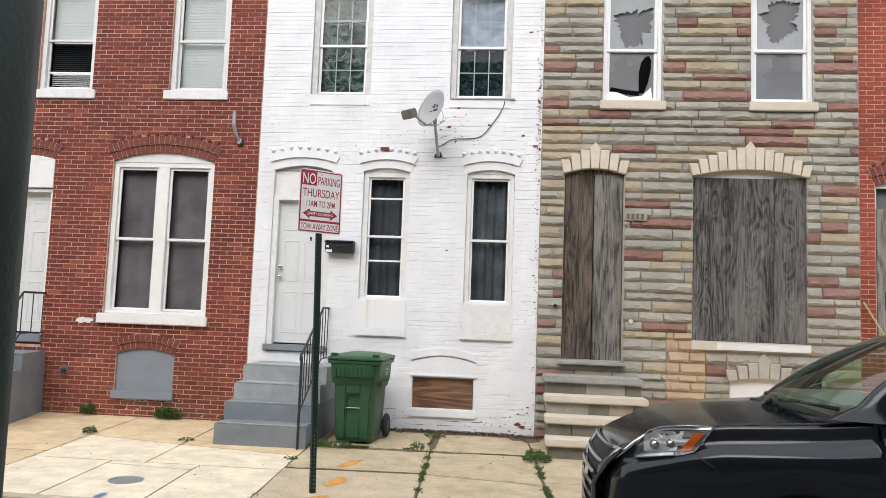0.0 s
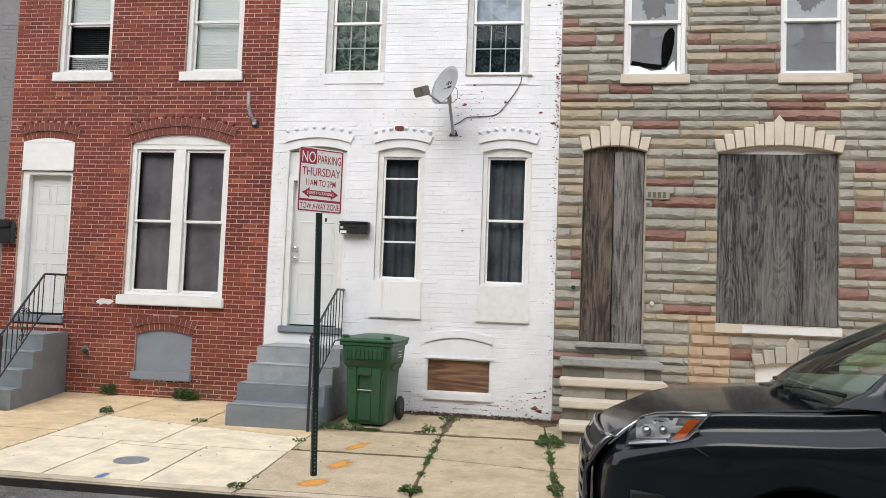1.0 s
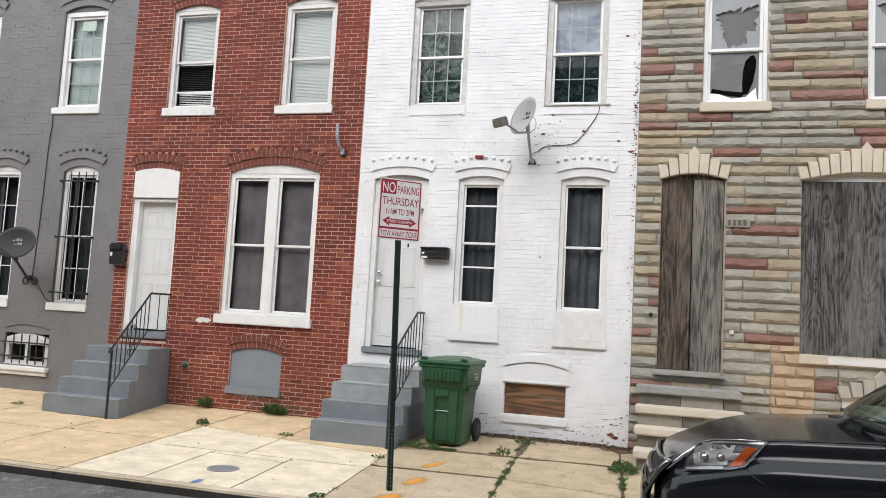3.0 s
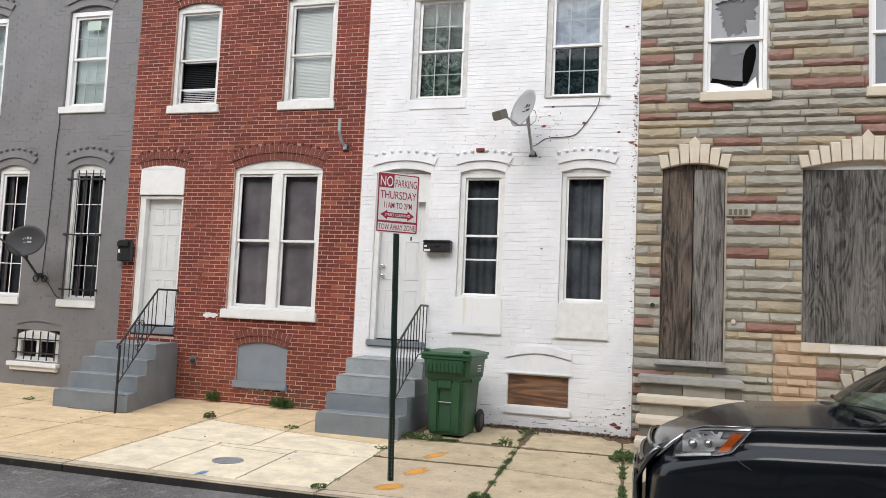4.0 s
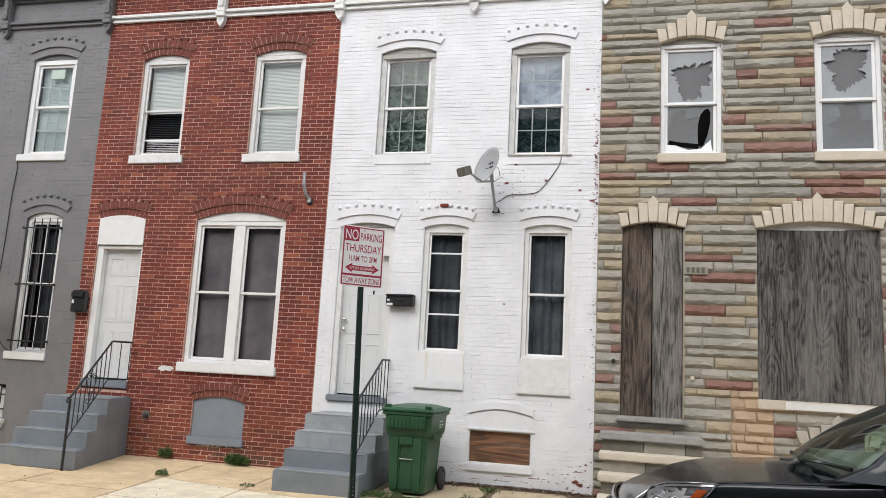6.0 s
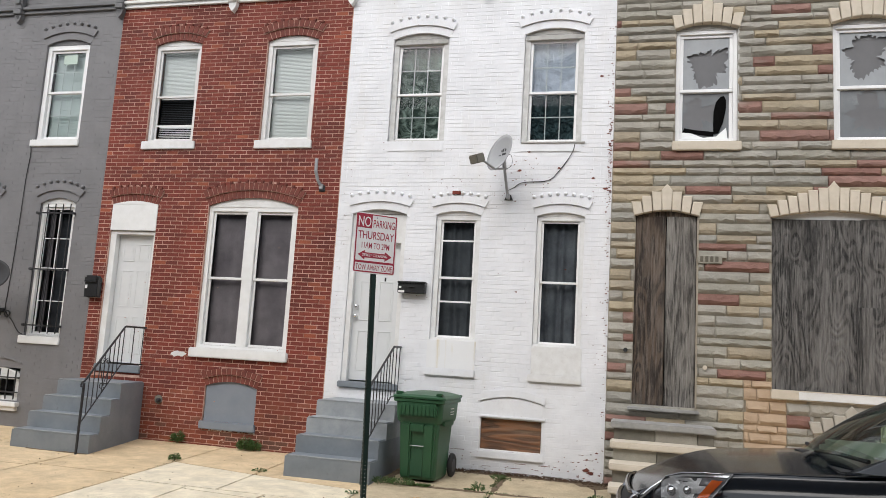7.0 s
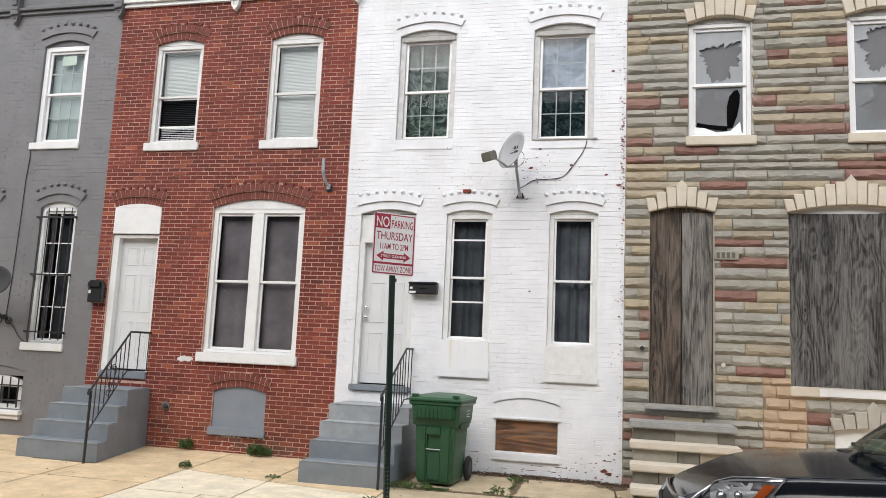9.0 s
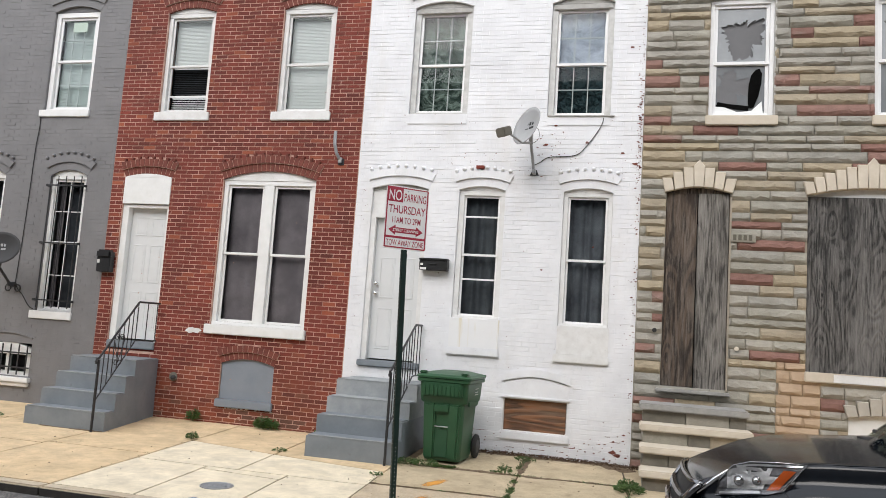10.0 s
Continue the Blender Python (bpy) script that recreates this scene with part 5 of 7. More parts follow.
cst = thing("cornice_stone", "cream painted cornice on the stone house", "cornice", kind="structure")
bm = bmesh.new()
for z0, z1, pr in ((8.0, 8.09, 0.12), (8.091, 8.2, 0.28), (8.201, 8.3, 0.38)):
    box(bm, XW + 0.06, XS, Y - pr, Y + 0.01, z0, z1, 0.006)
part("moulding", bm, M_CREAM, cst)
part("bracket_drop", prism(bmesh.new(), [(2.8, 7.36), (2.78, 7.24), (2.72, 7.14), (2.66, 7.24), (2.64, 7.36)], Y - 0.1, Y + 0.004), M_CREAM, wall_s, "cream carved bracket end")
part("bracket_foot", boxed(2.63, 2.81, Y - 0.13, Y + 0.004, 7.361, 7.9, 0.012), M_CREAM, wall_s)


# ---- stoops ----
def stoop(name, xl, xr, xrw, fronts, tops, label, pale):
    s = thing(name, label, "stoop", kind="structure")
    n = len(fronts)
    for i in range(n):
        y0, y1 = fronts[i], (Y - 0.004)
        z0 = walk_z(y0, xl) - 0.05 if i == 0 else tops[i - 1] - 0.03
        k = (y0 - fronts[0]) / (Y - fronts[0])
        bm = boxed(xl + 0.0025 * i, xr - 0.0025 * i, y0, y1 - 0.001 * i, z0, tops[i])
        bmesh.ops.bevel(bm, geom=[e for e in bm.edges if all(v.co.z > z0 + 0.01 for v in e.verts)], offset=0.016, segments=2, affect="EDGES")
        for v in bm.verts:
            t = (v.co.y - fronts[0]) / (Y - fronts[0])
            if v.co.x > (xl + xr) / 2:
                v.co.x += (xrw - xr) * t
            v.co.z += 0.006 * noise.noise(Vector((v.co.x * 2.3, v.co.y * 2.3, i)))
            v.co.y += 0.006 * noise.noise(v.co * 2.9 + Vector((4, 1, 0)))
        st = part("step", bm, M_STEPPALE if i >= n - pale else M_STEP, s, "gray painted concrete step" if i < n - pale else "worn pale gray step")
        lip = bmesh.new()
        xe = xr + (xrw - xr) * k
        cells = [xl + 0.02 + (xe - xl - 0.04) * q / 14 for q in range(15)]
        for q, (a, b) in enumerate(zip(cells, cells[1:])):
            wear = 0.5 + 0.5 * noise.noise(Vector((a * 5, i * 3.1, xl)))
            top0, top1 = (tops[i] + 0.006 * noise.noise(Vector((u * 2.3, y0 * 2.3, i))) for u in (xl, xe))
            zt = top0 + (top1 - top0) * q / 14
            box(lip, a, b, y0 + 0.004, y0 + 0.03 + 0.035 * wear, zt - 0.01, zt + 0.0015 + 0.001 * wear)
        part("worn_edge", lip, M_STEPPALE, st, "paler worn paint along the step edge")
    return s


stoop("stoop_red", -7.9, -6.6, -6.92, (9.27, 9.54, 9.8, 10.06), (0.28, 0.51, 0.735, 0.96), "gray painted concrete stoop of the red house", 0)
stoop("stoop_white", -3.62, -2.46, -2.43, (9.22, 9.52, 9.82, 10.12), (0.29, 0.52, 0.735, 0.95), "gray painted concrete stoop of the white house", 2)
ss = thing("stoop_stone", "formed stone stoop with cream slab treads", "stoop", kind="structure")
for i, (y0, z) in enumerate(((9.38, 0.27), (9.68, 0.5), (9.98, 0.73), (10.28, 0.955))):
    m = M_CREAM if i < 3 else M_GRAYSTONE
    bm = boxed(0.46, 1.8 - 0.01 * i, y0 - 0.04, Y - 0.04 if i == 3 else y0 + 0.36, z - 0.085, z, 0.014)
    for v in bm.verts:
        v.co.z += 0.008 * noise.noise(v.co * 3.1)
        v.co.y += 0.008 * noise.noise(v.co * 3.7)
    part("tread", bm, m, ss, "cream slab tread" if i < 3 else "gray stone landing slab")
    rd = random.Random(20 + i)
    x = 0.5
    while x < 1.68:
        w = min(rd.uniform(0.25, 0.55), 1.75 - x)
        low = walk_z(y0) - 0.03 if i == 0 else (0.27, 0.5, 0.73)[i - 1] - 0.006
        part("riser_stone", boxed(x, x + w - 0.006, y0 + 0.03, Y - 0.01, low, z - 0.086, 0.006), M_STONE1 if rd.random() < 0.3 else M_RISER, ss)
        x += w

# ---- railings ----
def railing(label, p0, p1, zb0, zt0, zt1, wall_y, drop, n, scroll, end=-0.02):
    """Iron stair rail: a foot post, a sloping top and bottom rail, balusters, and a level end to the wall."""
    r = thing("stair_railing", label, "railing", group="stair railings")
    (xa, ya), (xb, yb) = p0, p1
    part("post", boxed(xa - 0.014, xa + 0.014, ya - 0.014, ya + 0.014, zb0, zt0, 0.003), M_IRON, r)
    curl = [(xa, ya - 0.045, zt0 - 0.05), (xa, ya - 0.06, zt0 - 0.02), (xa, ya - 0.045, zt0 + 0.01), (xa, ya, zt0 + 0.025)]
    part("top_rail", tube(bmesh.new(), curl + [(xb, yb, zt1), (xb, yb + 0.02, zt1 + 0.012), (xb + end, wall_y, zt1 + 0.012)], 0.016, 8), M_IRON, r)
    part("bottom_rail", tube(bmesh.new(), [(xa, ya, zt0 - drop), (xb, yb, zt1 - drop - 0.02)], 0.011, 6), M_IRON, r)
    for i in range(1, n):
        t = i / (n - 1)
        x, y = xa + (xb - xa) * t, ya + (yb - ya) * t
        part("baluster", tube(bmesh.new(), [(x, y, zt0 - drop + (zt1 - zt0) * t), (x, y, zt0 + 0.02 + (zt1 - zt0) * t)], 0.0075, 6), M_IRON, r)
    for k in (1, 2):
        y = yb + (wall_y - yb) * k / 2.2
        part("baluster", tube(bmesh.new(), [(xb + 0.45 * end * k, y, zt1 - drop - 0.02), (xb + 0.45 * end * k, y, zt1 + 0.01)], 0.0075, 6), M_IRON, r)
    part("bottom_rail", tube(bmesh.new(), [(xb, yb, zt1 - drop - 0.02), (xb + end, wall_y, zt1 - drop - 0.02)], 0.011, 6), M_IRON, r)
    if scroll:
        t = 0.52
        x, y, z = xa + (xb - xa) * t, ya + (yb - ya) * t, zt0 - 0.13 + (zt1 - zt0) * t
        for s in (-1, 1):
            pts = []
            for k in range(22):
                a = k / 21 * 2.6 * math.pi
                rr = 0.055 * (1 - k / 30)
                pts.append((x, y + s * (0.058 + rr * math.cos(a + math.pi)), z + rr * math.sin(a)))
            part("scroll", tube(bmesh.new(), pts, 0.006, 6), M_IRON, r)
            low = [(x, y + s * 0.115 * math.cos(q * math.pi / 2) * (1 - 0.4 * q), z - 0.36 * q) for q in (k / 10 for k in range(11))]
            part("scroll", tube(bmesh.new(), low, 0.006, 6), M_IRON, r)
            pts = [(x, y + s * (0.04 - 0.035 * math.cos(k / 14 * 5.6)), z - 0.36 + 0.035 * math.sin(k / 14 * 5.6)) for k in range(15)]
            part("scroll", tube(bmesh.new(), pts, 0.006, 6), M_IRON, r)
    return r


railing("black iron stair railing with a heart scroll at the red house", (-6.73, 9.19), (-7.03, 10.35), -0.02, 0.99, 1.81, Y - 0.01, 0.56, 9, True, 0.03)
railing("black iron stair railing at the white house", (-2.54, 9.16), (-2.62, 10.42), 0.02, 1.15, 1.74, Y - 0.01, 0.68, 9, False)


# ---- wheeled bin ----
def wheeled_bin(at, rz):
    b = thing("wheeled_bin", "green plastic wheeled rubbish bin standing by the white wall", "bin", at, rz=rz)

    def loft(levels, seg=6):
        bm, prev = bmesh.new(), None
        for z, w, d0, d1, r in levels:
            ring = []
            for cx, cy, a0 in ((w - r, d1 - r, 0), (-w + r, d1 - r, 90), (-w + r, d0 + r, 180), (w - r, d0 + r, 270)):
                for k in range(seg + 1):
                    a = radians(a0 + 90 * k / seg)
                    ring.append(bm.verts.new((cx + r * math.cos(a), cy + r * math.sin(a), z)))
            if prev:
                for k in range(len(ring)):
                    q = (k + 1) % len(ring)
                    bm.faces.new((prev[k], prev[q], ring[q], ring[k]))
            else:
                bm.faces.new(ring[::-1])
            prev = ring
        bm.faces.new(prev)
        return bm

    body = part("body", loft([(0.02, 0.255, -0.28, 0.25, 0.06), (0.06, 0.27, -0.295, 0.27, 0.07), (0.7, 0.30, -0.33, 0.33, 0.07), (0.72, 0.335, -0.335, 0.36, 0.06), (0.78, 0.345, -0.35, 0.37, 0.06), (0.97, 0.355, -0.36, 0.39, 0.06)]), M_BIN, b, "", False)
    part("rim", loft([(0.955, 0.37, -0.38, 0.40, 0.05), (0.965, 0.385, -0.395, 0.41, 0.05), (1.0, 0.385, -0.395, 0.41, 0.05), (1.005, 0.375, -0.385, 0.40, 0.05)]), M_BIN, b)
    lid = part("lid", loft([(1.008, 0.395, -0.41, 0.42, 0.06), (1.03, 0.395, -0.41, 0.42, 0.06), (1.055, 0.36, -0.37, 0.40, 0.08), (1.075, 0.27, -0.22, 0.33, 0.09), (1.085, 0.2, -0.12, 0.27, 0.09)]), M_BIN, b)
    for x in (-0.3, 0.3):
        part("lid_grip", boxed(x - 0.05, x + 0.05, -0.385, -0.3, 1.05, 1.085, 0.012), M_BIN, lid)
    part("hinge_bar", tube(bmesh.new(), [(-0.36, 0.43, 1.03), (0.38, 0.43, 1.03)], 0.018, 10), M_BIN, b)
    lip = part("front_lip", boxed(-0.29, 0.29, -0.415, -0.345, 0.79, 0.955, 0.02), M_BIN, b)
    for k in range(9):
        x = -0.24 + 0.06 * k
        part("rib", boxed(x - 0.006, x + 0.006, -0.428, -0.41, 0.8, 0.92, 0.004), M_BIN, lip)
    part("pocket", boxed(-0.1, 0.1, -0.325, -0.29, 0.06, 0.41, 0.012), plain_mat("shadowed_green_plastic", (0.017, 0.065, 0.029), (0.022, 0.078, 0.036), 0.5, 3, 0.05), b, "recessed darker pocket")
    for k in (-1, 1):
        bm = boxed(min(0.095 * k, 0.235 * k), max(0.095 * k, 0.235 * k), -0.335, -0.25, 0.04, 0.7, 0.02)
        for v in bm.verts:
            v.co.x *= 1 + (0.14 * (v.co.z - 0.04) if abs(v.co.x) > 0.15 else 0.0)
            v.co.y -= 0.045 * (v.co.z - 0.04) / 0.66
        part("front_panel", bm, M_BIN, b)
    part("front_panel", boxed(-0.11, 0.11, -0.376, -0.29, 0.6, 0.7, 0.014), M_BIN, b)
    part("catch_bar", tube(bmesh.new(), [(-0.1, -0.345, 0.43), (0.1, -0.345, 0.43)], 0.007, 8), M_METAL, b, "bare steel catch bar")
    part("shoulder", boxed(0.325, 0.352, -0.24, 0.2, 0.67, 0.75, 0.015), M_BIN, b)
    for z in (0.81, 0.84, 0.88):
        part("printed_mark", boxed(0.347, 0.354, 0.02, 0.16, z, z + 0.008), M_SIGNWHITE, b, "faint white printed bar")
    for x in (-0.31, 0.31):
        w = part("wheel", lathe(bmesh.new(), [(0.09, -0.03), (0.135, -0.03), (0.15, -0.015), (0.15, 0.015), (0.135, 0.03), (0.09, 0.03)], pose(x, 0.33, 0.15, 0, 90, 0), 22), M_RUBBER, b, "black rubber wheel", True)
        part("hub", lathe(bmesh.new(), [(0.03, -0.034), (0.085, -0.032), (0.085, 0.032), (0.03, 0.034)], pose(x, 0.33, 0.15, 0, 90, 0), 12), M_BLACKBOX, w)
    return b


wheeled_bin((-1.945, 9.95, walk_z(9.95) + 0.0), -4).scale = (0.92, 1.0, 1.045)

# ---- sign post ----
def lettering(name, text, u0, u1, v0, v1, mat, parent, y):
    """Raised letters fitted into a field of the plate."""
    cu = bpy.data.curves.new(name, "FONT")
    cu.body, cu.extrude, cu.offset = text, 0.0006, 0.005
    tmp = bpy.data.objects.new(name, cu)
    scene.collection.objects.link(tmp)
    me = bpy.data.meshes.new_from_object(tmp.evaluated_get(bpy.context.evaluated_depsgraph_get()))
    bpy.data.objects.remove(tmp)
    co = np.array([v.co[:] for v in me.vertices])
    lo, hi = co.min(0), co.max(0)
    for v in me.vertices:
        x, z, d = (v.co.x - lo[0]) / (hi[0] - lo[0]), (v.co.y - lo[1]) / (hi[1] - lo[1]), v.co.z
        v.co = (u0 + (u1 - u0) * x, y - d, v0 + (v1 - v0) * z)
    me.materials.clear()
    me.materials.append(mat)
    ob = new(name, me)
    ob.parent = parent
    return ob


def round_rect(x0, x1, z0, z1, r, y0, y1):
    pts = []
    for cx, cz, a0 in ((x1 - r, z1 - r, 0), (x0 + r, z1 - r, 90), (x0 + r, z0 + r, 180), (x1 - r, z0 + r, 270)):
        pts += [(cx + r * math.cos(radians(a0 + 15 * k)), cz + r * math.sin(radians(a0 + 15 * k))) for k in range(7)]
    return prism(bmesh.new(), pts, y0, y1)


SX, SY = -1.895, 7.2
post = thing("parking_sign", "red and white parking restriction sign on a dark green post", "sign", (SX, SY, walk_z(SY, SX)), rz=40)
def lean(bm):
    """The post leans a little: its foot stands out of line with the plate."""
    for v in bm.verts:
        k = 0.08 * max(0.0, 1 - v.co.z / 2.7)
        v.co.x, v.co.y = v.co.x + 0.766 * k, v.co.y - 0.643 * k
    return bm


pst = part("post", lean(boxed(-0.025, 0.025, 0.0, 0.05, -0.1, 2.95, 0.004)), M_POST, post)
holes = bmesh.new()
for k in range(76):
    z = 0.05 + k * 0.038
    for m in (pose(0.0, -0.0005, z, 90, 0, 0), pose(-0.0255, 0.025, z, 0, 90, 0), pose(0.0255, 0.025, z, 0, 90, 0)):
        lathe(holes, [(0.0055, -0.0006), (0.0055, 0.0006)], m, 6)
part("punched_holes", lean(holes), M_METAL, pst, "row of punched holes")["kind"] = "stuff"
PW, PZ0, PZ1 = 0.2285, 2.478, 3.1
H = PZ1 - PZ0
plate = part("plate", round_rect(-PW, PW, PZ0, PZ1, 0.035, -0.012, -0.009), M_SIGNWHITE, post, "white sign face with red border")


def vz(v):
    return PZ1 - v * H


bd = bmesh.new()
box(bd, -PW + 0.012, PW - 0.012, -0.0135, -0.0119, vz(0.035), vz(0.018))
box(bd, -PW + 0.012, PW - 0.012, -0.0135, -0.0119, vz(0.982), vz(0.962))
box(bd, -PW + 0.008, -PW + 0.021, -0.0136, -0.0119, vz(0.975), vz(0.025))
box(bd, PW - 0.021, PW - 0.008, -0.0136, -0.0119, vz(0.975), vz(0.025))
box(bd, -PW + 0.02, PW - 0.02, -0.0134, -0.0119, vz(0.83), vz(0.795))
part("border", bd, M_SIGNRED, plate, "dark red border")
part("red_field", boxed(-PW + 0.015, -PW + 0.178, -0.0138, -0.0119, vz(0.255), vz(0.03)), M_SIGNRED, plate, "dark red field")
lettering("lettering", "NO", -PW + 0.03, -PW + 0.165, vz(0.232), vz(0.065), M_SIGNWHITE, plate, -0.0145)
lettering("lettering", "PARKING", -PW + 0.192, PW - 0.03, vz(0.235), vz(0.105), M_SIGNRED, plate, -0.0128)
lettering("lettering", "THURSDAY", -PW + 0.035, PW - 0.03, vz(0.435), vz(0.305), M_SIGNRED, plate, -0.0128)
lettering("lettering", "11AM TO 2PM", -PW + 0.08, PW - 0.075, vz(0.59), vz(0.49), M_SIGNRED, plate, -0.0128)
zc = vz(0.70)
arrow = [(-0.185, zc), (-0.11, zc - 0.05), (-0.11, zc - 0.026), (0.11, zc - 0.026), (0.11, zc - 0.05), (0.185, zc), (0.11, zc + 0.05), (0.11, zc + 0.026), (-0.11, zc + 0.026), (-0.11, zc + 0.05)]
bm = bmesh.new()
for tri in ([arrow[0], arrow[1], arrow[9]], [arrow[2], arrow[3], arrow[7], arrow[8]], [arrow[4], arrow[5], arrow[6]]):
    prism(bm, tri, -0.0136, -0.0119)
part("arrow", bm, M_SIGNRED, plate, "dark red double arrow")
lettering("lettering", "STREET CLEANING", -0.135, 0.135, zc - 0.013, zc + 0.014, M_SIGNWHITE, plate, -0.0142)
lettering("lettering", "TOW AWAY ZONE", -PW + 0.03, PW - 0.03, vz(0.945), vz(0.855), M_SIGNRED, plate, -0.0128)
for z in (vz(0.07), vz(0.93)):
    part("bolt", lathe(bmesh.new(), [(0.008, 0.0), (0.008, 0.004)], pose(0, -0.0119, z, 90, 0, 0), 8), M_METAL, plate)

near_post = thing("street_post", "dark green painted steel street post", "post", (-0.2975, 0.336, 0.0))
part("pole", lathe(bmesh.new(), [(0.058, -0.02), (0.056, 1.5), (0.054, 3.4)], Matrix.Identity(4), 24), M_POST, near_post, "", True)
part("base_collar", lathe(bmesh.new(), [(0.085, -0.02), (0.085, 0.06), (0.065, 0.1)], Matrix.Identity(4), 24), M_POST, near_post)

# ---- manhole, paint marks, debris ----
lid = thing("utility_cover", "round gray metal utility cover set in the new concrete", "manhole cover", (-3.74, 7.33, walk_z(7.33, -3.8)))
lid.scale = (1.17, 1.17, 1.0)
part("cover_ring", lathe(bmesh.new(), [(0.145, -0.01), (0.145, 0.004), (0.135, 0.006), (0.132, 0.002)], Matrix.Identity(4), 28), M_METAL, lid)
part("cover", lathe(bmesh.new(), [(0.13, -0.01), (0.13, 0.003), (0.12, 0.006), (0.105, 0.006), (0.1, 0.003), (0.085, 0.003), (0.08, 0.006), (0.062, 0.006), (0.057, 0.003), (0.042, 0.003), (0.037, 0.006), (0.01, 0.006)], Matrix.Identity(4), 28), plain_mat("worn_gray_cover", (0.2, 0.21, 0.22), (0.3, 0.31, 0.32), 0.6, 20, 0.5, 0.3), lid)
for k in (-1, 1):
    part("lift_slot", boxed(k * 0.08 - 0.012, k * 0.08 + 0.012, -0.006, 0.006, 0.004, 0.0055), M_RUBBER, lid)


def spray_mat(name, col):
    """Sprayed paint: dense in the middle of the stroke, thinning out into specks."""
    k = Mat(name, 0.85)
    k.color(col)
    ln, ad, tr, mx = k.n.new("ShaderNodeVectorMath"), k.n.new("ShaderNodeMath"), k.n.new("ShaderNodeBsdfTransparent"), k.n.new("ShaderNodeMixShader")
    ln.operation, ad.operation = "LENGTH", "SUBTRACT"
    k.l.new(k.scaled(k.obj, (1, 1, 0)), ln.inputs[0])
    k.l.new(k.mix(0.45, k.noise(9, 5, 0.7), k.noise(85, 4, 0.7)), ad.inputs[0])
    k.l.new(k.ramp(ln.outputs["Value"], [(0.0, 0.0), (0.45, 0.06), (1.0, 0.42)]), ad.inputs[1])
    k.l.new(k.ramp(ad.outputs[0], [(0.3, 0.0), (0.46, 0.85)]), mx.inputs[0])
    k.l.new(tr.outputs[0], mx.inputs[1])
    k.l.new(k.b.outputs[0], mx.inputs[2])
    k.l.new(mx.outputs[0], k.n["Material Output"].inputs[0])
    return k.m


M_ORANGE, M_BLUE = spray_mat("orange_street_paint", (0.72, 0.33, 0.05)), spray_mat("blue_street_paint", (0.07, 0.2, 0.42))
marks = thing("street_paint", "sprayed orange and blue marks on the sidewalk", "paint marks", kind="structure")
for x0, y0, x1, y1, w, m in ((-1.64, 8.85, -1.86, 8.2, 0.13, M_ORANGE), (-1.6, 8.02, -1.8, 7.35, 0.14, M_ORANGE), (-1.6, 7.2, -1.9, 6.72, 0.17, M_ORANGE), (-3.67, 6.92, -3.69, 6.56, 0.07, M_BLUE)):
    cx, cy = (x0 + x1) / 2, (y0 + y1) / 2
    along, half = math.atan2(y1 - y0, x1 - x0), math.hypot(x1 - x0, y1 - y0) / 2
    bm = bmesh.new()
    rim = [(math.cos(t), math.sin(t)) for t in (2 * math.pi * q / 28 for q in range(28))]

    def lay(u, v):
        x, y = cx + half * u * math.cos(along) - w * v * math.sin(along), cy + half * u * math.sin(along) + w * v * math.cos(along)
        return bm.verts.new((u, v, walk_z(y, x) + 0.0035))

    mid = lay(0, 0)
    ring = [lay(u, v) for u, v in rim]
    for q in range(28):
        bm.faces.new((mid, ring[q], ring[(q + 1) % 28]))
    ob = part("paint_mark", bm, m, marks, "sprayed orange stroke" if m is M_ORANGE else "sprayed blue stroke")
    ob.matrix_basis = Matrix.Translation((cx, cy, 0)) @ Matrix.Rotation(along, 4, "Z") @ Matrix.Diagonal((half, w, 1, 1))


# ---- weeds ----
def leaf(bm, base, direction, length, width, rnd):
    d = Vector(direction).normalized()
    s = d.cross(Vector((rnd.uniform(-1, 1), rnd.uniform(-1, 1), 0.4))).normalized() * width
    p = Vector(base)
    q = p + d * length * 0.55
    e = p + d * length + Vector((0, 0, -0.25 * length))
    a, b, c, f = bm.verts.new(p), bm.verts.new(q + s), bm.verts.new(e), bm.verts.new(q - s)
    bm.faces.new((a, b, c, f))


def clump(x, y, r, h, n, seed, label="green weed growing from a joint in the sidewalk"):
    rnd = random.Random(seed)
    w = thing("weed", label, "weed", (x, y, walk_z(y, x)), group="sidewalk weeds")
    bm = bmesh.new()
    for _ in range(int(n * 1.8)):
        a, rr = rnd.uniform(0, 6.28), r * math.sqrt(rnd.random())
        bx, by = rr * math.cos(a) * 0.5, rr * math.sin(a) * 0.5
        hh = h * rnd.uniform(0.1, 0.9) * (1 - 0.5 * rr / r)
        leaf(bm, (bx * 2, by * 2, hh), (math.cos(a) * 0.8, math.sin(a) * 0.8, rnd.uniform(0.1, 1.0)), rnd.uniform(0.2, 0.42) * h + 0.015, rnd.uniform(0.004, 0.010), rnd)
    part("leaves", bm, M_LEAF, w)
    st = bmesh.new()
    for k in range(6):
        a = k * 1.05
        tube(st, [(0, 0, -0.01), (r * 0.4 * math.cos(a), r * 0.4 * math.sin(a), h * 0.6)], 0.003, 4)
    part("stems", st, M_LEAF, w)
    return w


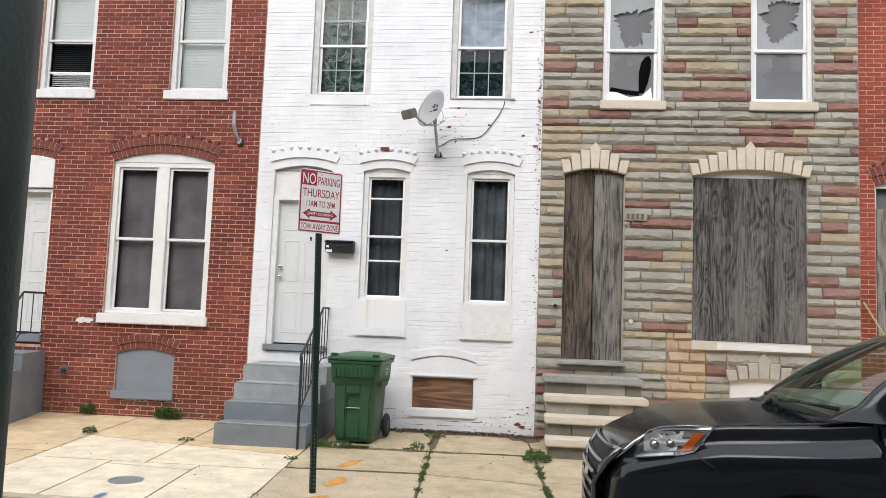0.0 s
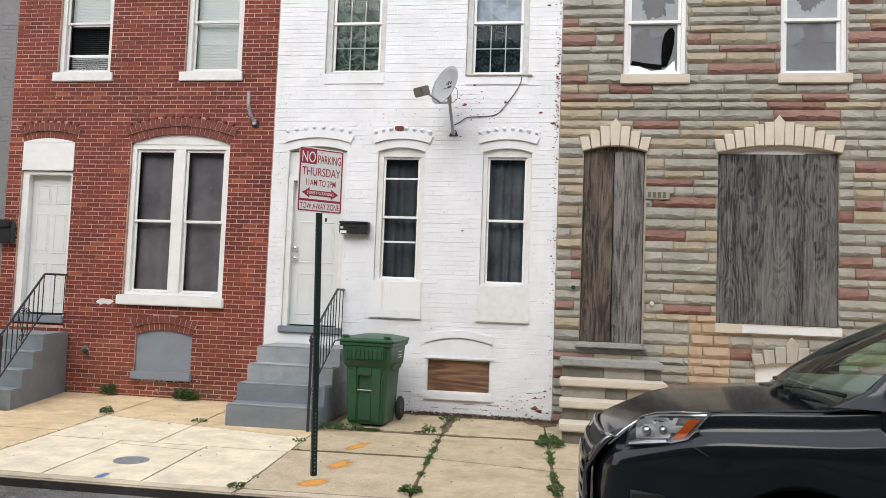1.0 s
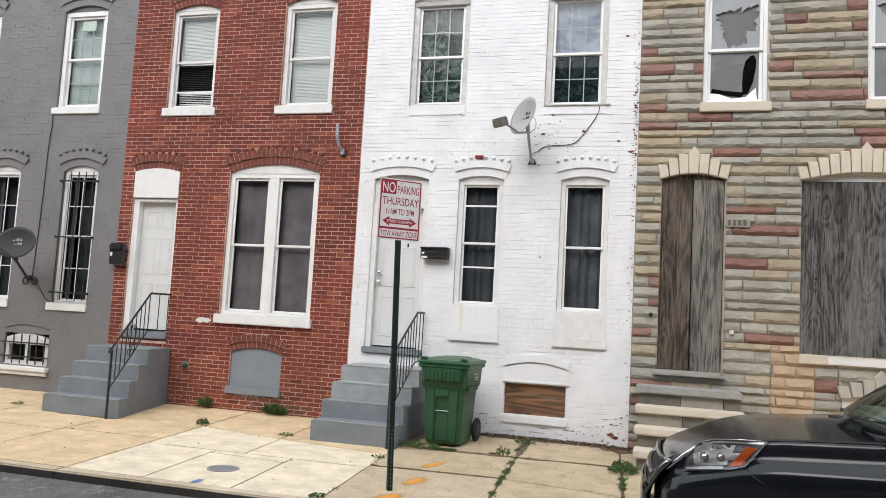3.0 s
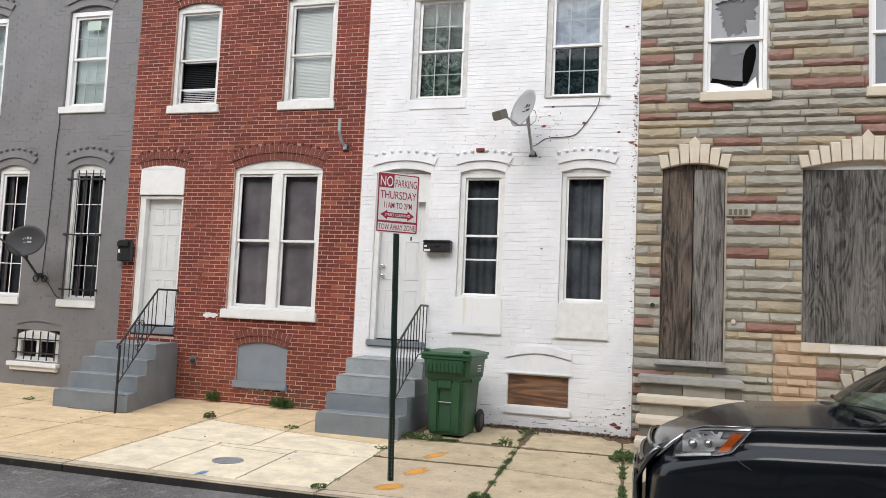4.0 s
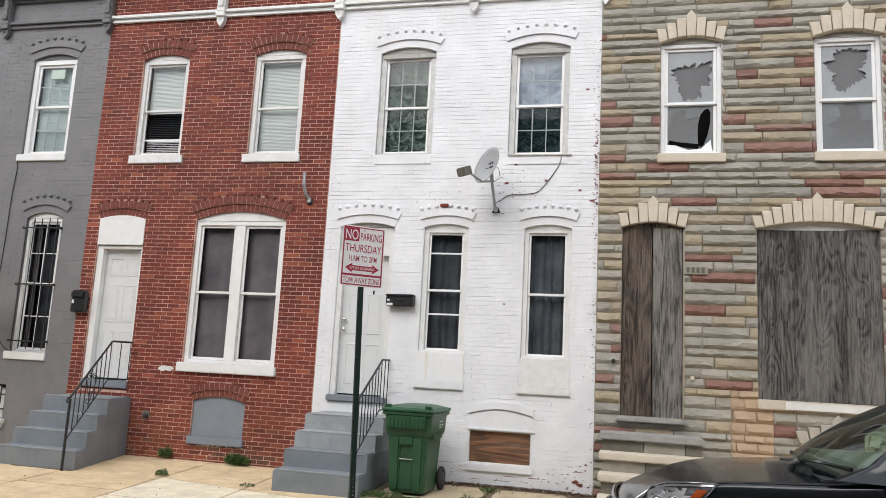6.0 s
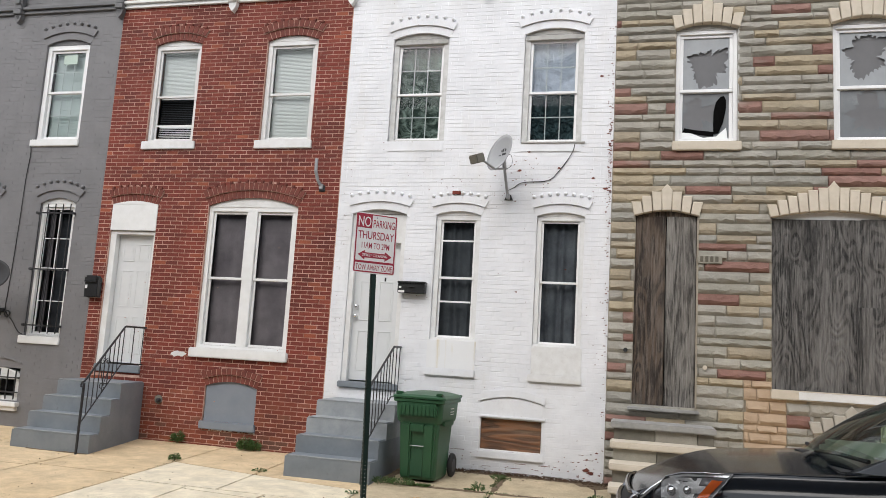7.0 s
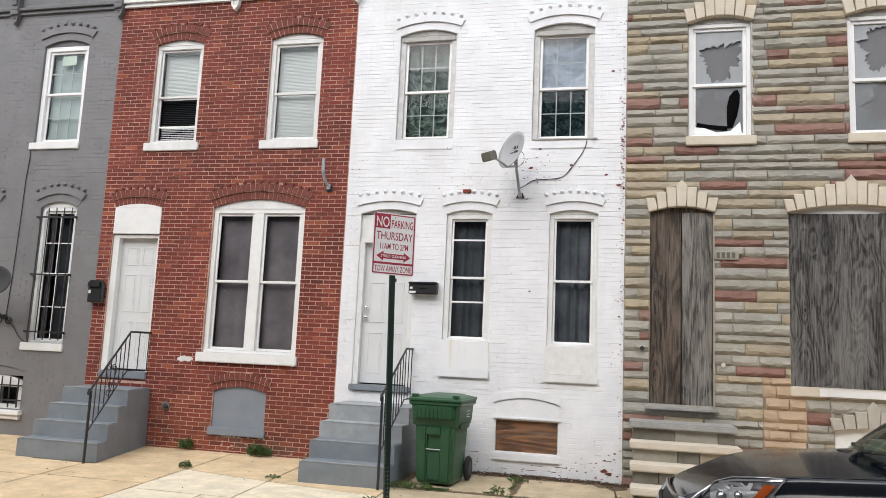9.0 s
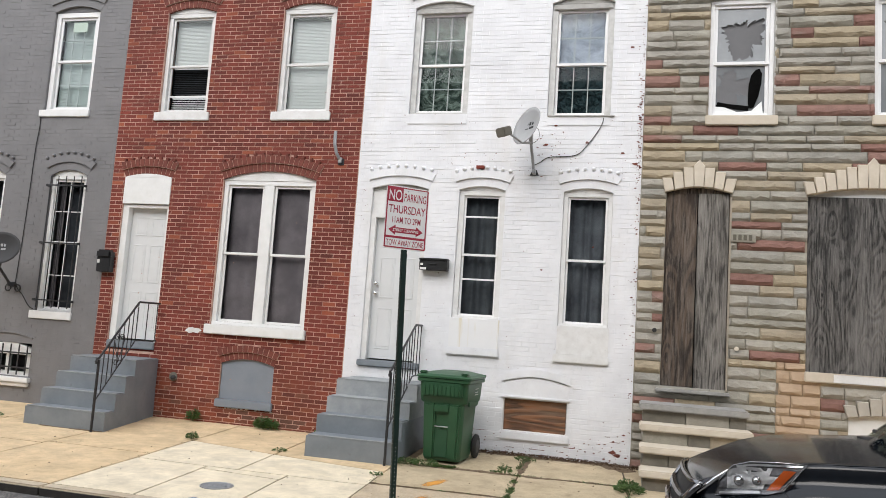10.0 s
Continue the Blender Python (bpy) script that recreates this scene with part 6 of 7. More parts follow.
for i, (x, y, r, h, n) in enumerate(((-4.98, 10.75, 0.1, 0.2, 240), (-4.84, 10.75, 0.08, 0.17, 170), (-6.17, 10.77, 0.06, 0.22, 130), (-4.08, 10.78, 0.07, 0.09, 60), (-5.36, 9.46, 0.06, 0.1, 110), (-2.36, 6.68, 0.06, 0.05, 60),
                                     (0.36, 9.15, 0.15, 0.1, 260), (0.34, 9.42, 0.1, 0.1, 150), (-1.1, 9.42, 0.06, 0.14, 50), (-0.98, 10.4, 0.13, 0.07, 90), (-2.36, 9.42, 0.16, 0.08, 160), (-2.1, 9.42, 0.16, 0.09, 140),
                                     (-0.83, 6.85, 0.09, 0.07, 120), (-4.0, 9.3, 0.08, 0.05, 50), (-2.45, 8.6, 0.06, 0.05, 40), (-8.6, 9.55, 0.08, 0.05, 40), (0.42, 7.2, 0.06, 0.07, 70), (0.1, 6.66, 0.08, 0.06, 70))):
    clump(x, y, r, h, n, i + 1)
bm = bmesh.new()
rnd = random.Random(7)
for (x0, y0), (x1, y1), n, h in (((-2.3, 9.42), (-1.0, 9.42), 2600, 0.06), ((-0.94, 9.4), (-0.82, 6.8), 1500, 0.045), ((-0.95, 9.42), (0.3, 9.42), 150, 0.03), ((0.44, 6.9), (0.31, 9.7), 1500, 0.055), ((-2.32, 6.7), (-2.46, 9.3), 120, 0.03), ((-2.4, 8.2), (-0.85, 8.2), 160, 0.025), ((-0.9, 8.2), (0.38, 7.95), 70, 0.02), ((-5.2, 7.0), (-5.32, 9.4), 60, 0.02), ((-0.98, 9.5), (-1.0, 10.7), 160, 0.05)):
    for _ in range(n):
        t = rnd.random()
        x, y = x0 + (x1 - x0) * t + rnd.gauss(0, 0.02), y0 + (y1 - y0) * t + rnd.gauss(0, 0.02)
        keep = noise.noise(Vector((x * 2.3, y * 2.3, 5)))
        if keep + 0.5 * noise.noise(Vector((x * 7, y * 7, 2))) < 0.02:
            continue
        a = rnd.uniform(0, 6.28)
        leaf(bm, (x, y, walk_z(y, x) - 0.002), (math.cos(a) * 0.6, math.sin(a) * 0.6, 0.9), h * rnd.uniform(0.35, 1.1), rnd.uniform(0.003, 0.007), rnd)
tagged(part("joint_grass", bm, M_LEAF), "sparse green grass along the sidewalk joints", "grass", kind="stuff")


def soil_band(x0, y0, x1, y1, wide, seed, ragged=0.6):
    """Loose soil lying along a line, with a ragged edge, heaped a little in the middle."""
    bm, prev, n = bmesh.new(), None, max(8, int(math.hypot(x1 - x0, y1 - y0) / 0.025))
    side = Vector((y0 - y1, x1 - x0, 0)).normalized()
    for i in range(n + 1):
        t = i / n
        c = Vector((x0 + (x1 - x0) * t, y0 + (y1 - y0) * t, 0))
        fade = min(1.0, 6 * t + 0.15, 6 * (1 - t) + 0.15)
        row = []
        for k, edge in ((0, -1), (1, -0.4), (2, 0.4), (3, 1)):
            a = wide * fade * (1 + ragged * (noise.noise(Vector((c.x * 4, c.y * 4, seed + edge))) + 0.8 * noise.noise(Vector((c.x * 17, c.y * 17, seed + edge)))))
            p = c + side * edge * max(a, 0.004)
            p.y = min(p.y, Y - 0.004)
            p.z = walk_z(p.y, p.x) + (-0.004 if k in (0, 3) else 0.007 + 0.008 * noise.noise(Vector((p.x * 9, p.y * 9, seed))))
            row.append(bm.verts.new(p))
        if prev:
            for k in range(3):
                bm.faces.new((prev[k], row[k], row[k + 1], prev[k + 1]) if side.y > 0 else (prev[k + 1], row[k + 1], row[k], prev[k]))
        prev = row
    return tagged(part("soil", bm, M_SOIL), "loose brown soil gathered on the sidewalk", "soil", kind="stuff")


M_SOIL = plain_mat("loose_brown_soil", (0.1, 0.068, 0.042), (0.23, 0.165, 0.105), 1.0, 22, 0.9, dirt=(0.05, 0.035, 0.02), dist=0.012)
for i, band in enumerate(((-2.38, 10.78, -1.05, 10.77, 0.075), (-1.1, 10.76, 0.42, 10.78, 0.1), (0.0, 10.66, 0.44, 10.5, 0.13), (-2.36, 9.43, -0.95, 9.42, 0.05), (-0.98, 10.7, -0.94, 9.5, 0.05), (-0.94, 9.42, -0.55, 9.4, 0.035),
                          (-0.93, 9.35, -0.83, 6.75, 0.013), (0.31, 9.75, 0.44, 6.8, 0.015), (-2.42, 10.6, -2.37, 9.5, 0.07), (-2.4, 8.21, -0.9, 8.2, 0.012), (-0.6, 9.42, 0.3, 9.44, 0.014), (-7.6, 9.24, -6.6, 9.25, 0.018))):
    soil_band(*band, i * 3.7)
bm = bmesh.new()
for _ in range(1900):
    x = rnd.uniform(-2.4, 0.5)
    y = Y - 0.02 - abs(rnd.gauss(0, 0.09)) - (0.25 * rnd.random() ** 2 if x > 0.1 else 0)
    leaf(bm, (x, y, walk_z(y, x) + rnd.uniform(0.004, 0.03)), (rnd.uniform(-1, 1), rnd.uniform(-1, 1), 0.15), rnd.uniform(0.015, 0.045), rnd.uniform(0.004, 0.012), rnd)
for _ in range(140):
    x, y = rnd.uniform(-9, 0.4), rnd.uniform(6.8, 10.7)
    leaf(bm, (x, y, walk_z(y, x) + 0.003), (rnd.uniform(-1, 1), rnd.uniform(-1, 1), 0.1), rnd.uniform(0.012, 0.03), rnd.uniform(0.004, 0.009), rnd)
tagged(part("leaf_litter", bm, plain_mat("brown_leaf_litter", (0.05, 0.03, 0.018), (0.12, 0.07, 0.04), 0.95, 30, 0.2)), "dry brown leaf litter and crumbs along the wall", "litter", kind="stuff")


# ---- satellite dishes ----
def dish(label, base, joint, center, normal, w, h, lnb, mat, marks_mat):
    d = thing("satellite_dish", label, "satellite dish", group="satellite dishes")
    n = Vector(normal).normalized()
    m = Matrix.Translation(center) @ n.to_track_quat("Z", "Y").to_matrix().to_4x4()
    bm, prev, seg = bmesh.new(), None, 32
    for side in (0.0, -0.008):
        prev = None
        for k in range(7):
            r = k / 6
            ring = [bm.verts.new(m @ Vector((w / 2 * r * math.cos(a), h / 2 * r * math.sin(a), 0.075 * (r * r - 1) + side))) for a in (2 * math.pi * q / seg for q in range(seg))] if k else [bm.verts.new(m @ Vector((0, 0, -0.075 + side)))]
            if prev:
                for q in range(seg):
                    z = (q + 1) % seg
                    if len(prev) == 1:
                        bm.faces.new((prev[0], ring[q], ring[z]))
                    else:
                        bm.faces.new((prev[q], ring[q], ring[z], prev[z]))
            prev = ring
        if side == 0.0:
            top = prev
    for q in range(seg):
        z = (q + 1) % seg
        bm.faces.new((top[q], prev[q], prev[z], top[z]))
    refl = part("reflector", bm, mat, d, "", True)
    for k, (u, v, uu, vv) in enumerate(((-0.10, 0.07, 0.035, 0.06), (-0.055, 0.075, 0.01, 0.05), (-0.015, 0.07, 0.035, 0.05), (0.04, 0.08, 0.03, 0.07), (0.03, 0.0, 0.08, 0.03), (-0.06, -0.01, 0.05, 0.01))):
        part("printed_mark", boxed(u - uu / 2, u + uu / 2, v - vv / 2, v + vv / 2, -0.072, -0.066), marks_mat, refl, "plain printed bar").matrix_basis = m
    bm = bmesh.new()
    tube(bm, [base, joint], 0.022, 10)
    part("mast", bm, mat, d)
    back = m @ Vector((0, 0, -0.09))
    part("back_bracket", tube(bmesh.new(), [joint, back], 0.03, 8), mat, d)
    foot = m @ Vector((0, -h * 0.46, -0.02))
    part("arm", tube(bmesh.new(), [joint, foot, lnb], 0.016, 8), mat, d)
    f = (Vector(center) - Vector(lnb)).normalized()
    lm = Matrix.Translation(lnb) @ f.to_track_quat("Z", "Y").to_matrix().to_4x4()
    head = part("receiver", box(bmesh.new(), -0.08, 0.08, -0.062, 0.062, -0.13, 0.035, 0.014, lm), plain_mat("putty_plastic", (0.13, 0.124, 0.1), (0.17, 0.16, 0.13), 0.6, 6, 0.05) if mat is M_DISH else mat, d)
    part("feed_horn", lathe(bmesh.new(), [(0.028, 0.03), (0.034, 0.05), (0.03, 0.055)], lm, 12), M_BLACKBOX, head)
    bx, by, bz = base
    part("wall_plate", prism(bmesh.new(), [(bx - 0.065, bz - 0.05), (bx + 0.065, bz - 0.05), (bx + 0.03, bz + 0.03), (bx - 0.03, bz + 0.03)], Y - 0.014, Y + 0.004), M_DISHDARK, d)
    part("foot_bracket", boxed(bx - 0.025, bx + 0.025, by - 0.03, Y - 0.011, bz - 0.045, bz + 0.02, 0.006), mat, d)
    return d


dish("gray satellite dish bolted to the white wall", (-1.125, 10.74, 4.06), (-1.16, 10.55, 4.42), (-1.2, 10.27, 4.59), (-0.62, -0.72, 0.3), 0.50, 0.58, (-1.42, 9.95, 4.42), M_DISH, M_DISHDARK)
dish("dark gray satellite dish bolted to the gray wall", (-9.83, 10.74, 2.0), (-9.85, 10.5, 2.26), (-9.55, 10.14, 2.54), (0.05, -0.95, 0.2), 0.78, 0.54, (-9.98, 9.85, 2.66), M_DISHDARK, M_DISH)


def cable(label, pts, r=0.006):
    bm = bmesh.new()
    smooth = []
    P = [Vector(p) for p in pts]
    for i in range(len(P) - 1):
        a, b, c, e = P[max(i - 1, 0)], P[i], P[i + 1], P[min(i + 2, len(P) - 1)]
        for k in range(6):
            t = k / 6
            smooth.append(0.5 * ((2 * b) + (c - a) * t + (2 * a - 5 * b + 4 * c - e) * t * t + (3 * b - a - 3 * c + e) * t ** 3))
    smooth.append(P[-1])
    return tagged(part("cable", tube(bm, smooth, r, 6), M_RUBBER), label, "cable")


cable("black cable running from the dish to the window", [(-1.13, 10.7, 4.12), (-1.05, Y - 0.02, 4.2), (-0.92, Y - 0.012, 4.28), (-0.56, Y - 0.012, 4.31), (-0.4, Y - 0.012, 4.45), (-0.22, Y - 0.012, 4.72), (-0.18, Y - 0.02, 4.86)])
cable("black cable loop behind the gray dish", [(-1.15, 10.55, 4.4), (-1.05, 10.5, 4.46), (-1.05, 10.45, 4.58), (-1.12, 10.38, 4.6)], 0.004)
cable("black cable hanging down the gray wall", [(-9.72, Y - 0.02, 5.03), (-9.74, Y - 0.02, 4.97), (-9.71, Y - 0.012, 4.76), (-9.74, Y - 0.012, 4.30), (-9.75, Y - 0.012, 3.58), (-9.77, Y - 0.012, 2.83), (-9.79, Y - 0.012, 2.30), (-9.79, Y - 0.012, 1.99), (-9.63, Y - 0.012, 1.82), (-9.49, Y - 0.012, 1.65), (-9.39, Y - 0.012, 1.60)], 0.007)
for dx in (-0.09, 0.1):
    pts = [(-9.83 + dx + 0.055 * math.cos(k * 0.45), Y - 0.03, 1.93 + 0.055 * math.sin(k * 0.45)) for k in range(15)]
    tagged(part("cable_coil", tube(bmesh.new(), pts, 0.012, 6), M_RUBBER), "coil of black cable on the gray wall", "cable")

# ---- small fittings on the fronts ----
mb = thing("letter_box", "black horizontal letter box on the white wall", "letter box")
part("box", boxed(-2.72, -2.30, Y - 0.13, Y - 0.002, 2.56, 2.7, 0.008), M_BLACKBOX, mb)
part("lid", boxed(-2.73, -2.29, Y - 0.145, Y - 0.002, 2.701, 2.735, 0.012), M_BLACKBOX, mb)
part("handle", boxed(-2.56, -2.46, Y - 0.152, Y - 0.13, 2.645, 2.662, 0.004), M_IRON, mb)
part("sticker", boxed(-2.705, -2.61, Y - 0.133, Y - 0.1295, 2.565, 2.6), M_SIGNWHITE, mb, "white sticker bar")
part("sticker", boxed(-2.7, -2.66, Y - 0.133, Y - 0.1295, 2.63, 2.66), M_SIGNWHITE, mb, "white sticker bar")
mb = thing("letter_box", "black upright letter box on the red brick", "letter box")
part("box", boxed(-8.18, -7.93, Y - 0.12, Y - 0.002, 2.28, 2.58, 0.01), M_BLACKBOX, mb)
part("lid", boxed(-8.19, -7.92, Y - 0.15, Y - 0.002, 2.5, 2.64, 0.03), M_BLACKBOX, mb)
part("sticker", boxed(-8.16, -8.12, Y - 0.125, Y - 0.119, 2.42, 2.48), M_SIGNWHITE, mb, "white sticker bar")
br = thing("wall_bracket", "old gray steel mounting arm on the red brick wall", "bracket")
part("arm", tube(bmesh.new(), [(-4.19, Y - 0.14, 4.62), (-4.187, Y - 0.14, 4.42), (-4.165, Y - 0.1, 4.29), (-4.12, Y - 0.03, 4.19)], 0.027, 10), M_METAL, br)
part("wall_plate", boxed(-4.165, -4.065, Y - 0.015, Y + 0.0, 4.12, 4.22, 0.004), M_DISHDARK, br)
part("clamp", boxed(-4.15, -4.09, Y - 0.06, Y - 0.014, 4.15, 4.24, 0.008), M_METAL, br)
vent = thing("pipe_cap", "round metal pipe cap low on the red brick wall", "pipe cap")
part("flange", lathe(bmesh.new(), [(0.07, 0), (0.07, 0.012), (0.05, 0.02)], pose(-6.63, Y - 0.002, 0.7, 90, 0, 0), 18), M_RISER, vent)
part("cap", lathe(bmesh.new(), [(0.035, 0), (0.035, 0.05), (0.02, 0.065)], pose(-6.61, Y - 0.01, 0.69, 90, 0, 0), 12), M_DISHDARK, vent)
num = thing("house_number", "row of plain cast figures on the stone", "house number")
part("plate", boxed(1.56, 1.88, Y - 0.05, Y - 0.0, 3.14, 3.25, 0.006), M_STONE1, num, "plain gray stone tablet")
for k in range(4):
    part("figure_bar", boxed(1.59 + 0.066 * k, 1.632 + 0.066 * k, Y - 0.06, Y - 0.049, 3.165, 3.24, 0.004), plain_mat("dull_bronze", (0.09, 0.08, 0.06), (0.13, 0.115, 0.085), 0.6, 12) if k == 0 else bpy.data.materials["dull_bronze"], num, "plain dark bar")
ac = thing("window_air_conditioner", "pale gray window air conditioner in the gray house", "air conditioner")
part("case", boxed(-11.9, -11.28, Y - 0.25, Y + 0.1, 5.08, 5.45, 0.01), M_AC, ac)
for k in range(9):
    part("louvre", boxed(-11.86, -11.32, Y - 0.256, Y - 0.249, 5.12 + 0.035 * k, 5.13 + 0.035 * k), M_DISHDARK, ac)
stick = thing("bamboo_cane", "yellow-green cane leaning against the end house", "cane")
part("cane", tube(bmesh.new(), [(4.78, Y - 0.06, 2.1), (5.12, Y - 0.5, 1.2), (5.4, Y - 0.85, 0.07)], 0.014, 8), plain_mat("cane", (0.3, 0.27, 0.1), (0.38, 0.33, 0.14), 0.6, 9), stick)

# bare spots where paint has come off
bm = bmesh.new()
rnd = random.Random(31)


def chip(bm, x, z, r, y):
    n = rnd.randint(5, 8)
    vs = [bm.verts.new((x + r * rnd.uniform(0.5, 1.3) * math.cos(6.283 * k / n), y, z + 0.6 * r * rnd.uniform(0.5, 1.2) * math.sin(6.283 * k / n))) for k in range(n)]
    bm.faces.new(vs)


for cx, cz, sx, sz, n, r in ((-0.95, 4.45, 0.22, 0.16, 26, 0.02), (0.34, 4.5, 0.02, 0.6, 110, 0.02), (0.33, 5.6, 0.03, 0.9, 60, 0.016), (0.34, 2.2, 0.02, 1.2, 60, 0.018), (0.15, 0.35, 0.12, 0.2, 20, 0.025), (-3.1, 4.1, 0.4, 0.1, 18, 0.018), (-1.8, 4.25, 0.3, 0.2, 12, 0.014), (-0.3, 4.15, 0.35, 0.15, 22, 0.014),
                             (-1.8, 2.9, 0.9, 1.0, 26, 0.01), (0.15, 2.6, 0.1, 1.0, 18, 0.012), (-2.9, 4.6, 0.6, 0.2, 18, 0.012), (-1.0, 0.2, 0.8, 0.09, 80, 0.016), (-1.8, 4.15, 0.5, 0.12, 40, 0.012), (-0.35, 4.1, 0.3, 0.05, 30, 0.012), (-2.3, 0.3, 0.2, 0.2, 40, 0.014), (-2.5, 0.4, 0.2, 0.3, 10, 0.014), (-1.0, 1.1, 0.8, 0.3, 12, 0.012), (-3.7, 2.2, 0.04, 1.3, 18, 0.01)):
    for _ in range(int(1.2 * n)):
        x, z = rnd.gauss(cx, sx), rnd.gauss(cz, sz)
        if XR + 0.02 < x < XW - 0.01 and z > 0.1 and not any(o["x0"] - 0.03 < x < o["x1"] + 0.03 and o["z0"] - 0.2 < z < o["z1"] + 0.4 for o in (W_D, W_L1, W_L2, W_B, W_U1, W_U2)):
            chip(bm, x, z, abs(rnd.gauss(r, r * 0.5)) * 0.45 + 0.002, Y - 0.0045)
for x, z, r in ((-0.98, 4.46, 0.04), (0.1, 4.35, 0.03), (0.28, 4.2, 0.035), (0.14, 0.22, 0.05), (-0.25, 3.0, 0.02), (-0.95, 2.65, 0.02), (0.18, 5.9, 0.03), (-0.85, 4.75, 0.03), (-0.4, 4.5, 0.035), (0.2, 0.18, 0.05)):
    chip(bm, x, z, r, Y - 0.0048)
for _ in range(46):
    row = rnd.randint(1, 7)
    x, z, w = rnd.uniform(-2.35, 0.3), 0.02 + row * CH - 0.004, rnd.uniform(0.04, 0.2)
    if rnd.random() < row / 9 or -1.45 < x < -0.3 and z > 0.24:
        continue
    vs = [bm.verts.new(p) for p in ((x, Y - 0.0046, z), (x + w, Y - 0.0046, z + rnd.uniform(-0.002, 0.002)), (x + w * 0.9, Y - 0.0046, z + rnd.uniform(0.004, 0.009)), (x + 0.02, Y - 0.0046, z + rnd.uniform(0.004, 0.009)))]
    bm.faces.new(vs)
part("paint_chips", bm, M_CHIP, wall_w, "small spots of bare red brick")["kind"] = "stuff"
part("bare_brick", boxed(-1.98, -1.86, Y - 0.05, Y + 0.0, 4.09, 4.14, 0.004), M_BRICK1, wall_w, "single unpainted red brick")
bm = bmesh.new()
for i, (x, z, r) in enumerate(((-6.45, 1.44, 0.06), (-6.4, 1.455, 0.065), (-6.35, 1.44, 0.07), (-6.3, 1.455, 0.065), (-6.26, 1.445, 0.05), (-6.42, 1.425, 0.05), (-6.3, 1.43, 0.05))):
    chip(bm, x, z, r, Y - 0.0036 - 0.0006 * i)
part("paint_smear", bm, M_WORN, wall_r, "smear of white paint on red brick")
bm = bmesh.new()
for _ in range(60):
    chip(bm, rnd.uniform(-8.1, -3.9), rnd.choice((rnd.gauss(1.5, 0.7), rnd.gauss(5.6, 1.0))), rnd.uniform(0.006, 0.016), Y - 0.0032)
for _ in range(60):
    chip(bm, rnd.uniform(-8.1, -3.9), abs(rnd.gauss(0.1, 0.06)) + 0.05, rnd.uniform(0.006, 0.022), Y - 0.0034)
part("mortar_smears", bm, M_MORTAR, wall_r, "small pale mortar smears")["kind"] = "stuff"
for x, z in ((0.62, 1.9), (1.67, 1.72)):
    part("pipe_hole", lathe(bmesh.new(), [(0.03, 0), (0.03, 0.02), (0.02, 0.022)], pose(x, Y - 0.036, z, 90, 0, 0), 12), M_RUBBER if x < 1 else M_CREAM, wall_s, "small capped pipe hole")

# dead leaves and grit along the foot of the white and stone houses
bm = bmesh.new()
rl = random.Random(77)
for _ in range(420):
    x, y = rl.choice((rl.uniform(-2.3, 0.45), rl.gauss(0.15, 0.25))), Y - 0.02 - abs(rl.gauss(0, 0.1 + 0.08 * (rl.random() < 0.3)))
    if x > 0.42:
        continue
    r, n, z, up = rl.uniform(0.005, 0.019), rl.randint(4, 6), walk_z(y, x) + 0.002, rl.uniform(0.0, 0.012)
    bm.faces.new([bm.verts.new((x + r * rl.uniform(0.5, 1.3) * math.cos(6.283 * q / n), y + r * rl.uniform(0.5, 1.3) * math.sin(6.283 * q / n), z + up * (q % 2))) for q in range(n)])
tagged(part("leaf_litter", bm, plain_mat("dead_leaf_litter", (0.06, 0.035, 0.02), (0.17, 0.11, 0.065), 0.9, 30, 0.4)), "brown dead leaves and grit along the wall foot", "litter", kind="stuff")
bm = bmesh.new()
for _ in range(34):
    x, z = rl.uniform(-5.86, -4.9), 0.3 + rl.gauss(0, 0.006)
    chip(bm, x, z, rl.uniform(0.008, 0.024), Y - 0.0037)
part("mortar_smears", bm, M_WORN, wall_r, "pale mortar patched round the board")["kind"] = "stuff"


# ---- parked car ----
def car_paint():
    k = Mat("black_car_paint", 0.15, 0.0)
    k.color((0.0055, 0.0075, 0.0105))
    k.b.inputs["Specular IOR Level"].default_value = 0.37
    k.b.inputs["IOR"].default_value = 1.5
    k.b.inputs["Coat Weight"].default_value = 0.22
    k.b.inputs["Coat Roughness"].default_value = 0.06
    return k.m


M_CAR = car_paint()
M_LAMPCOVER = glass_mat("clear_lamp_cover", (0.93, 0.93, 0.93), 0.02)
M_SIDEGLASS = glass_mat("tinted_side_glass", (0.68, 0.78, 0.71))
M_AMBER = plain_mat("amber_lens", (0.55, 0.1, 0.015), (0.62, 0.13, 0.02), 0.2, 8, 0.05)
M_SEAT = plain_mat("dark_tan_leather", (0.2, 0.185, 0.16), (0.26, 0.24, 0.21), 0.6, 6)
CY = 5.58
# x, half width, top, shoulder
BODY = [(0.56, 0.3, 0.79, 0.735), (0.58, 0.4, 0.86, 0.81), (0.64, 0.52, 0.92, 0.88), (0.75, 0.6, 0.972, 0.935), (0.88, 0.67, 1.025, 0.995), (1.02, 0.74, 1.074, 1.045), (1.2, 0.81, 1.115, 1.085), (1.4, 0.865, 1.136, 1.11),
        (1.6, 0.895, 1.15, 1.125), (1.86, 0.915, 1.168, 1.148), (2.2, 0.93, 1.205, 1.19), (2.6, 0.93, 1.235, 1.22), (3.5, 0.93, 1.25, 1.235), (4.7, 0.92, 1.25, 1.235), (5.15, 0.89, 1.2, 1.16), (5.3, 0.8, 1.05, 1.0)]
WHEELS = (1.66, 4.35)
RZ = ROADZ


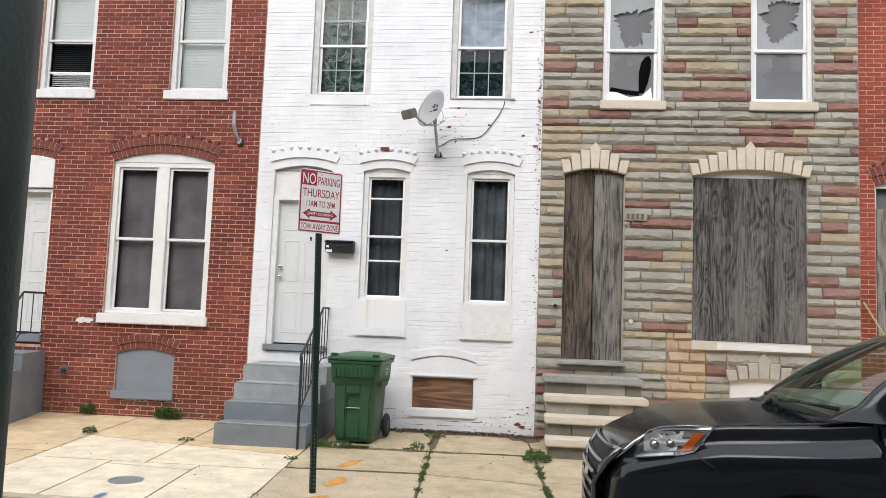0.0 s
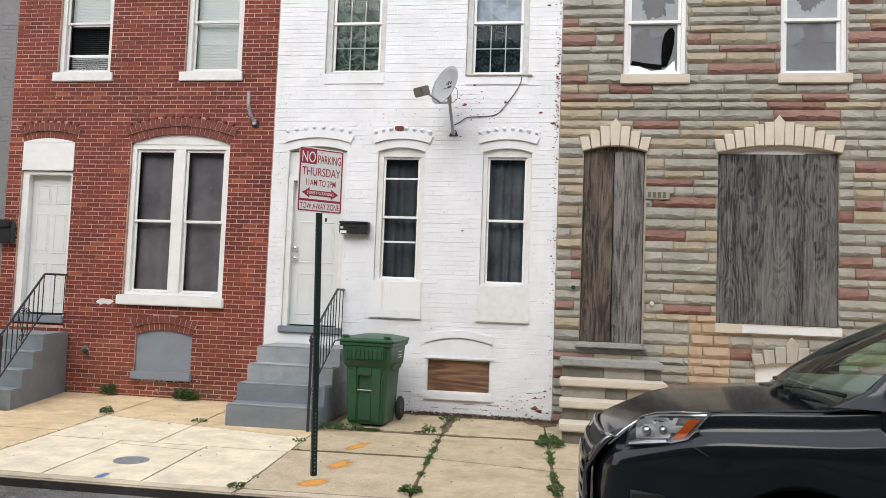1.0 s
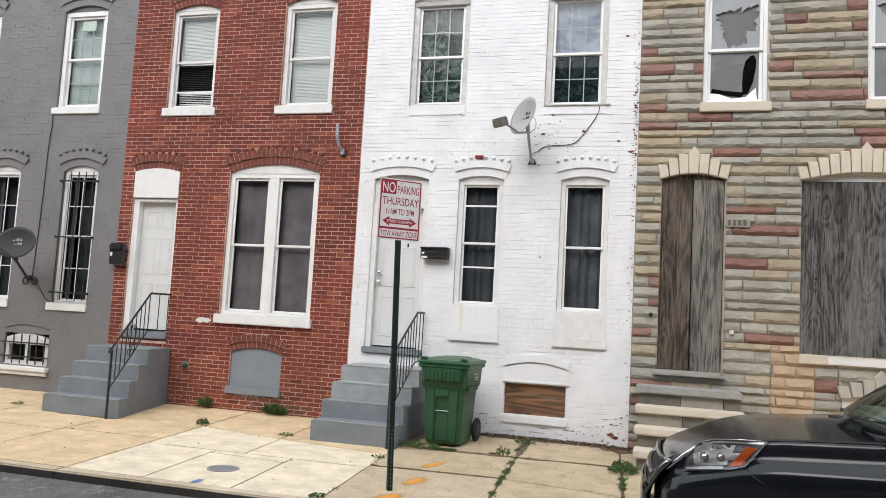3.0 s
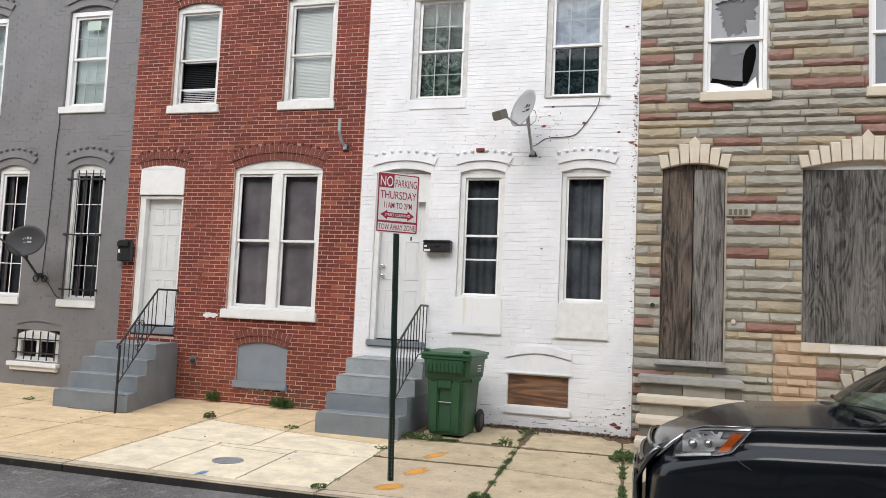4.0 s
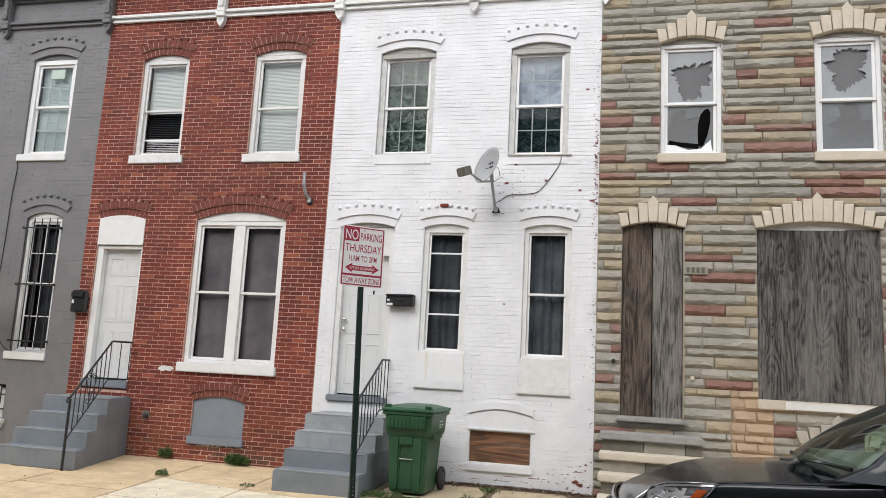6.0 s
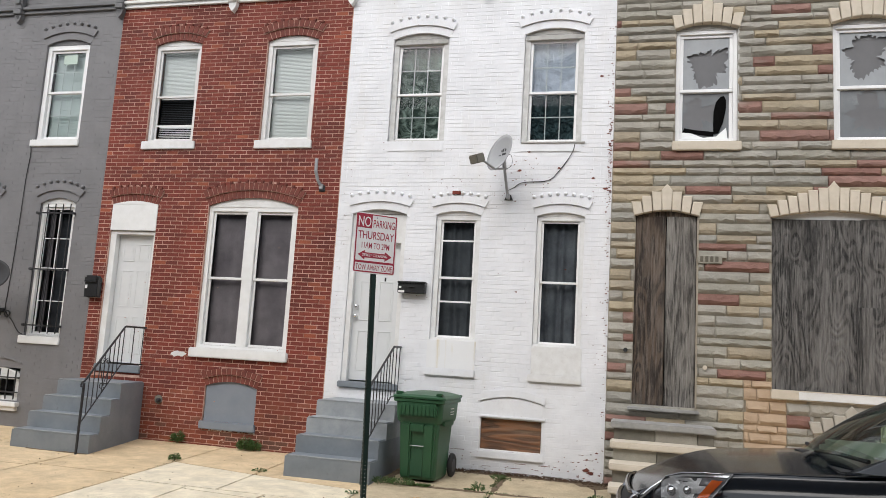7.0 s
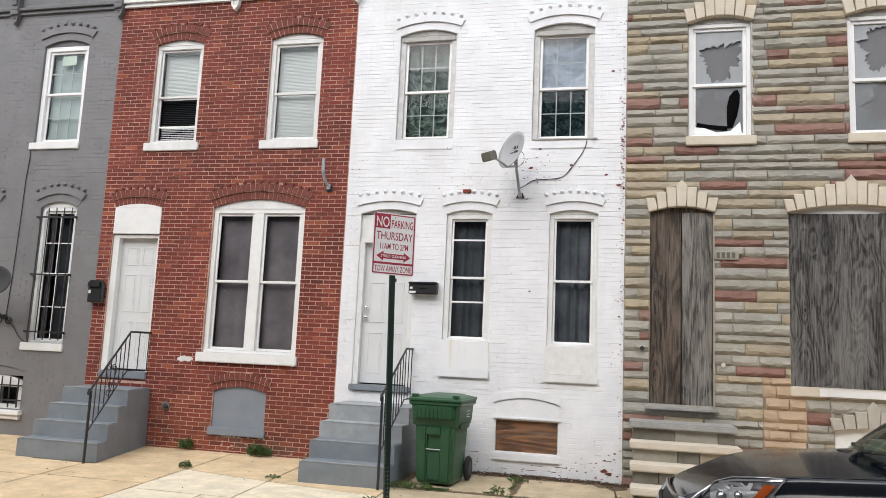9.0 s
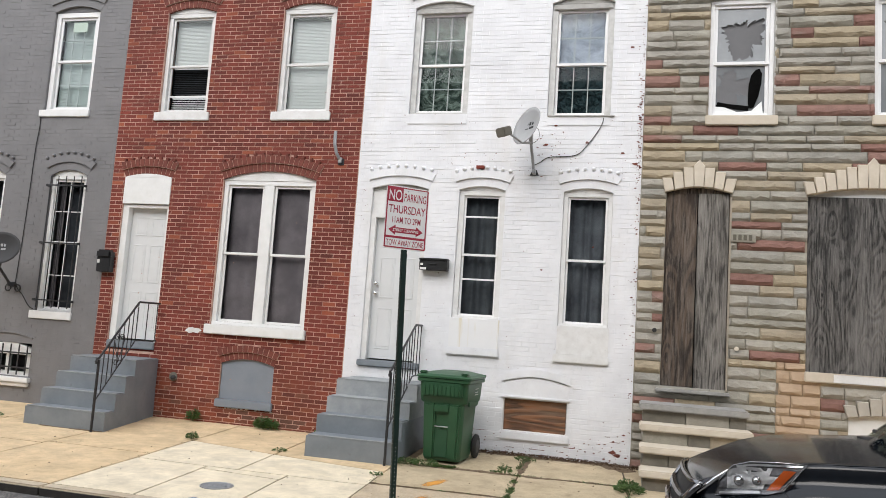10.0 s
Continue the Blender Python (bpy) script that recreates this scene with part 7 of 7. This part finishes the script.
def at_x(x):
    """Half width, top and shoulder at x, along a smooth curve through the stations."""
    x = min(max(x, BODY[0][0]), BODY[-1][0])
    for i in range(len(BODY) - 1):
        p, q = BODY[i], BODY[i + 1]
        if p[0] <= x <= q[0]:
            h = q[0] - p[0]
            t = (x - p[0]) / h
            o, r = BODY[max(i - 1, 0)], BODY[min(i + 2, len(BODY) - 1)]
            out = []
            for c in (1, 2, 3):
                m0 = (q[c] - o[c]) / (q[0] - o[0]) * h
                m1 = (r[c] - p[c]) / (r[0] - p[0]) * h
                out.append((2 * t ** 3 - 3 * t * t + 1) * p[c] + (t ** 3 - 2 * t * t + t) * m0 + (3 * t * t - 2 * t ** 3) * q[c] + (t ** 3 - t * t) * m1)
            return out


def under(x):
    z = RZ + 0.3
    for wx in WHEELS:
        d = abs(x - wx)
        if d < 0.47:
            z = max(z, RZ + 0.4 + math.sqrt(0.47 ** 2 - d * d))
    return z


def section(x):
    w, t, s = at_x(x)
    b = under(x)
    return [(0.0, t), (0.4 * w, t - 0.003), (0.66 * w, t - 0.012), (0.78 * w, t - 0.016), (0.845 * w, t - 0.018)] + [(w * u, t - 0.03 - d * (s - t + 0.26) / 0.235) for u, d in ((0.86, 0.012), (0.878, 0.055), (0.886, 0.09), (0.915, 0.113), (0.965, 0.139), (0.992, 0.163), (1.0, 0.205))] + [(w, max(s - 0.36, b + 0.05)), (0.985 * w, b + 0.03), (0.96 * w, b), (0.8 * w, b)]


def side_y(x, z):
    """The near flank at height z."""
    pts = section(x)
    for (u0, z0), (u1, z1) in zip(pts[4:], pts[5:]):
        if z1 <= z <= z0:
            return CY - (u0 + (u1 - u0) * (z0 - z) / max(z0 - z1, 1e-6))
    return CY - pts[5][0]


car = thing("parked_car", "black sport utility car parked at the kerb", "car", (0.09, 0.0, 0.0))
bm, prev = bmesh.new(), None
xs = sorted({*[p[0] for p in BODY], *[0.56 + 0.05 * k for k in range(95)], *[w + s for w in WHEELS for s in (-0.469, -0.45, 0.45, 0.469)]})
for x in xs:
    if x > 5.3:
        continue
    half = section(x)
    ring = [bm.verts.new((x, CY - u, z)) for u, z in reversed(half)] + [bm.verts.new((x, CY + u, z)) for u, z in half[1:]]
    if prev:
        for a in range(len(ring) - 1):
            bm.faces.new((prev[a], prev[a + 1], ring[a + 1], ring[a]))
    else:
        bm.faces.new(ring[::-1])
    prev = ring
bm.faces.new(prev)
body = part("body", bm, M_CAR, car, "glossy black bodywork", True)
part("underbody", boxed(0.75, 5.2, CY - 0.7, CY + 0.7, RZ + 0.28, RZ + 0.75), M_RUBBER, car, "dark underbody")
bump = bmesh.new()
prevr = None
for x in [0.52, 0.53, 0.58, 0.66, 0.8, 1.0, 1.05]:
    w = {0.52: 0.35, 0.53: 0.45, 0.58: 0.56, 0.66: 0.63, 0.8: 0.70, 1.0: 0.78, 1.05: 0.79}[x]
    ring = [bump.verts.new((x, CY - w, z)) for z in (RZ + 0.22, RZ + 0.3, RZ + 0.5, RZ + 0.62)] + [bump.verts.new((x, CY + w, z)) for z in (RZ + 0.62, RZ + 0.5, RZ + 0.3, RZ + 0.22)]
    if prevr:
        for a in range(8):
            b = (a + 1) % 8
            bump.faces.new((prevr[a], prevr[b], ring[b], ring[a]))
    else:
        bump.faces.new(ring[::-1])
    prevr = ring
bump.faces.new(prevr)
part("bumper", bump, M_CAR, car, "black front bumper")
# grille
FRONT = [(0.0, 0.505), (0.2, 0.51), (0.35, 0.52), (0.45, 0.54), (0.53, 0.585), (0.6, 0.66), (0.66, 0.76), (0.7, 0.85)]


def front_x(u, z):
    """The nose of the car: how far back it lies at u from its middle and at height z."""
    u = min(abs(u), 0.699)
    for (a, p), (b, q) in zip(FRONT, FRONT[1:]):
        if a <= u <= b:
            return p + (q - p) * (u - a) / (b - a) + max(0.0, z - 0.7) * 0.42


SPINDLE = [(0.89, 0.50), (0.83, 0.46), (0.75, 0.39), (0.64, 0.33), (0.52, 0.30), (0.42, 0.32), (0.3, 0.38), (0.16, 0.44)]


def spindle(z):
    for (a, p), (b, q) in zip(SPINDLE, SPINDLE[1:]):
        if b <= z <= a:
            return p + (q - p) * (a - z) / (a - b)
    return SPINDLE[-1][1]


bm = bmesh.new()
rows = [[bm.verts.new((front_x(s * spindle(z), z) - 0.004, CY + s * spindle(z), z)) for s in (k / 8 - 1 for k in range(17))] for z in (0.16 + 0.73 * j / 12 for j in range(13))]
for p, q in zip(rows, rows[1:]):
    for k in range(16):
        bm.faces.new((p[k + 1], p[k], q[k], q[k + 1]))
gr = part("grille", bm, M_RUBBER, car, "dark grille recess")
for k in range(8):
    z = 0.2 + 0.084 * k
    w = spindle(z) - 0.02
    part("grille_bar", tube(bmesh.new(), [(front_x(w * t, z) - 0.02, CY + w * t, z) for t in (j / 6 - 1 for j in range(13))], 0.021, 6), M_DARKCHROME, gr, "dark chrome grille bar")
for s in (-1, 1):
    pts = [(front_x(u, z) - 0.012, CY + s * u, z) for z, u in SPINDLE]
    part("grille_surround", tube(bmesh.new(), pts, [0.02, 0.024, 0.026, 0.026, 0.026, 0.026, 0.026, 0.024], 8), M_DARKCHROME, gr, "dark chrome grille surround", True)
part("grille_surround", tube(bmesh.new(), [(front_x(u, 0.89) - 0.008, CY + u, 0.89) for u in (k / 8 - 0.5 for k in range(9))], 0.016, 8), M_DARKCHROME, gr, "dark chrome grille surround", True)
part("badge", lathe(bmesh.new(), [(0.07, 0), (0.075, 0.01), (0.06, 0.016)], pose(0.49, CY, 0.68, 0, -90, 0), 20), M_CHROME, gr, "plain round chrome badge")
part("number_plate", boxed(0.46, 0.48, CY - 0.16, CY + 0.16, 0.22, 0.38, 0.006), M_SIGNWHITE, car, "plain white plate")


LAMPUP = 0.0        # the lamp sits this much higher than its outline below


def skin(bm, rows, out):
    """A patch laid on the near flank; rows of (x, z)."""
    g = [[bm.verts.new((x - out * 0.35, side_y(x, z + LAMPUP) - out, z + LAMPUP)) for x, z in r] for r in rows]
    for a, b in zip(g, g[1:]):
        for k in range(len(a) - 1):
            bm.faces.new((a[k], b[k], b[k + 1], a[k + 1]))
    return bm


def grid_between(top, low, n=8, m=5):
    def along(line, t):
        k = t * (len(line) - 1)
        i = min(int(k), len(line) - 2)
        f = k - i
        return line[i][0] + (line[i + 1][0] - line[i][0]) * f, line[i][1] + (line[i + 1][1] - line[i][1]) * f
    rows = []
    for j in range(m + 1):
        v = j / m
        rows.append([tuple(p + (q - p) * v for p, q in zip(along(top, i / n), along(low, i / n))) for i in range(n + 1)])
    return rows


top = [(0.74, 0.93), (0.81, 1.03), (0.9, 1.065), (1.03, 1.082), (1.19, 1.093)]
low = [(0.72, 0.845), (0.8, 0.864), (0.9, 0.89), (0.985, 0.908), (1.06, 0.935)]
lamp = part("headlamp", skin(bmesh.new(), grid_between(top, low), 0.004), plain_mat("lamp_inside", (0.08, 0.08, 0.085), (0.42, 0.42, 0.43), 0.22, 14, 0.3, 0.7), car, "dark headlamp housing")
M_BRIGHT = plain_mat("bright_reflector", (0.62, 0.63, 0.64), (0.86, 0.87, 0.88), 0.3, 25, 0.5, 0.8, dirt=(0.2, 0.2, 0.21))
for x, z, r in ((0.845, 0.95, 0.026), (0.935, 0.967, 0.022)):
    m = pose(x, side_y(x, z) - 0.014, z, 90, 0, -35)
    part("projector", lathe(bmesh.new(), [(r * 1.2, -0.02), (r * 1.25, 0.006), (r * 1.05, 0.01), (r * 0.95, 0.004), (r * 0.75, 0.014), (r * 0.4, 0.022), (0.004, 0.025)], m, 20), M_CHROME, lamp, "round projector lens", True)
for u, v, lo in (((0.795, 0.995), (0.812, 1.0), ((0.79, 0.9), (0.803, 0.903))), ((0.812, 0.985), (0.885, 0.998), ((0.81, 0.915), (0.88, 0.925))), ((0.895, 1.015), (0.912, 1.018), ((0.892, 0.912), (0.905, 0.914))), ((0.912, 0.995), (1.055, 1.005), ((0.91, 0.945), (1.005, 0.958)))):
    part("reflector", skin(bmesh.new(), grid_between([u, v], list(lo), 5, 5), 0.012), M_BRIGHT, lamp, "chrome lamp reflector")
part("reflector_bowl", skin(bmesh.new(), grid_between([(0.785, 1.0), (0.86, 1.03), (1.02, 1.045)], [(0.785, 0.895), (0.88, 0.91), (0.965, 0.925)], 8, 5), 0.008), plain_mat("lamp_bowl", (0.5, 0.5, 0.51), (0.85, 0.86, 0.87), 0.3, 18, 0.5, 0.5), lamp, "bright reflector bowl behind the lenses")
part("reflector_strip", skin(bmesh.new(), grid_between([(0.83, 1.032), (0.92, 1.058), (1.05, 1.072), (1.175, 1.084)], [(0.84, 1.022), (0.92, 1.046), (1.05, 1.06), (1.165, 1.072)]), 0.012), M_BRIGHT, lamp, "bright strip along the lamp")
part("reflector_strip", skin(bmesh.new(), grid_between([(0.745, 0.868), (0.85, 0.895), (0.95, 0.915)], [(0.745, 0.856), (0.85, 0.881), (0.95, 0.901)]), 0.012), M_BRIGHT, lamp, "bright strip along the lamp")
part("indicator", skin(bmesh.new(), grid_between([(1.075, 1.045), (1.135, 1.048)], [(0.985, 0.925), (1.045, 0.938)], 5, 4), 0.014), M_AMBER, lamp, "amber indicator lens")
rim_pts = [(x, side_y(x, z + LAMPUP) - 0.012, z + LAMPUP) for x, z in top + low[::-1] + top[:1]]
part("lamp_rim", tube(bmesh.new(), rim_pts, 0.0035, 6), M_DARKCHROME, lamp, "thin dark chrome lamp surround")
strip_pts = [(x, side_y(x, z) - 0.004, z) for x, z in ((0.6, 0.8), (0.66, 0.87), (0.72, 0.93), (0.79, 1.0))]
part("nose_strip", tube(bmesh.new(), strip_pts, [0.012, 0.016, 0.016, 0.006], 8), M_CHROME, car, "chrome strip at the nose", True)
part("lamp_cover", skin(bmesh.new(), grid_between(top, low), 0.03), M_LAMPCOVER, lamp, "clear lamp cover").visible_shadow = False
part("bumper_seam", tube(bmesh.new(), [(1.07, side_y(1.07, 0.93) - 0.001, 0.93), (1.09, side_y(1.09, 0.9) - 0.001, 0.9), (1.16, side_y(1.16, 0.86) - 0.001, 0.86)], 0.003, 5), M_RUBBER, car)
hood_gap = [(x, CY - 0.845 * at_x(x)[0], at_x(x)[1] - 0.018) for x in (0.88, 1.0, 1.2, 1.4, 1.6, 1.8, 2.0)]
part("hood_gap", tube(bmesh.new(), hood_gap, 0.004, 5), M_RUBBER, car)
part("fog_lamp", boxed(0.78, 0.92, CY - 0.73, CY - 0.68, 0.32, 0.4, 0.015), M_METAL, car, "fog lamp in the bumper")

# cabin
N = 13
SPAN = [k / (N - 1) * 2 - 1 for k in range(N)]
base = [(1.74 + 0.27 * abs(q) ** 2.2, CY + 0.75 * q, 1.215 - 0.035 * q) for q in SPAN]
head = [(2.54 + 0.14 * abs(q) ** 2.2, CY + 0.62 * q, 1.69 - 0.06 * q * q - 0.025 * q) for q in SPAN]
bm = bmesh.new()
rows = []
for j in range(9):
    t = j / 8
    rows.append([bm.verts.new((a[0] + (b[0] - a[0]) * t - 0.05 * math.sin(math.pi * t), a[1] + (b[1] - a[1]) * t, a[2] + (b[2] - a[2]) * t + 0.02 * math.sin(math.pi * t))) for a, b in zip(base, head)])
for p, q in zip(rows, rows[1:]):
    for k in range(N - 1):
        bm.faces.new((q[k], q[k + 1], p[k + 1], p[k]))
part("windscreen", bm, M_CARGLASS, car, "green-tinted windscreen", True).visible_shadow = False
bm = bmesh.new()
rows = []
for x, up in ((None, 0), (3.1, 0.03), (3.8, 0.035), (4.6, 0.02), (4.95, -0.03)):
    line = []
    for k in range(N):
        hx, hy, hz = head[k]
        line.append(bm.verts.new((hx if x is None else x + 0.1 * (abs(k / (N - 1) * 2 - 1)) ** 2 * 0, hy, hz + up)))
    rows.append(line)
for p, q in zip(rows, rows[1:]):
    for k in range(N - 1):
        bm.faces.new((q[k], q[k + 1], p[k + 1], p[k]))
part("roof", bm, M_CAR, car, "glossy black roof", True)
for s, k in ((-1, 0), (1, N - 1)):
    bm, rows = bmesh.new(), []
    for j in range(-1, 9):
        t = max(j, 0) / 8
        p = Vector(base[k]).lerp(Vector(head[k]), t) + Vector((-0.05 * math.sin(math.pi * t), 0, 0.02 * math.sin(math.pi * t)))
        drop, wide = (0.09 if j < 0 else 0.0), 0.2 - 0.11 * t
        rows.append([bm.verts.new(p + Vector((dx * wide - 0.01 - 2.4 * drop * (dx < 0.5), s * (dy + 0.4 * drop), dz - drop))) for dx, dy, dz in ((0.0, -0.02, -0.01), (0.0, 0.006, 0.012), (0.3, 0.026, 0.018), (0.75, 0.036, 0.008), (1.0, 0.03, -0.02), (1.0, -0.03, -0.03))])
    for p, q in zip(rows, rows[1:]):
        for i in range(5):
            bm.faces.new((p[i], p[i + 1], q[i + 1], q[i]) if s < 0 else (q[i], q[i + 1], p[i + 1], p[i]))
    part("pillar", bm, M_CAR, car, "black windscreen pillar", True)
    yb, yt = base[k][1] + s * 0.1, head[k][1]
    bm = bmesh.new()
    vs = [bm.verts.new(p) for p in ((2.2, yb, 1.23), (4.9, yb, 1.25), (4.75, yt, 1.64), (2.8, yt, 1.63))]
    bm.faces.new(vs)
    part("side_glass", bm, M_SIDEGLASS, car, "tinted side glass").visible_shadow = False
    for x0, x1 in ((3.35, 3.3), (4.25, 4.2)):
        part("pillar", tube(bmesh.new(), [(x0, yb, 1.24), (x1, yt, 1.66)], 0.035, 8), M_RUBBER, car, "dark door pillar")
    part("roof_edge", tube(bmesh.new(), [head[k], (3.8, yt, 1.675), (4.9, yt, 1.62)], 0.028, 8), M_CAR, car)
part("tailgate", boxed(4.88, 5.0, CY - 0.7, CY + 0.7, 1.2, 1.66, 0.03), M_CAR, car)
part("scuttle", boxed(1.78, 2.12, CY - 0.66, CY + 0.62, 1.1, 1.16, 0.01), M_RUBBER, car, "dark scuttle under the windscreen")
dash = part("dashboard", boxed(1.95, 2.6, CY - 0.62, CY + 0.62, 1.0, 1.25, 0.04), M_SEAT, car, "tan dashboard")
wheel_pts = [(2.85 + 0.05 * math.sin(a), CY - 0.35 + 0.18 * math.cos(a), 1.2 + 0.17 * math.sin(a)) for a in (2 * math.pi * k / 20 for k in range(21))]
part("steering_wheel", tube(bmesh.new(), wheel_pts, 0.016, 6), M_RUBBER, dash)
for s in (-0.36, 0.36):
    st = part("seat", boxed(3.25, 3.45, CY + s - 0.24, CY + s + 0.24, 0.6, 1.3, 0.06), M_SEAT, car, "tan leather seat")
    part("headrest", boxed(3.3, 3.42, CY + s - 0.13, CY + s + 0.13, 1.34, 1.52, 0.04), M_SEAT, st)
for y0, y1, x0, x1 in ((CY - 0.62, CY - 0.05, 1.95, 1.77), (CY + 0.05, CY + 0.42, 1.8, 1.83)):
    w = part("wiper", tube(bmesh.new(), [(x0, y0, 1.225), ((x0 + x1) / 2 - 0.02, (y0 + y1) / 2, 1.235), (x1 + 0.02, y1, 1.215)], 0.014, 6), M_RUBBER, car, "black wiper blade")
for s in (-1, 1):
    mir = part("door_mirror", boxed(2.32, 2.48, CY + s * 1.08 - 0.11, CY + s * 1.08 + 0.11, 1.2, 1.36, 0.04), M_CAR, car, "black door mirror")
    part("mirror_glass", boxed(2.481, 2.484, CY + s * 1.08 - 0.09, CY + s * 1.08 + 0.09, 1.22, 1.34), M_CHROME, mir)
    part("mirror_stalk", boxed(2.34, 2.42, CY + s * 0.92 - 0.08, CY + s * 0.92 + 0.08, 1.2, 1.25, 0.015), M_RUBBER, mir)
    for wx in WHEELS:
        m = pose(wx, CY + s * 0.79, RZ + 0.385, 90 * s, 0, 0)
        wh = part("wheel", lathe(bmesh.new(), [(0.25, -0.12), (0.35, -0.12), (0.38, -0.09), (0.385, 0.0), (0.38, 0.09), (0.35, 0.12), (0.25, 0.12)], m, 32), M_RUBBER, car, "black tyre", True)
        part("rim", lathe(bmesh.new(), [(0.25, -0.08), (0.25, -0.1), (0.2, -0.06), (0.06, -0.07), (0.05, -0.09)], m, 24), M_METAL, wh, "gray alloy rim")
    part("wheel_arch_lip", tube(bmesh.new(), [(WHEELS[0] + 0.475 * math.cos(a), CY + s * (abs(CY - side_y(WHEELS[0] + 0.475 * math.cos(a), 0.6)) - 0.02), RZ + 0.4 + 0.475 * math.sin(a)) for a in (math.pi * k / 14 for k in range(15))], 0.016, 6), M_CAR, car)
    part("door_seam", tube(bmesh.new(), [(2.12, CY + s * 0.90, 1.1), (2.1, CY + s * 0.933, 0.95), (2.08, CY + s * 0.93, 0.5)], 0.004, 5), M_RUBBER, car)

# ---- single bricks and stones ----
made = {}
for wall, bricks, mat, ch in LATER:
    for x, w, z, h in bricks:
        key = (wall.name, round(w, 3), round(h, 3))
        if key not in made:
            bm = bmesh.new()
            add_block(bm, 0, w, 0, h, 0.0, 0.013, ch)
            made[key] = finish(bm, "brick", mat)
        ob = new("brick", made[key])
        ob.parent = wall
        ob.location = (x, Y + random.uniform(-0.0022, 0.0022), z)
rnd = random.Random(12)
for x, w, z, h in STONE_SINGLE:
    bm = bmesh.new()
    add_stone(bm, x, w, z, h, rnd)
    part("stone", bm, M_STONE1, wall_s)
for x, w, z, h in beige:
    bm = bmesh.new()
    add_stone(bm, x, w, z, h, rnd)
    part("stone", bm, M_BEIGE, wall_s, "bare beige stone")
